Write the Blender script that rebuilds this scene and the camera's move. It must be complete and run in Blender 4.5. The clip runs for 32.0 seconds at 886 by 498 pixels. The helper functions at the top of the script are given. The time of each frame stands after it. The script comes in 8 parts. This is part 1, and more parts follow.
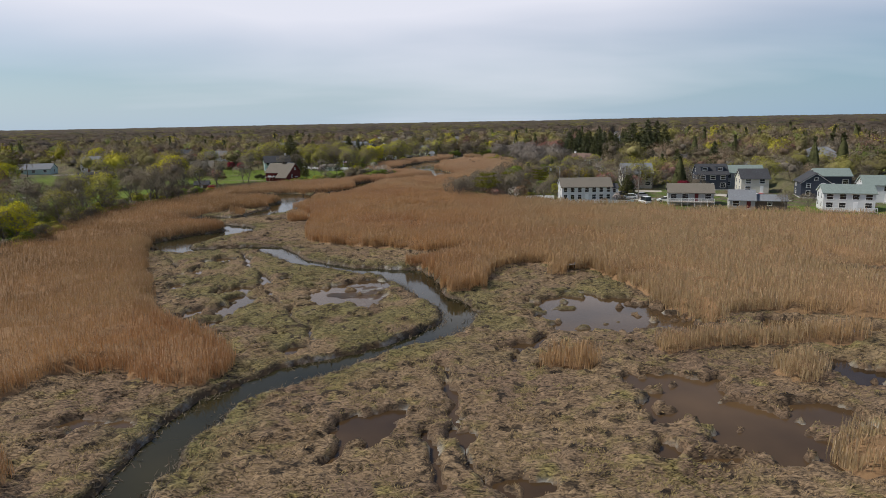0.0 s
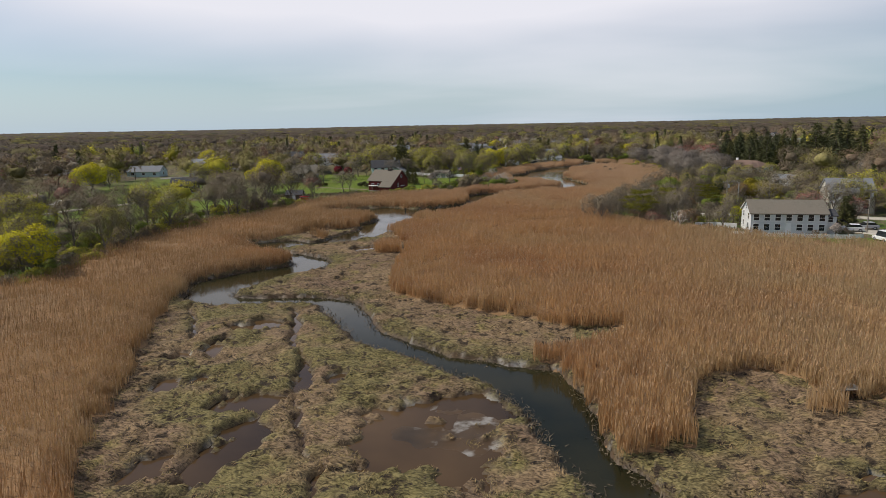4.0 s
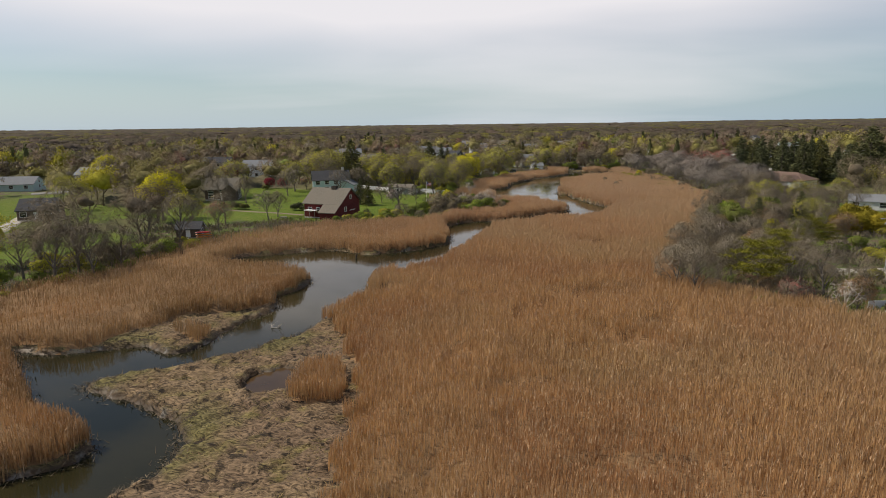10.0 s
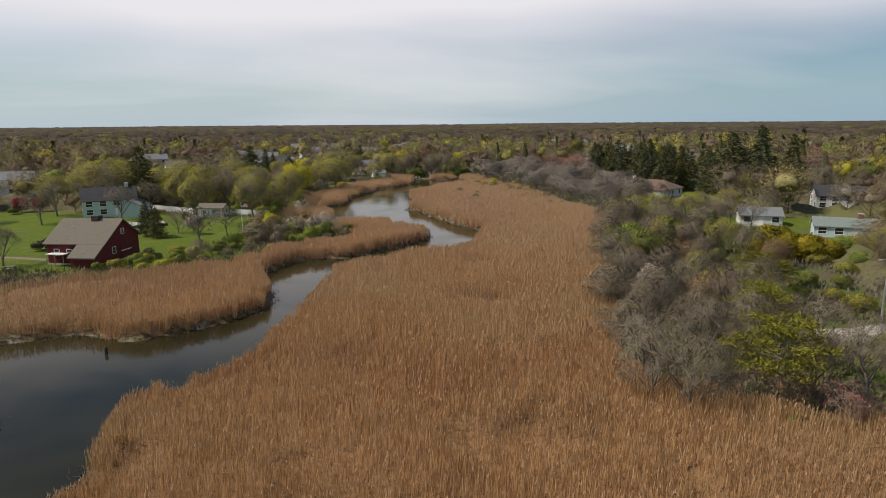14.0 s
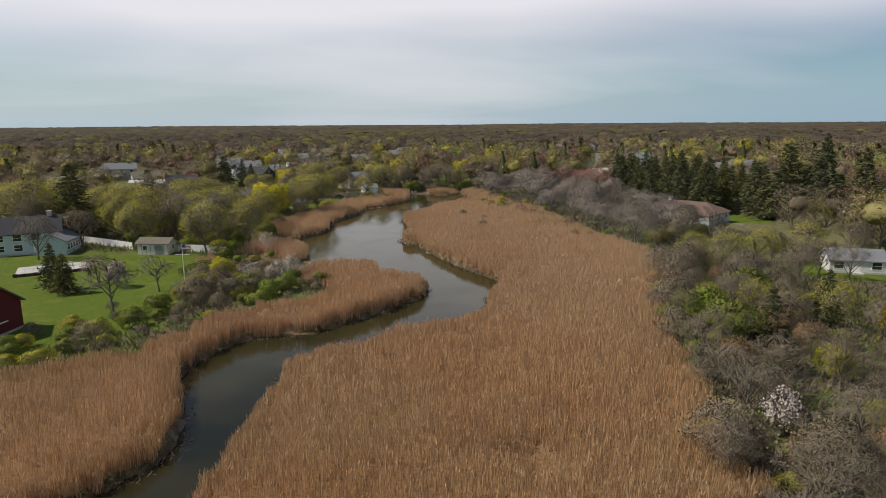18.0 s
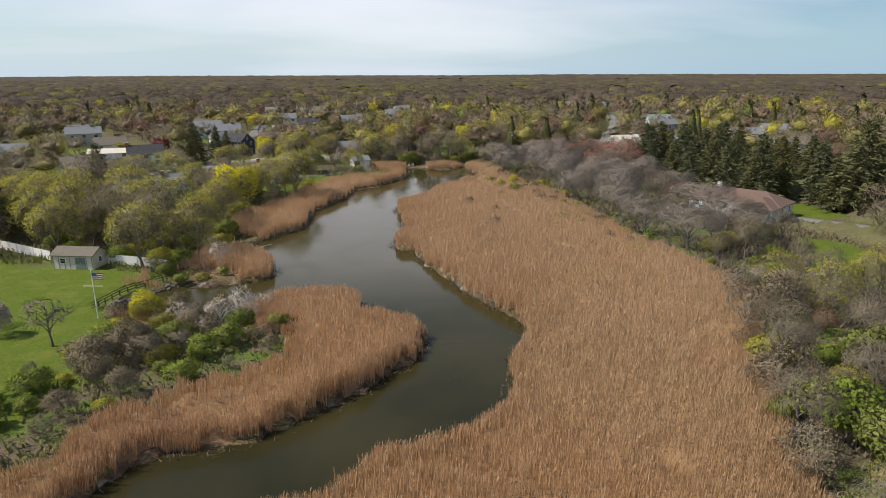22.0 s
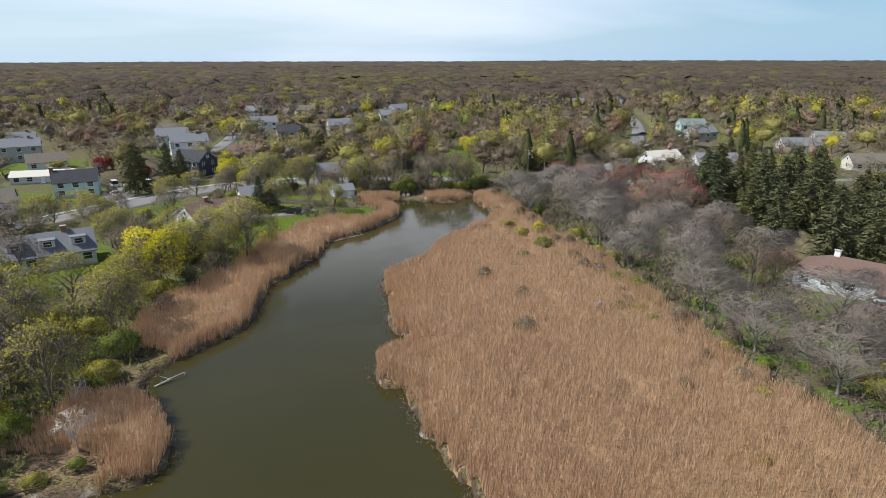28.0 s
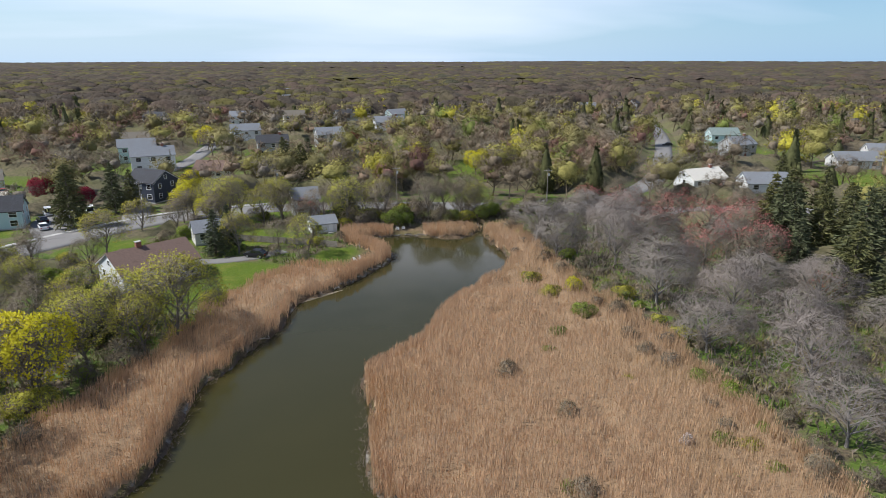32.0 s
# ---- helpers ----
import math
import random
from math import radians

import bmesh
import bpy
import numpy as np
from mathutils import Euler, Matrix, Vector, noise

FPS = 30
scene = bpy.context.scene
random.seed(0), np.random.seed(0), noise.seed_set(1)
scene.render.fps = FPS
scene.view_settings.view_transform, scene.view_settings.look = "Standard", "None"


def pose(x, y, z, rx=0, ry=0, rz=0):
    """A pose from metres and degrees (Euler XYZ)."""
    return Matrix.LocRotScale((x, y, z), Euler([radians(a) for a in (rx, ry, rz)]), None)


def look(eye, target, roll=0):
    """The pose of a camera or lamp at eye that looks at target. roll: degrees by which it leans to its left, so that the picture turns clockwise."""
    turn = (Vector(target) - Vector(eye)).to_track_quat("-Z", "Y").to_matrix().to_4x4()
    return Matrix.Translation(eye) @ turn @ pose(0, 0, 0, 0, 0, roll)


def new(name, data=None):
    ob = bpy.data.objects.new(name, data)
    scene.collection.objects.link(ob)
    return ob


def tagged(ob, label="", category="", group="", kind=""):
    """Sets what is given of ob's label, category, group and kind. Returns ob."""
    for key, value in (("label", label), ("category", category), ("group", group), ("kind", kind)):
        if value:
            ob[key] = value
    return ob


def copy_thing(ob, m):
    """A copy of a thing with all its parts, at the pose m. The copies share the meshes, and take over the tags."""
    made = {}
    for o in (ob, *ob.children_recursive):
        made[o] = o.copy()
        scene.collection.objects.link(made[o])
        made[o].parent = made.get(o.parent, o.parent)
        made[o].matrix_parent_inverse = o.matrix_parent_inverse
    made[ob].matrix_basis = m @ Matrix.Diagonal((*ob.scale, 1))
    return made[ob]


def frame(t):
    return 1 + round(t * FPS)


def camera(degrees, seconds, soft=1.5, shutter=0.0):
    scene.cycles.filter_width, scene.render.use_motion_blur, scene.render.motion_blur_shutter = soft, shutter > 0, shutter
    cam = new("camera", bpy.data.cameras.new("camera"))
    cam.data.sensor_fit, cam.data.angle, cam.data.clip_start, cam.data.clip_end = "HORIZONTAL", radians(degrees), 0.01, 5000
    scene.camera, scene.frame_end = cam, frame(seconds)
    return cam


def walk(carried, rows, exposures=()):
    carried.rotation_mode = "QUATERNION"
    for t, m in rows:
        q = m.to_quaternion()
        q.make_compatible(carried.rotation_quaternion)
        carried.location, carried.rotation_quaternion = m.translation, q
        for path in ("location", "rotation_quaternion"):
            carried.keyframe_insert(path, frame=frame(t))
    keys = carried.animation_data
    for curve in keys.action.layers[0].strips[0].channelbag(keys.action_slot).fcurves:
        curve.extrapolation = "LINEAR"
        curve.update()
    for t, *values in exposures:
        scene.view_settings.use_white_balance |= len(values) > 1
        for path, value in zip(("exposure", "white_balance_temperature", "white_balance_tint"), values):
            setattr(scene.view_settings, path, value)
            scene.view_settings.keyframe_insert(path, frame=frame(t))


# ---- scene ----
cam = camera(69.6, 32.0, soft=0.85)
METRES, EYE, TILT, LEAN, TURN = 305.0, 24.7, 1.12, -0.2, 0.0
ROWS = [
    (0.0, 0.0, 0.0, 0.0, -0.28, -12.44, 1.26),
    (0.5, -0.0001, 0.0182, -0.0005, 1.04, -12.4, 1.3),
    (1.0, -0.0006, 0.0363, -0.0009, 2.3, -12.36, 1.32),
    (1.5, -0.0015, 0.0543, -0.0014, 3.65, -12.33, 1.34),
    (2.0, -0.003, 0.0723, -0.0018, 5.0, -12.29, 1.38),
    (2.5, -0.0047, 0.09, -0.0023, 6.35, -12.25, 1.4),
    (3.0, -0.0068, 0.108, -0.0025, 7.72, -12.2, 1.45),
    (3.5, -0.0094, 0.126, -0.0027, 9.08, -12.16, 1.48),
    (4.0, -0.0123, 0.1441, -0.0029, 10.46, -12.12, 1.52),
    (4.5, -0.0157, 0.1619, -0.0035, 11.73, -12.08, 1.56),
    (6.5, -0.0324, 0.2326, -0.0043, 13.46, -12.07, 1.53),
    (7.0, -0.0369, 0.2504, -0.0047, 13.46, -12.07, 1.53),
    (7.5, -0.0415, 0.268, -0.0051, 13.46, -12.06, 1.5),
    (8.0, -0.0459, 0.2856, -0.0054, 13.46, -12.05, 1.47),
    (8.5, -0.0505, 0.3032, -0.0056, 13.33, -12.05, 1.45),
    (9.0, -0.055, 0.321, -0.0059, 12.0, -12.06, 1.36),
    (9.5, -0.0594, 0.3388, -0.0062, 8.86, -12.13, 1.22),
    (10.0, -0.0632, 0.3566, -0.0063, 6.24, -12.19, 1.1),
    (10.5, -0.0663, 0.3747, -0.0067, 4.01, -12.21, 1.0),
    (11.0, -0.0687, 0.3927, -0.007, 2.04, -12.23, 0.88),
    (11.5, -0.0704, 0.4106, -0.0072, 0.09, -12.24, 0.81),
    (12.0, -0.0713, 0.4281, -0.0075, -1.78, -12.24, 0.72),
    (12.5, -0.0721, 0.4453, -0.0077, -3.63, -12.26, 0.66),
    (13.0, -0.0723, 0.4629, -0.0082, -5.47, -12.26, 0.58),
    (13.5, -0.0716, 0.4806, -0.0083, -7.13, -12.28, 0.56),
    (14.0, -0.0702, 0.4984, -0.0086, -8.54, -12.28, 0.48),
    (14.5, -0.0681, 0.5159, -0.0091, -8.71, -12.26, 0.48),
    (16.5, -0.0609, 0.5752, -0.0051, -8.76, -12.14, 0.43),
    (17.0, -0.059, 0.5883, -0.0037, -8.76, -12.14, 0.43),
    (17.5, -0.0572, 0.6014, -0.0023, -8.76, -12.21, 0.41),
    (18.0, -0.0555, 0.6144, -0.001, -8.76, -12.29, 0.41),
    (18.5, -0.0537, 0.6275, 0.0003, -8.77, -12.51, 0.41),
    (19.0, -0.052, 0.6406, 0.0016, -8.77, -12.78, 0.38),
    (19.5, -0.0502, 0.6535, 0.0031, -8.77, -13.24, 0.36),
    (20.0, -0.0484, 0.6665, 0.0047, -8.76, -13.9, 0.29),
    (20.5, -0.0469, 0.6795, 0.0061, -8.78, -14.55, 0.22),
    (21.0, -0.045, 0.6926, 0.0076, -8.77, -15.22, 0.26),
    (21.5, -0.0432, 0.7057, 0.0091, -8.77, -15.89, 0.2),
    (22.0, -0.0414, 0.7188, 0.0106, -8.77, -16.56, 0.21),
    (22.5, -0.0399, 0.7317, 0.0121, -8.78, -17.25, 0.17),
    (23.0, -0.0381, 0.7443, 0.0137, -8.78, -17.9, 0.15),
    (23.5, -0.0364, 0.7572, 0.0151, -8.78, -17.9, 0.14),
    (24.0, -0.0346, 0.7699, 0.0166, -8.77, -17.89, 0.13),
    (24.5, -0.0329, 0.7827, 0.0178, -8.78, -17.88, 0.12),
    (25.0, -0.0313, 0.7955, 0.019, -8.79, -17.87, 0.13),
    (25.5, -0.0296, 0.8083, 0.0204, -8.79, -17.86, 0.13),
    (27.5, -0.0224, 0.8593, 0.0256, -8.8, -17.79, 0.13),
    (28.0, -0.0208, 0.8721, 0.0271, -8.81, -17.8, 0.15),
    (28.5, -0.0191, 0.8847, 0.0282, -8.82, -17.78, 0.15),
    (29.0, -0.0173, 0.8976, 0.0281, -8.82, -17.8, 0.12),
    (29.5, -0.0157, 0.9111, 0.028, -8.82, -17.8, 0.12),
    (30.0, -0.0137, 0.9253, 0.0277, -8.81, -17.78, 0.12),
    (30.5, -0.0118, 0.9402, 0.0273, -8.81, -17.77, 0.12),
    (31.0, -0.0099, 0.9554, 0.0268, -8.81, -17.76, 0.1),
    (31.5, -0.0078, 0.9708, 0.0265, -8.81, -17.77, 0.09),
    (32.0, -0.0056, 0.9863, 0.0262, -8.8, -17.77, 0.08),
]
EXPOSURES = [(0.0, -0.30, 6500, 10), (4.0, -0.25, 6800, 10), (9.0, -0.25, 7150, 10), (18.5, -0.31, 6950, 10), (22.0, 0.07, 6850, 10), (23.5, 0.22, 6650, 10), (26.0, 0.19, 6450, 10), (31.0, 0.19, 6100, 10)]
walk(cam, [(t, pose(0, 0, EYE, TILT, LEAN, TURN) @ pose(METRES * x, METRES * y, METRES * z, 90 + pitch, roll, yaw)) for t, x, y, z, yaw, pitch, roll in ROWS], EXPOSURES)

# ---- world, sun, exposure ----
SUN_AZ, SUN_EL = 272.0, 50.0          # compass bearing of the sun with +y as north, height above the horizon
world = bpy.data.worlds.new("sky")
scene.world = world
world.use_nodes = True
wn, wl = world.node_tree.nodes, world.node_tree.links
wn.clear()


def build_sky():
    out, bg = wn.new("ShaderNodeOutputWorld"), wn.new("ShaderNodeBackground")
    sky = wn.new("ShaderNodeTexSky")
    sky.sky_type, sky.sun_disc = "NISHITA", False
    sky.sun_elevation, sky.sun_rotation = radians(SUN_EL), radians(SUN_AZ)
    sky.air_density, sky.dust_density, sky.ozone_density = 1.0, 0.0, 4.0
    co, sep = wn.new("ShaderNodeTexCoord"), wn.new("ShaderNodeSeparateXYZ")
    wl.new(co.outputs["Generated"], sep.inputs[0])
    # thin high cloud: the direction is thrown onto a flat layer far above
    up = wn.new("ShaderNodeMath"); up.operation = "MAXIMUM"; up.inputs[1].default_value = 0.0
    wl.new(sep.outputs["Z"], up.inputs[0])
    add = wn.new("ShaderNodeMath"); add.operation = "ADD"; add.inputs[1].default_value = 0.16
    wl.new(up.outputs[0], add.inputs[0])
    flat = wn.new("ShaderNodeVectorMath"); flat.operation = "DIVIDE"
    comb = wn.new("ShaderNodeCombineXYZ")
    for i in range(3):
        wl.new(add.outputs[0], comb.inputs[i])
    wl.new(co.outputs["Generated"], flat.inputs[0]); wl.new(comb.outputs[0], flat.inputs[1])
    mp = wn.new("ShaderNodeMapping")
    mp.inputs["Scale"].default_value, mp.inputs["Rotation"].default_value = (0.55, 0.9, 0.0), (0, 0, radians(-24))
    mp.inputs["Location"].default_value = (CLOUD_X, CLOUD_Y, 0)
    wl.new(flat.outputs[0], mp.inputs[0])
    nz = wn.new("ShaderNodeTexNoise")
    nz.inputs["Scale"].default_value, nz.inputs["Detail"].default_value, nz.inputs["Roughness"].default_value = 0.62, 4.0, 0.45
    nz.inputs["Distortion"].default_value = 0.25
    wl.new(mp.outputs[0], nz.inputs["Vector"])

    def calc(kind, p, q):
        m = wn.new("ShaderNodeMath"); m.operation = kind
        for sock, v in zip(m.inputs, (p, q)):
            if isinstance(v, bpy.types.NodeSocket):
                wl.new(v, sock)
            else:
                sock.default_value = v
        return m.outputs[0]

    # the cloud sheet rises to either side and lies lowest ahead
    east = calc("MULTIPLY", calc("MAXIMUM", calc("SUBTRACT", sep.outputs["X"], 0.25), 0.0), 0.7)
    west = calc("MULTIPLY", calc("MAXIMUM", calc("SUBTRACT", -0.22, sep.outputs["X"]), 0.0), 0.75)
    thick = calc("SUBTRACT", calc("SUBTRACT", calc("MULTIPLY", calc("SUBTRACT", nz.outputs["Fac"], 0.5), 1.0), east), west)
    thick = calc("ADD", thick, calc("MULTIPLY", calc("MINIMUM", up.outputs[0], 0.22), 4.8))
    # overhead, out of view, the sheet is opened to lower the fill light
    high = wn.new("ShaderNodeMapRange"); high.interpolation_type = "SMOOTHSTEP"
    high.inputs["From Min"].default_value, high.inputs["From Max"].default_value, high.inputs["To Max"].default_value = 0.20, 0.42, 1.3
    wl.new(sep.outputs["Z"], high.inputs["Value"])
    thick = calc("SUBTRACT", thick, high.outputs[0])
    ramp = wn.new("ShaderNodeValToRGB")
    ramp.color_ramp.elements[0].position, ramp.color_ramp.elements[1].position = 0.06, 0.66
    ramp.color_ramp.elements[0].color, ramp.color_ramp.elements[1].color = (0.10, 0.10, 0.10, 1), (0.95, 0.95, 0.95, 1)
    wl.new(thick, ramp.inputs[0])
    low = wn.new("ShaderNodeMapRange"); low.interpolation_type = "SMOOTHSTEP"
    low.inputs["From Min"].default_value, low.inputs["From Max"].default_value = 0.12, -0.03
    low.inputs["To Min"].default_value, low.inputs["To Max"].default_value = 0.0, 0.92
    wl.new(sep.outputs["Z"], low.inputs["Value"])
    haze = wn.new("ShaderNodeMixRGB"); haze.inputs["Color2"].default_value = HAZE
    wl.new(low.outputs[0], haze.inputs["Fac"]); wl.new(sky.outputs[0], haze.inputs["Color1"])
    # clearer air towards the east
    clear = wn.new("ShaderNodeMapRange"); clear.interpolation_type = "SMOOTHSTEP"
    clear.inputs["From Min"].default_value, clear.inputs["From Max"].default_value = 0.0, 0.75
    wl.new(sep.outputs["X"], clear.inputs["Value"])
    blue = wn.new("ShaderNodeMixRGB"); blue.blend_type = "MULTIPLY"; blue.inputs["Color2"].default_value = (0.58, 0.74, 0.84, 1)
    wl.new(clear.outputs[0], blue.inputs["Fac"]); wl.new(haze.outputs[0], blue.inputs["Color1"])
    mix = wn.new("ShaderNodeMixRGB")
    mix.inputs["Color2"].default_value = CLOUD
    wl.new(ramp.outputs[0], mix.inputs["Fac"]); wl.new(blue.outputs[0], mix.inputs["Color1"])
    bg.inputs["Strength"].default_value = SKY
    wl.new(mix.outputs[0], bg.inputs["Color"]); wl.new(bg.outputs[0], out.inputs["Surface"])


SKY, CLOUD, HAZE, CLOUD_X, CLOUD_Y = 0.10, (9.8, 10.0, 11.2, 1), (4.2, 6.1, 8.0, 1), 0.0, 0.0
build_sky()
sun = new("sun", bpy.data.lights.new("sun", "SUN"))
sun.data.energy, sun.data.angle, sun.data.color = 5.0, radians(1.5), (1.0, 0.94, 0.85)
SUN_WAY = Vector((math.sin(radians(SUN_AZ)) * math.cos(radians(SUN_EL)), math.cos(radians(SUN_AZ)) * math.cos(radians(SUN_EL)), math.sin(radians(SUN_EL))))
sun.matrix_world = look(SUN_WAY * 400, (0, 0, 0))

# ---- materials ----
def drift(n, l, geo, col, y0, y1, other):
    """A colour that goes over into another on the way north."""
    sep, r, x = n.new("ShaderNodeSeparateXYZ"), n.new("ShaderNodeMapRange"), n.new("ShaderNodeMixRGB")
    r.interpolation_type = "SMOOTHSTEP"
    r.inputs["From Min"].default_value, r.inputs["From Max"].default_value, r.inputs["To Max"].default_value = y0, y1, 0.85
    x.inputs["Color2"].default_value = (*other, 1)
    l.new(geo.outputs["Position"], sep.inputs[0]); l.new(sep.outputs["Y"], r.inputs["Value"])
    l.new(r.outputs[0], x.inputs["Fac"]); l.new(col, x.inputs["Color1"])
    return x.outputs[0]


def mat(name, c1, c2, scale=1.0, rough=0.9, bump=0.2, c3=None, big=0.05, metallic=0.0, island=0.0, objrand=None, detail=5.0, spec=0.3, stretch=None, thin=0.0, along=None):
    """Two colours in grain, a third in larger patches; island and objrand vary it piece by piece; thin lets light through."""
    m = bpy.data.materials.new(name)
    m.use_nodes = True
    n, l = m.node_tree.nodes, m.node_tree.links
    p = n["Principled BSDF"]
    geo = n.new("ShaderNodeNewGeometry")
    src = geo.outputs["Position"]
    if stretch:
        mp = n.new("ShaderNodeMapping"); mp.inputs["Scale"].default_value = stretch
        l.new(src, mp.inputs[0]); src = mp.outputs[0]

    def grain(s, d):
        t = n.new("ShaderNodeTexNoise")
        t.inputs["Scale"].default_value, t.inputs["Detail"].default_value = s, d
        l.new(src, t.inputs["Vector"])
        return t.outputs["Fac"]

    def mixed(fac, a, b, kind="MIX"):
        x = n.new("ShaderNodeMixRGB"); x.blend_type = kind
        for sock, v in ((x.inputs["Fac"], fac), (x.inputs["Color1"], a), (x.inputs["Color2"], b)):
            if isinstance(v, bpy.types.NodeSocket):
                l.new(v, sock)
            else:
                sock.default_value = v if isinstance(v, (int, float)) else (*v[:3], 1)
        return x.outputs[0]

    def sharp(fac, lo, hi):
        r = n.new("ShaderNodeMapRange")
        r.inputs["From Min"].default_value, r.inputs["From Max"].default_value = lo, hi
        l.new(fac, r.inputs["Value"])
        return r.outputs[0]

    fine = grain(scale, detail)
    col = mixed(sharp(fine, 0.3, 0.7), c1, c2)
    if c3:
        col = mixed(sharp(grain(big, 3.0), 0.38, 0.66), col, c3)
    if along:
        col = drift(n, l, geo, col, *along)
    if objrand:
        info = n.new("ShaderNodeObjectInfo")
        col = mixed(info.outputs["Random"], col, mixed(sharp(fine, 0.3, 0.7), objrand, [v * 0.75 for v in objrand]))
    if island:
        hsv = n.new("ShaderNodeHueSaturation")
        l.new(col, hsv.inputs["Color"])
        r = n.new("ShaderNodeMapRange")
        r.inputs["To Min"].default_value, r.inputs["To Max"].default_value = 1 - island, 1 + island
        l.new(geo.outputs["Random Per Island"], r.inputs["Value"]); l.new(r.outputs[0], hsv.inputs["Value"])
        col = hsv.outputs[0]
    l.new(col, p.inputs["Base Color"])
    p.inputs["Roughness"].default_value, p.inputs["Metallic"].default_value, p.inputs["Specular IOR Level"].default_value = rough, metallic, spec
    if bump:
        b = n.new("ShaderNodeBump")
        b.inputs["Strength"].default_value, b.inputs["Distance"].default_value = bump, 0.05
        l.new(fine, b.inputs["Height"]); l.new(b.outputs[0], p.inputs["Normal"])
    if thin:
        see_through(m, col, thin)
    return m


def see_through(m, col, share):
    """Thin blades and leaves pass part of the light on."""
    n, l = m.node_tree.nodes, m.node_tree.links
    t, x = n.new("ShaderNodeBsdfTranslucent"), n.new("ShaderNodeMixShader")
    l.new(col, t.inputs["Color"])
    x.inputs["Fac"].default_value = share
    l.new(n["Principled BSDF"].outputs[0], x.inputs[1]); l.new(t.outputs[0], x.inputs[2])
    l.new(x.outputs[0], n["Material Output"].inputs["Surface"])


def ramp_mat(name, colours, attribute="tint", rough=0.95, island=0.10, thin=0.0, own=(0.72, 1.32), grain=0.0):
    """A tint per tree, read from an attribute, laid on a ramp of tree colours."""
    m = bpy.data.materials.new(name)
    m.use_nodes = True
    n, l = m.node_tree.nodes, m.node_tree.links
    p = n["Principled BSDF"]
    at = n.new("ShaderNodeAttribute"); at.attribute_name = attribute
    r = n.new("ShaderNodeValToRGB"); r.color_ramp.interpolation = "CONSTANT"
    while len(r.color_ramp.elements) < len(colours):
        r.color_ramp.elements.new(0.5)
    for i, (e, c) in enumerate(zip(r.color_ramp.elements, colours)):
        e.position, e.color = i / len(colours), (*c, 1)
    l.new(at.outputs["Fac"], r.inputs[0])
    geo = n.new("ShaderNodeNewGeometry")
    hsv, mr = n.new("ShaderNodeHueSaturation"), n.new("ShaderNodeMapRange")
    mr.inputs["To Min"].default_value, mr.inputs["To Max"].default_value = 1 - island, 1 + island
    steps, part_of, tone = n.new("ShaderNodeMath"), n.new("ShaderNodeMath"), n.new("ShaderNodeMapRange")
    steps.operation, steps.inputs[1].default_value, part_of.operation = "MULTIPLY", float(len(colours)), "FRACT"
    tone.inputs["To Min"].default_value, tone.inputs["To Max"].default_value = own
    both = n.new("ShaderNodeMath"); both.operation = "MULTIPLY"
    l.new(at.outputs["Fac"], steps.inputs[0]); l.new(steps.outputs[0], part_of.inputs[0]); l.new(part_of.outputs[0], tone.inputs["Value"])
    l.new(geo.outputs["Random Per Island"], mr.inputs["Value"]); l.new(mr.outputs[0], both.inputs[0]); l.new(tone.outputs[0], both.inputs[1])
    l.new(both.outputs[0], hsv.inputs["Value"]); l.new(r.outputs[0], hsv.inputs["Color"])
    l.new(hsv.outputs[0], p.inputs["Base Color"])
    if grain:      # clumps of twigs on the crowns, darker where their bump is low
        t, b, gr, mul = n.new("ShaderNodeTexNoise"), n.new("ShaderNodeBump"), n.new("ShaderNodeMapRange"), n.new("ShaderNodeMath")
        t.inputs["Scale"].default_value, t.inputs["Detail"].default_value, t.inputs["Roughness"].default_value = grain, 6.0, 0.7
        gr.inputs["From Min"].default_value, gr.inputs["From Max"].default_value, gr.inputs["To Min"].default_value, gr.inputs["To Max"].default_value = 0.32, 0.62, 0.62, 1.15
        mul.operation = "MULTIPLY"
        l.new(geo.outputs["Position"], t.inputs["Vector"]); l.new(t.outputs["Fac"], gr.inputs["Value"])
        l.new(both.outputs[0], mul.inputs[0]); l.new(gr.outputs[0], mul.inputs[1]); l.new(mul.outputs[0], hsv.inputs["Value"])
        b.inputs["Strength"].default_value, b.inputs["Distance"].default_value = 0.7, 0.6
        l.new(t.outputs["Fac"], b.inputs["Height"]); l.new(b.outputs[0], p.inputs["Normal"])
    p.inputs["Roughness"].default_value, p.inputs["Specular IOR Level"].default_value = rough, 0.1
    if thin:
        see_through(m, hsv.outputs[0], thin)
    return m


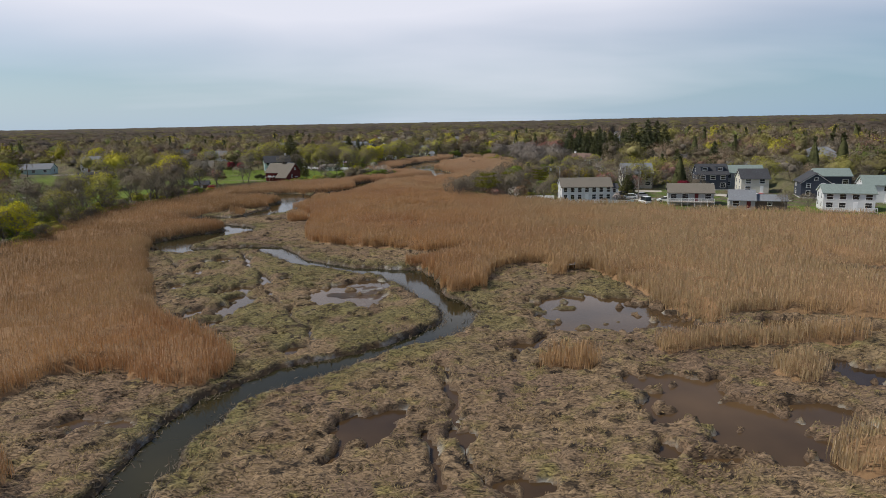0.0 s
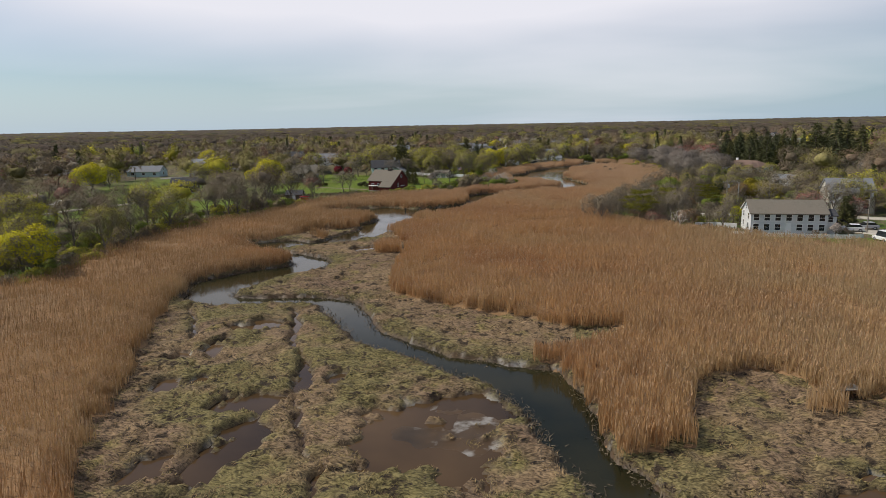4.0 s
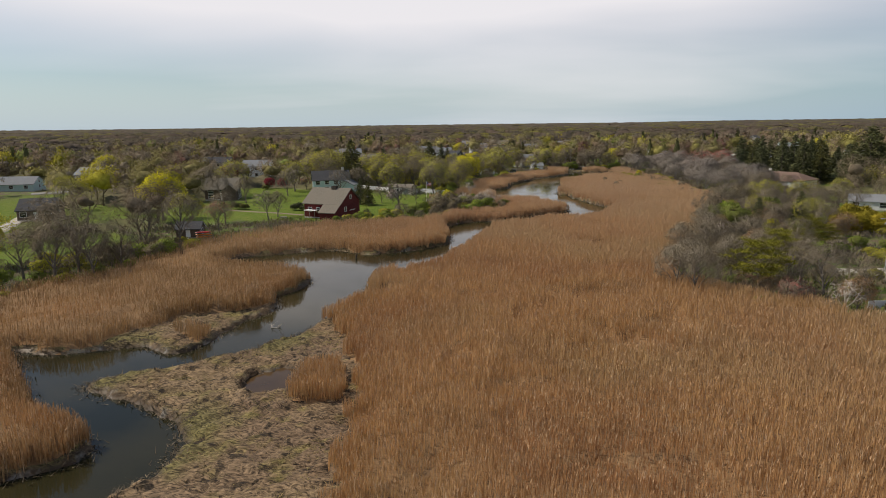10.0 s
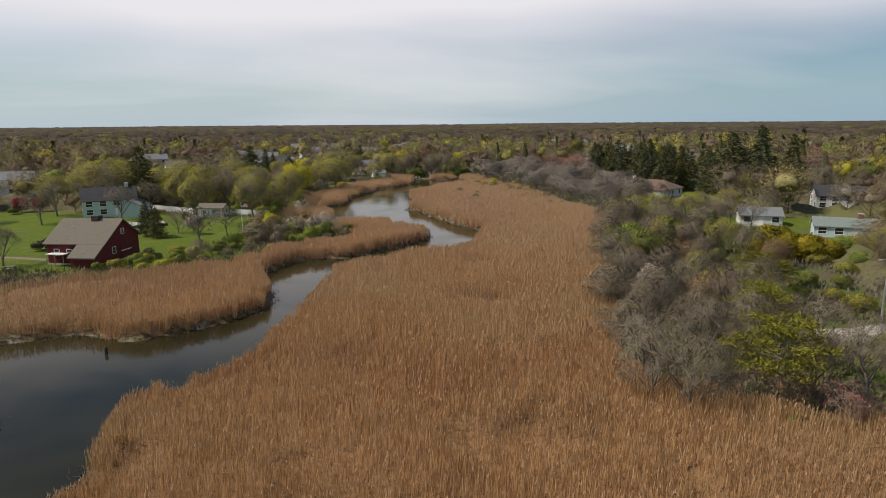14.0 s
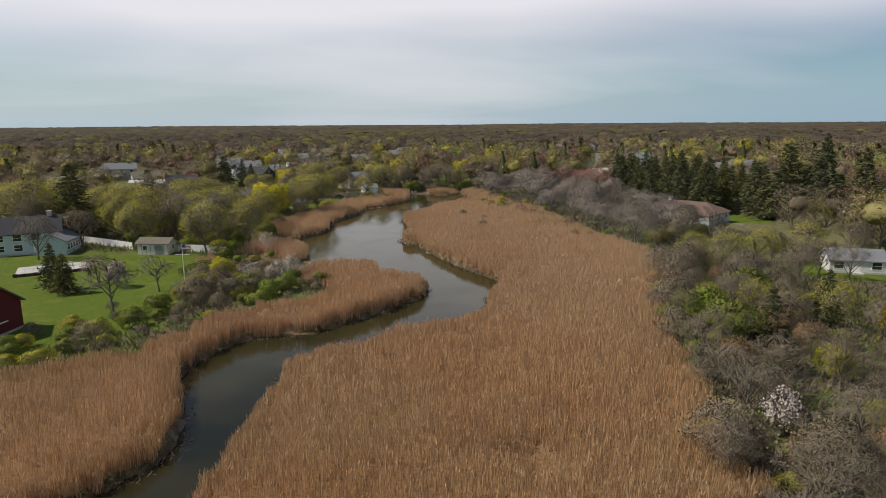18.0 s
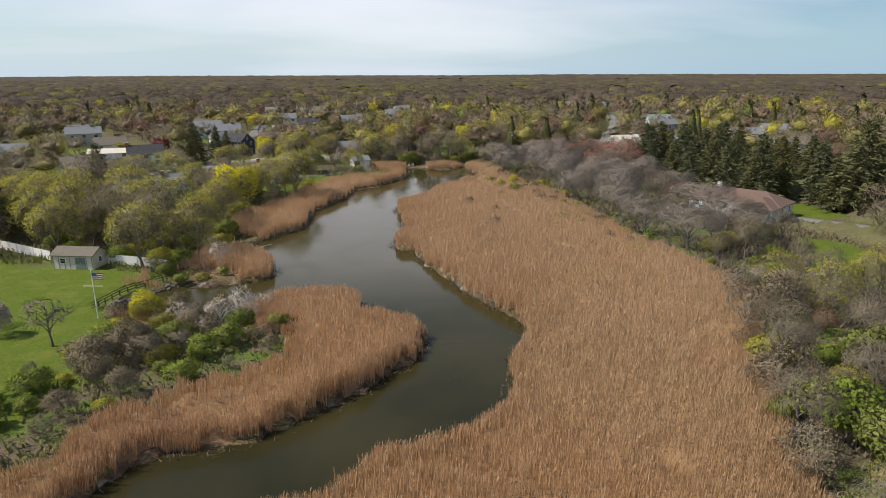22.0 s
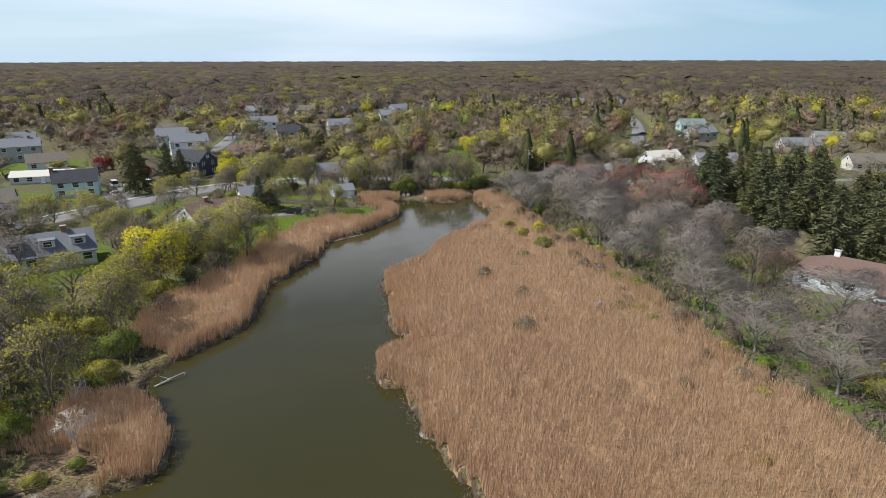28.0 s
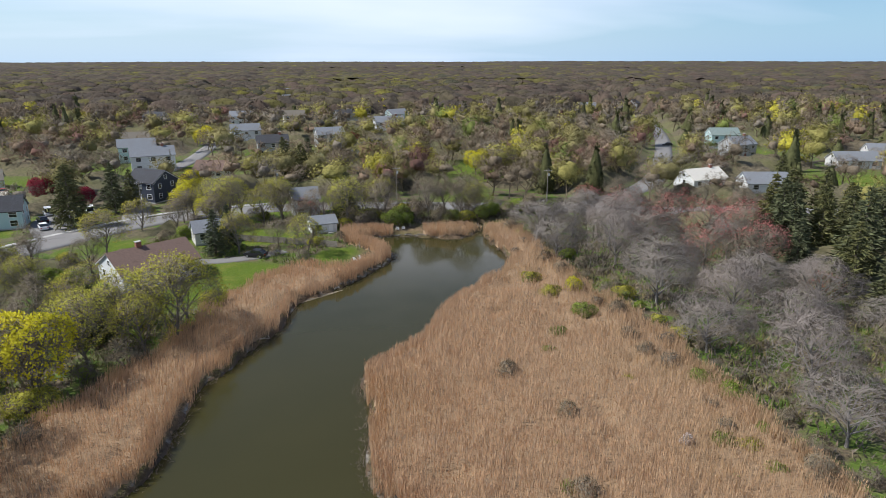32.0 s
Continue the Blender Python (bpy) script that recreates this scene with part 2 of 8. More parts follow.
def ground_mat():
    """Marsh sod, wet mud, woodland litter and lawn, laid by the zones of the plan."""
    m = bpy.data.materials.new("ground")
    m.use_nodes = True
    n, l = m.node_tree.nodes, m.node_tree.links
    p = n["Principled BSDF"]
    geo = n.new("ShaderNodeNewGeometry")
    at = n.new("ShaderNodeAttribute"); at.attribute_name = "zone"
    sep = n.new("ShaderNodeSeparateColor")
    l.new(at.outputs["Color"], sep.inputs[0])

    def noise_of(s, d=5.0, ro=0.6):
        t = n.new("ShaderNodeTexNoise")
        t.inputs["Scale"].default_value, t.inputs["Detail"].default_value, t.inputs["Roughness"].default_value = s, d, ro
        l.new(geo.outputs["Position"], t.inputs["Vector"])
        return t.outputs["Fac"]

    def sharp(fac, lo, hi):
        r = n.new("ShaderNodeMapRange")
        r.inputs["From Min"].default_value, r.inputs["From Max"].default_value = lo, hi
        l.new(fac, r.inputs["Value"])
        return r.outputs[0]

    def mixed(fac, a, b):
        x = n.new("ShaderNodeMixRGB")
        for sock, v in ((x.inputs["Fac"], fac), (x.inputs["Color1"], a), (x.inputs["Color2"], b)):
            if isinstance(v, bpy.types.NodeSocket):
                l.new(v, sock)
            else:
                sock.default_value = v if isinstance(v, (int, float)) else (*v, 1)
        return x.outputs[0]

    fine, mid, wide = noise_of(2.6, 6.0, 0.7), noise_of(0.35, 4.0), noise_of(0.05, 3.0)
    # matted blades: grain drawn out along a slowly turning direction
    comb = n.new("ShaderNodeTexNoise")
    comb.inputs["Scale"].default_value, comb.inputs["Detail"].default_value, comb.inputs["Distortion"].default_value = 2.3, 7.0, 2.6
    mp = n.new("ShaderNodeMapping"); mp.inputs["Scale"].default_value = (0.45, 1.0, 1.0)
    l.new(geo.outputs["Position"], mp.inputs[0]); l.new(mp.outputs[0], comb.inputs["Vector"])
    blades = comb.outputs["Fac"]
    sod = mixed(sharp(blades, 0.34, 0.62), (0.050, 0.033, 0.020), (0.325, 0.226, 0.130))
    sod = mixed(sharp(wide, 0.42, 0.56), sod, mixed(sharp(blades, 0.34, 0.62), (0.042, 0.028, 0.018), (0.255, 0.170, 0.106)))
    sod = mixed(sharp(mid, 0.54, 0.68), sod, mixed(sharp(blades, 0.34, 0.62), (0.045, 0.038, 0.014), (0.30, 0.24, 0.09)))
    # wetter ground by the water is greener
    sod = mixed(at.outputs["Alpha"], sod, mixed(sharp(blades, 0.36, 0.62), (0.038, 0.033, 0.011), (0.235, 0.200, 0.080)))
    # crevice shade between the clumps, put into the colour as dark peat
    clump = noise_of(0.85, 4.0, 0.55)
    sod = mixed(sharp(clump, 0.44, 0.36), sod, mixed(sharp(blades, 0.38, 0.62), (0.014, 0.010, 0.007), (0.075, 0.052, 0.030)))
    pan, streak = noise_of(0.12, 5.0, 0.6), noise_of(0.55, 7.0, 0.68)
    mud = mixed(sharp(pan, 0.36, 0.60), (0.030, 0.020, 0.012), (0.080, 0.047, 0.022))
    mud = mixed(sharp(mid, 0.55, 0.66), mud, (0.24, 0.228, 0.21))
    mud = mixed(sharp(streak, 0.62, 0.67), mud, (0.018, 0.016, 0.014))
    litter = mixed(sharp(fine, 0.35, 0.65), (0.07, 0.055, 0.035), (0.19, 0.15, 0.095))
    litter = mixed(sharp(mid, 0.44, 0.60), litter, mixed(sharp(fine, 0.3, 0.7), (0.05, 0.085, 0.012), (0.14, 0.21, 0.03)))
    grass = mixed(sharp(fine, 0.3, 0.7), (0.065, 0.110, 0.005), (0.125, 0.175, 0.012))
    grass = mixed(sharp(mid, 0.50, 0.80), grass, (0.17, 0.18, 0.03))
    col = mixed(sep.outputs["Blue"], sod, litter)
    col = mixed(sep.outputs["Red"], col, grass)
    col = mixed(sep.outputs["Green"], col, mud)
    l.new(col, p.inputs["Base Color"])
    ro = n.new("ShaderNodeMapRange")
    ro.inputs["To Min"].default_value, ro.inputs["To Max"].default_value = 0.95, 0.55
    l.new(sep.outputs["Green"], ro.inputs["Value"]); l.new(ro.outputs[0], p.inputs["Roughness"])
    p.inputs["Specular IOR Level"].default_value = 0.3
    b = n.new("ShaderNodeBump")
    b.inputs["Strength"].default_value, b.inputs["Distance"].default_value = 1.0, 0.30
    k = n.new("ShaderNodeMath"); k.operation = "MULTIPLY"
    inv = n.new("ShaderNodeMath"); inv.operation = "SUBTRACT"; inv.inputs[0].default_value = 1.0
    l.new(sep.outputs["Green"], inv.inputs[1]); l.new(inv.outputs[0], k.inputs[0]); l.new(blades, k.inputs[1])
    l.new(k.outputs[0], b.inputs["Height"]); l.new(b.outputs[0], p.inputs["Normal"])
    return m


def reed_mat():
    """Dry reed stems: tan with russet and straw-coloured stands, some plumes paler, rosier towards the pond."""
    m = mat("dry reed", (0.435, 0.252, 0.114), (0.56, 0.35, 0.168), 0.9, 0.85, 0, island=0.15, spec=0.15)
    n, l = m.node_tree.nodes, m.node_tree.links
    p = n["Principled BSDF"]
    col = p.inputs["Base Color"].links[0].from_socket
    geo = n.new("ShaderNodeNewGeometry")

    def stand(scale, lo, hi, share, colour, detail=3.0, bed=None):
        nonlocal col
        t, r, x = n.new("ShaderNodeTexNoise"), n.new("ShaderNodeMapRange"), n.new("ShaderNodeMixRGB")
        t.inputs["Scale"].default_value, t.inputs["Detail"].default_value = scale, detail
        r.inputs["From Min"].default_value, r.inputs["From Max"].default_value, r.inputs["To Max"].default_value = lo, hi, share
        x.inputs["Color2"].default_value = (*colour, 1)
        l.new(geo.outputs["Position"], t.inputs["Vector"]); l.new(t.outputs["Fac"], r.inputs["Value"])
        fac = r.outputs[0]
        if bed:      # axis, from, to: where along the marsh this colour comes in
            sep, w, k = n.new("ShaderNodeSeparateXYZ"), n.new("ShaderNodeMapRange"), n.new("ShaderNodeMath")
            w.interpolation_type, k.operation = "SMOOTHSTEP", "MULTIPLY"
            w.inputs["From Min"].default_value, w.inputs["From Max"].default_value = bed[1], bed[2]
            l.new(geo.outputs["Position"], sep.inputs[0]); l.new(sep.outputs[bed[0]], w.inputs["Value"])
            l.new(w.outputs[0], k.inputs[0]); l.new(fac, k.inputs[1])
            fac = k.outputs[0]
        l.new(fac, x.inputs["Fac"]); l.new(col, x.inputs["Color1"])
        col = x.outputs[0]

    stand(0.045, 0.48, 0.64, 0.60, (0.385, 0.195, 0.094))
    stand(0.028, 0.50, 0.64, 0.65, (0.47, 0.345, 0.185))
    stand(0.16, 0.55, 0.70, 0.55, (0.29, 0.165, 0.080), 4.0)
    stand(0.05, 0.20, 0.50, 0.88, (0.42, 0.318, 0.178), 3.0, ("X", -4.0, 36.0))
    # darker brown towards the west, from x = -32 to -72
    stand(0.06, 0.25, 0.55, 0.80, (0.27, 0.178, 0.088), 3.0, ("X", -32.0, -72.0))
    stand(0.04, 0.10, 0.50, 0.80, (0.56, 0.385, 0.245), 3.0, ("Y", 185.0, 340.0))
    pale, x = n.new("ShaderNodeMapRange"), n.new("ShaderNodeMixRGB")
    pale.inputs["From Min"].default_value, pale.inputs["From Max"].default_value, pale.inputs["To Max"].default_value = 0.90, 0.93, 0.55
    x.inputs["Color2"].default_value = (0.58, 0.46, 0.33, 1)
    l.new(geo.outputs["Random Per Island"], pale.inputs["Value"]); l.new(pale.outputs[0], x.inputs["Fac"]); l.new(col, x.inputs["Color1"])
    l.new(x.outputs[0], p.inputs["Base Color"])
    see_through(m, x.outputs[0], 0.3)
    return m


def water_mat(name, deep, shoal, gloss, upstream=None):
    m = bpy.data.materials.new(name)
    m.use_nodes = True
    n, l = m.node_tree.nodes, m.node_tree.links
    p = n["Principled BSDF"]
    geo = n.new("ShaderNodeNewGeometry")
    big, rip = n.new("ShaderNodeTexNoise"), n.new("ShaderNodeTexNoise")
    big.inputs["Scale"].default_value, big.inputs["Detail"].default_value = 0.06, 4.0
    rip.inputs["Scale"].default_value, rip.inputs["Detail"].default_value = 2.2, 3.0
    l.new(geo.outputs["Position"], big.inputs["Vector"]); l.new(geo.outputs["Position"], rip.inputs["Vector"])
    x = n.new("ShaderNodeValToRGB")
    x.color_ramp.elements[0].position, x.color_ramp.elements[1].position = 0.35, 0.68
    x.color_ramp.elements[0].color, x.color_ramp.elements[1].color = (*deep, 1), (*shoal, 1)
    l.new(big.outputs["Fac"], x.inputs[0])
    col = x.outputs[0]
    if upstream:      # the pond is greener than the lower creek
        col = drift(n, l, geo, col, 230.0, 330.0, upstream)
    l.new(col, p.inputs["Base Color"])
    p.inputs["Specular IOR Level"].default_value = gloss
    r, cat = n.new("ShaderNodeMapRange"), n.new("ShaderNodeTexNoise")      # breaths of wind roughen the water in streaks
    cat.inputs["Scale"].default_value, cat.inputs["Detail"].default_value, cat.inputs["Distortion"].default_value = 0.11, 5.0, 1.2
    l.new(geo.outputs["Position"], cat.inputs["Vector"])
    r.inputs["From Min"].default_value, r.inputs["From Max"].default_value = 0.42, 0.64
    r.inputs["To Min"].default_value, r.inputs["To Max"].default_value = 0.05, 0.15
    l.new(cat.outputs["Fac"], r.inputs["Value"]); l.new(r.outputs[0], p.inputs["Roughness"])
    p.inputs["IOR"].default_value = 1.30
    b = n.new("ShaderNodeBump"); b.inputs["Strength"].default_value, b.inputs["Distance"].default_value = 0.10, 0.03
    l.new(rip.outputs["Fac"], b.inputs["Height"]); l.new(b.outputs[0], p.inputs["Normal"])
    return m


GROUND, WATER = ground_mat(), water_mat("creek water", (0.0105, 0.0120, 0.0060), (0.040, 0.034, 0.0150), 0.36, (0.041, 0.0375, 0.0120))
POOL = water_mat("brown pool water", (0.034, 0.021, 0.011), (0.105, 0.064, 0.031), 0.45)
REED = reed_mat()
PLUME = mat("pale reed plumes", (0.43, 0.285, 0.165), (0.54, 0.38, 0.235), 0.7, 0.9, 0, (0.46, 0.29, 0.17), 0.05, island=0.2, spec=0.1, thin=0.25)
THATCH = mat("reed litter", (0.14, 0.084, 0.042), (0.27, 0.168, 0.086), 6.0, 0.95, 0.5, (0.23, 0.135, 0.066), 0.07, stretch=(1, 1, 0.12), along=(220.0, 360.0, (0.27, 0.19, 0.115)))
TUSSOCK = mat("marsh grass blades", (0.14, 0.095, 0.052), (0.30, 0.210, 0.118), 0.5, 0.95, 0, (0.20, 0.165, 0.068), 0.10, island=0.4, spec=0.1)
BARK = mat("grey bark", (0.10, 0.085, 0.07), (0.24, 0.21, 0.18), 6.0, 0.95, 0.4, objrand=(0.16, 0.135, 0.11))
GREY_BARK = mat("pale grey bark", (0.17, 0.155, 0.14), (0.28, 0.26, 0.235), 6.0, 0.95, 0.3, objrand=(0.21, 0.19, 0.17))
TWIG_ROSE = mat("rosy grey twigs", (0.20, 0.170, 0.150), (0.275, 0.236, 0.208), 0.8, 0.95, 0, objrand=(0.235, 0.205, 0.182), island=0.25, spec=0.1)
PALE_BARK = mat("pale dead wood", (0.38, 0.34, 0.29), (0.52, 0.48, 0.43), 5.0, 0.9, 0.3)
TWIG = mat("bare twigs", (0.155, 0.132, 0.100), (0.235, 0.203, 0.158), 0.8, 0.95, 0, objrand=(0.19, 0.160, 0.122), island=0.25, spec=0.1)
TAN_BUD = mat("tan-olive buds", (0.20, 0.170, 0.108), (0.29, 0.245, 0.155), 0.6, 0.9, 0, objrand=(0.25, 0.195, 0.13), island=0.25, spec=0.1, thin=0.2)
CRIMSON = mat("crimson leaves", (0.16, 0.02, 0.035), (0.27, 0.035, 0.055), 0.6, 0.9, 0, island=0.3, spec=0.1, thin=0.2)
TWIG_GREY = mat("grey twigs", (0.18, 0.157, 0.137), (0.262, 0.232, 0.203), 0.8, 0.95, 0, objrand=(0.235, 0.208, 0.182), island=0.25, spec=0.1)
RED_BUD = mat("red maple buds", (0.34, 0.105, 0.10), (0.44, 0.155, 0.14), 0.6, 0.9, 0, objrand=(0.33, 0.13, 0.11), island=0.3, spec=0.1)
GREEN_BUD = mat("olive spring leaves", (0.33, 0.33, 0.05), (0.46, 0.44, 0.08), 0.5, 0.9, 0, objrand=(0.36, 0.33, 0.06), island=0.2, spec=0.1, thin=0.3)
YELLOW_LEAF = mat("yellow-green spring leaves", (0.47, 0.43, 0.018), (0.60, 0.53, 0.035), 0.5, 0.85, 0, objrand=(0.42, 0.41, 0.03), island=0.2, spec=0.15, thin=0.3)
FRESH_LEAF = mat("fresh green leaves", (0.175, 0.245, 0.034), (0.27, 0.335, 0.06), 0.5, 0.85, 0, objrand=(0.22, 0.25, 0.065), island=0.2, spec=0.15, thin=0.3)
BLOSSOM = mat("pale blossom", (0.38, 0.32, 0.29), (0.48, 0.43, 0.39), 0.5, 0.85, 0, objrand=(0.42, 0.34, 0.33), island=0.2, spec=0.1)
NEEDLE = mat("dark conifer needles", (0.075, 0.080, 0.028), (0.165, 0.150, 0.048), 0.6, 0.9, 0, objrand=(0.10, 0.115, 0.062), island=0.35, spec=0.15)
GOLD_LEAF = mat("golden bamboo leaves", (0.26, 0.21, 0.020), (0.38, 0.30, 0.035), 0.5, 0.85, 0, objrand=(0.25, 0.22, 0.03), island=0.35, spec=0.15, thin=0.25)
RUST_BUD = mat("rusty spring buds", (0.24, 0.135, 0.07), (0.33, 0.19, 0.10), 0.6, 0.9, 0, objrand=(0.27, 0.17, 0.08), island=0.25, spec=0.1, thin=0.2)
GOLD_NEEDLE = mat("yellowish pine needles", (0.125, 0.128, 0.015), (0.205, 0.19, 0.024), 0.6, 0.9, 0, objrand=(0.15, 0.14, 0.02), island=0.35, spec=0.15)
# far crowns darker than GROVE: their self-shadowing is put into the colour
FAR = ramp_mat("far woods", [(0.076, 0.060, 0.046), (0.085, 0.067, 0.049), (0.068, 0.056, 0.044), (0.081, 0.067, 0.045), (0.088, 0.066, 0.050), (0.072, 0.060, 0.044), (0.083, 0.070, 0.045), (0.065, 0.053, 0.042), (0.085, 0.063, 0.048), (0.091, 0.079, 0.039), (0.108, 0.096, 0.033), (0.091, 0.081, 0.036), (0.060, 0.057, 0.036), (0.133, 0.120, 0.030)], own=(0.85, 1.15), grain=0.45)
ASPHALT = mat("worn asphalt", (0.16, 0.155, 0.15), (0.24, 0.235, 0.225), 3.0, 0.9, 0.2, (0.20, 0.19, 0.18), 0.1)
GRAVEL = mat("pale gravel", (0.36, 0.33, 0.28), (0.48, 0.45, 0.40), 4.0, 0.95, 0.3, (0.33, 0.31, 0.24), 0.2)
CONCRETE = mat("weathered concrete", (0.42, 0.41, 0.39), (0.54, 0.53, 0.50), 2.0, 0.9, 0.2, (0.38, 0.37, 0.34), 0.3)
WHITE = mat("white painted siding", (0.62, 0.63, 0.63), (0.72, 0.72, 0.71), 1.5, 0.6, 0.1, (0.60, 0.61, 0.61), 0.3, stretch=(1, 1, 9))
CREAM = mat("cream siding", (0.56, 0.53, 0.46), (0.64, 0.61, 0.53), 1.5, 0.6, 0.1, stretch=(1, 1, 9))
GREY = mat("grey shingle siding", (0.30, 0.30, 0.29), (0.38, 0.38, 0.37), 2.5, 0.8, 0.2, stretch=(1, 1, 7))
NAVY = mat("dark slate-blue siding", (0.035, 0.042, 0.06), (0.055, 0.064, 0.088), 1.5, 0.6, 0.1, stretch=(1, 1, 9))
AQUA = mat("pale blue-green siding", (0.42, 0.56, 0.56), (0.50, 0.63, 0.63), 1.5, 0.6, 0.1, stretch=(1, 1, 9))
REDWOOD = mat("barn-red boards", (0.10, 0.016, 0.016), (0.15, 0.026, 0.024), 1.5, 0.8, 0.2, (0.12, 0.022, 0.02), 0.4, stretch=(6, 6, 0.6))
BROWNWOOD = mat("brown shingle siding", (0.10, 0.075, 0.058), (0.16, 0.12, 0.095), 2.5, 0.9, 0.2, stretch=(1, 1, 7))
TAN_ROOF = mat("tan asphalt shingles", (0.125, 0.112, 0.090), (0.185, 0.168, 0.137), 3.0, 0.95, 0.3, (0.165, 0.145, 0.118), 0.4)
GREY_ROOF = mat("blue-grey asphalt shingles", (0.15, 0.162, 0.178), (0.22, 0.234, 0.25), 3.0, 0.95, 0.3, (0.18, 0.188, 0.20), 0.4)
DARK_ROOF = mat("charcoal shingles", (0.038, 0.04, 0.045), (0.07, 0.073, 0.08), 3.0, 0.95, 0.3, (0.05, 0.05, 0.055), 0.4)
GREEN_ROOF = mat("grey-green shingles", (0.15, 0.19, 0.175), (0.22, 0.265, 0.245), 3.0, 0.95, 0.3)
RED_ROOF = mat("red-brown shingles", (0.125, 0.082, 0.064), (0.18, 0.122, 0.098), 3.0, 0.95, 0.3, (0.155, 0.105, 0.085), 0.4)
TRIM = mat("white trim", (0.76, 0.76, 0.75), (0.82, 0.82, 0.81), 2.0, 0.5, 0.05)
GLASS = mat("dark window glass", (0.014, 0.017, 0.02), (0.03, 0.035, 0.04), 0.5, 0.06, 0, spec=0.8)
BRICK = mat("chimney brick", (0.20, 0.085, 0.06), (0.32, 0.15, 0.11), 5.0, 0.9, 0.3)
TIMBER = mat("weathered timber", (0.18, 0.155, 0.125), (0.33, 0.295, 0.25), 3.0, 0.9, 0.3)
DARK = mat("dark weathered wood", (0.035, 0.028, 0.022), (0.075, 0.062, 0.05), 4.0, 0.9, 0.4)
STONE = mat("shore stone", (0.12, 0.11, 0.095), (0.26, 0.245, 0.22), 4.0, 0.9, 0.3, objrand=(0.17, 0.155, 0.13))
SAND = mat("wet sand", (0.15, 0.12, 0.08), (0.24, 0.20, 0.14), 3.0, 0.85, 0.2)
RUBBER = mat("black rubber", (0.015, 0.015, 0.015), (0.03, 0.03, 0.03), 5.0, 0.8, 0.1)
METAL = mat("galvanised metal", (0.42, 0.43, 0.44), (0.52, 0.53, 0.54), 3.0, 0.4, 0.05, metallic=0.7)


def paint(name, c):
    return mat(name, c, [v * 0.85 for v in c], 1.0, 0.35, 0, spec=0.5)


CAR_WHITE, CAR_BLACK, CAR_SILVER, CAR_RED, CAR_BLUE = (paint(nm, c) for nm, c in (
    ("white car paint", (0.78, 0.78, 0.78)), ("black car paint", (0.02, 0.02, 0.024)), ("silver car paint", (0.42, 0.43, 0.45)),
    ("red paint", (0.42, 0.03, 0.03)), ("blue paint", (0.04, 0.09, 0.26))))
ORANGE = paint("orange plastic", (0.75, 0.22, 0.03))


# ---- plan: shores and zones, in metres ----
def spline(points, step=1.2, closed=False):
    """A smooth line through control points."""
    p = np.array(points, float)
    a = np.vstack([p[-1:], p, p[:2]]) if closed else np.vstack([2 * p[:1] - p[1:2], p, 2 * p[-1:] - p[-2:-1]])
    out = []
    for i in range(1, len(a) - 2):
        k = max(1, int(np.linalg.norm(a[i + 1] - a[i]) / step))
        t = (np.arange(k) / k)[:, None]
        out.append(0.5 * (2 * a[i] + (a[i + 1] - a[i - 1]) * t + (2 * a[i - 1] - 5 * a[i] + 4 * a[i + 1] - a[i + 2]) * t ** 2 + (3 * a[i] - a[i - 1] - 3 * a[i + 1] + a[i + 2]) * t ** 3))
    if not closed:
        out.append(p[-1:])
    return np.vstack(out)


WEST_LOWER = [(-30, -60), (-28, 0), (-25, 30), (-24.5, 42), (-24.5, 47), (-23.5, 52), (-20.5, 58), (-17, 62.5), (-11, 65.5), (-4, 72), (-0.8, 76), (-0.3, 79), (-1, 83), (-4, 88),
              (-6.5, 95), (-10, 100), (-18, 106), (-27, 111), (-30.5, 116), (-34, 121), (-38.5, 126), (-44, 125), (-52, 123.5), (-57.5, 125.5), (-61, 131), (-62.5, 136), (-60.5, 141), (-57.5, 145.5), (-52, 150.5), (-55, 154), (-60, 156), (-67, 162.5), (-76, 172), (-71, 171.5), (-66, 174), (-62, 175), (-57, 173)]
WEST_UPPER = [(-55, 177), (-54.5, 184), (-52, 190.5), (-54, 197), (-52, 203), (-52.5, 207.5), (-56, 211.5), (-64, 213), (-72, 216), (-75, 221), (-71, 226), (-66, 228), (-60, 231.5), (-54, 232), (-47, 229.5), (-39, 234), (-33, 242), (-35.5, 256), (-36, 261),
              (-31.5, 270.5), (-24, 272), (-20, 274.5), (-13.5, 279), (-8.5, 284), (-4.5, 290), (-4, 295), (-7, 298), (-11.5, 299), (-10.5, 304), (-14, 309), (-22, 308.5), (-29, 303), (-36, 305), (-43, 306), (-46, 310), (-44.5, 314), (-40, 319), (-32, 319), (-26, 321.5)]
WEST_HEAD = [(-25.5, 326), (-28, 332), (-32, 339), (-30, 346), (-22, 357), (-21, 368), (-20, 375), (-13, 389), (-11.5, 396), (-10, 402), (-4, 407), (3, 417), (7, 425), (3, 433), (1, 438.5), (11, 439.5), (22, 436), (28, 441), (30, 449)]
EAST_LOWER = [(-25, -60), (-23, 0), (-21, 30), (-20, 41), (-20, 46), (-19, 51), (-17.5, 55), (-14, 58), (-10.5, 61), (-5, 66.5), (0, 70), (3, 74.5), (4.3, 79), (4, 83), (0.5, 90), (-0.5, 97), (-2, 102), (-4, 106),
              (-11, 107.5), (-17, 110), (-24, 115), (-26.5, 118), (-30, 124), (-34, 129), (-40, 130), (-46, 129), (-51.5, 129), (-52.5, 132), (-51, 137), (-49, 142), (-46, 146), (-45, 150.5), (-47, 156), (-53, 160), (-61, 163.5), (-54.5, 168.5), (-49, 173.5), (-45, 180), (-43, 186)]
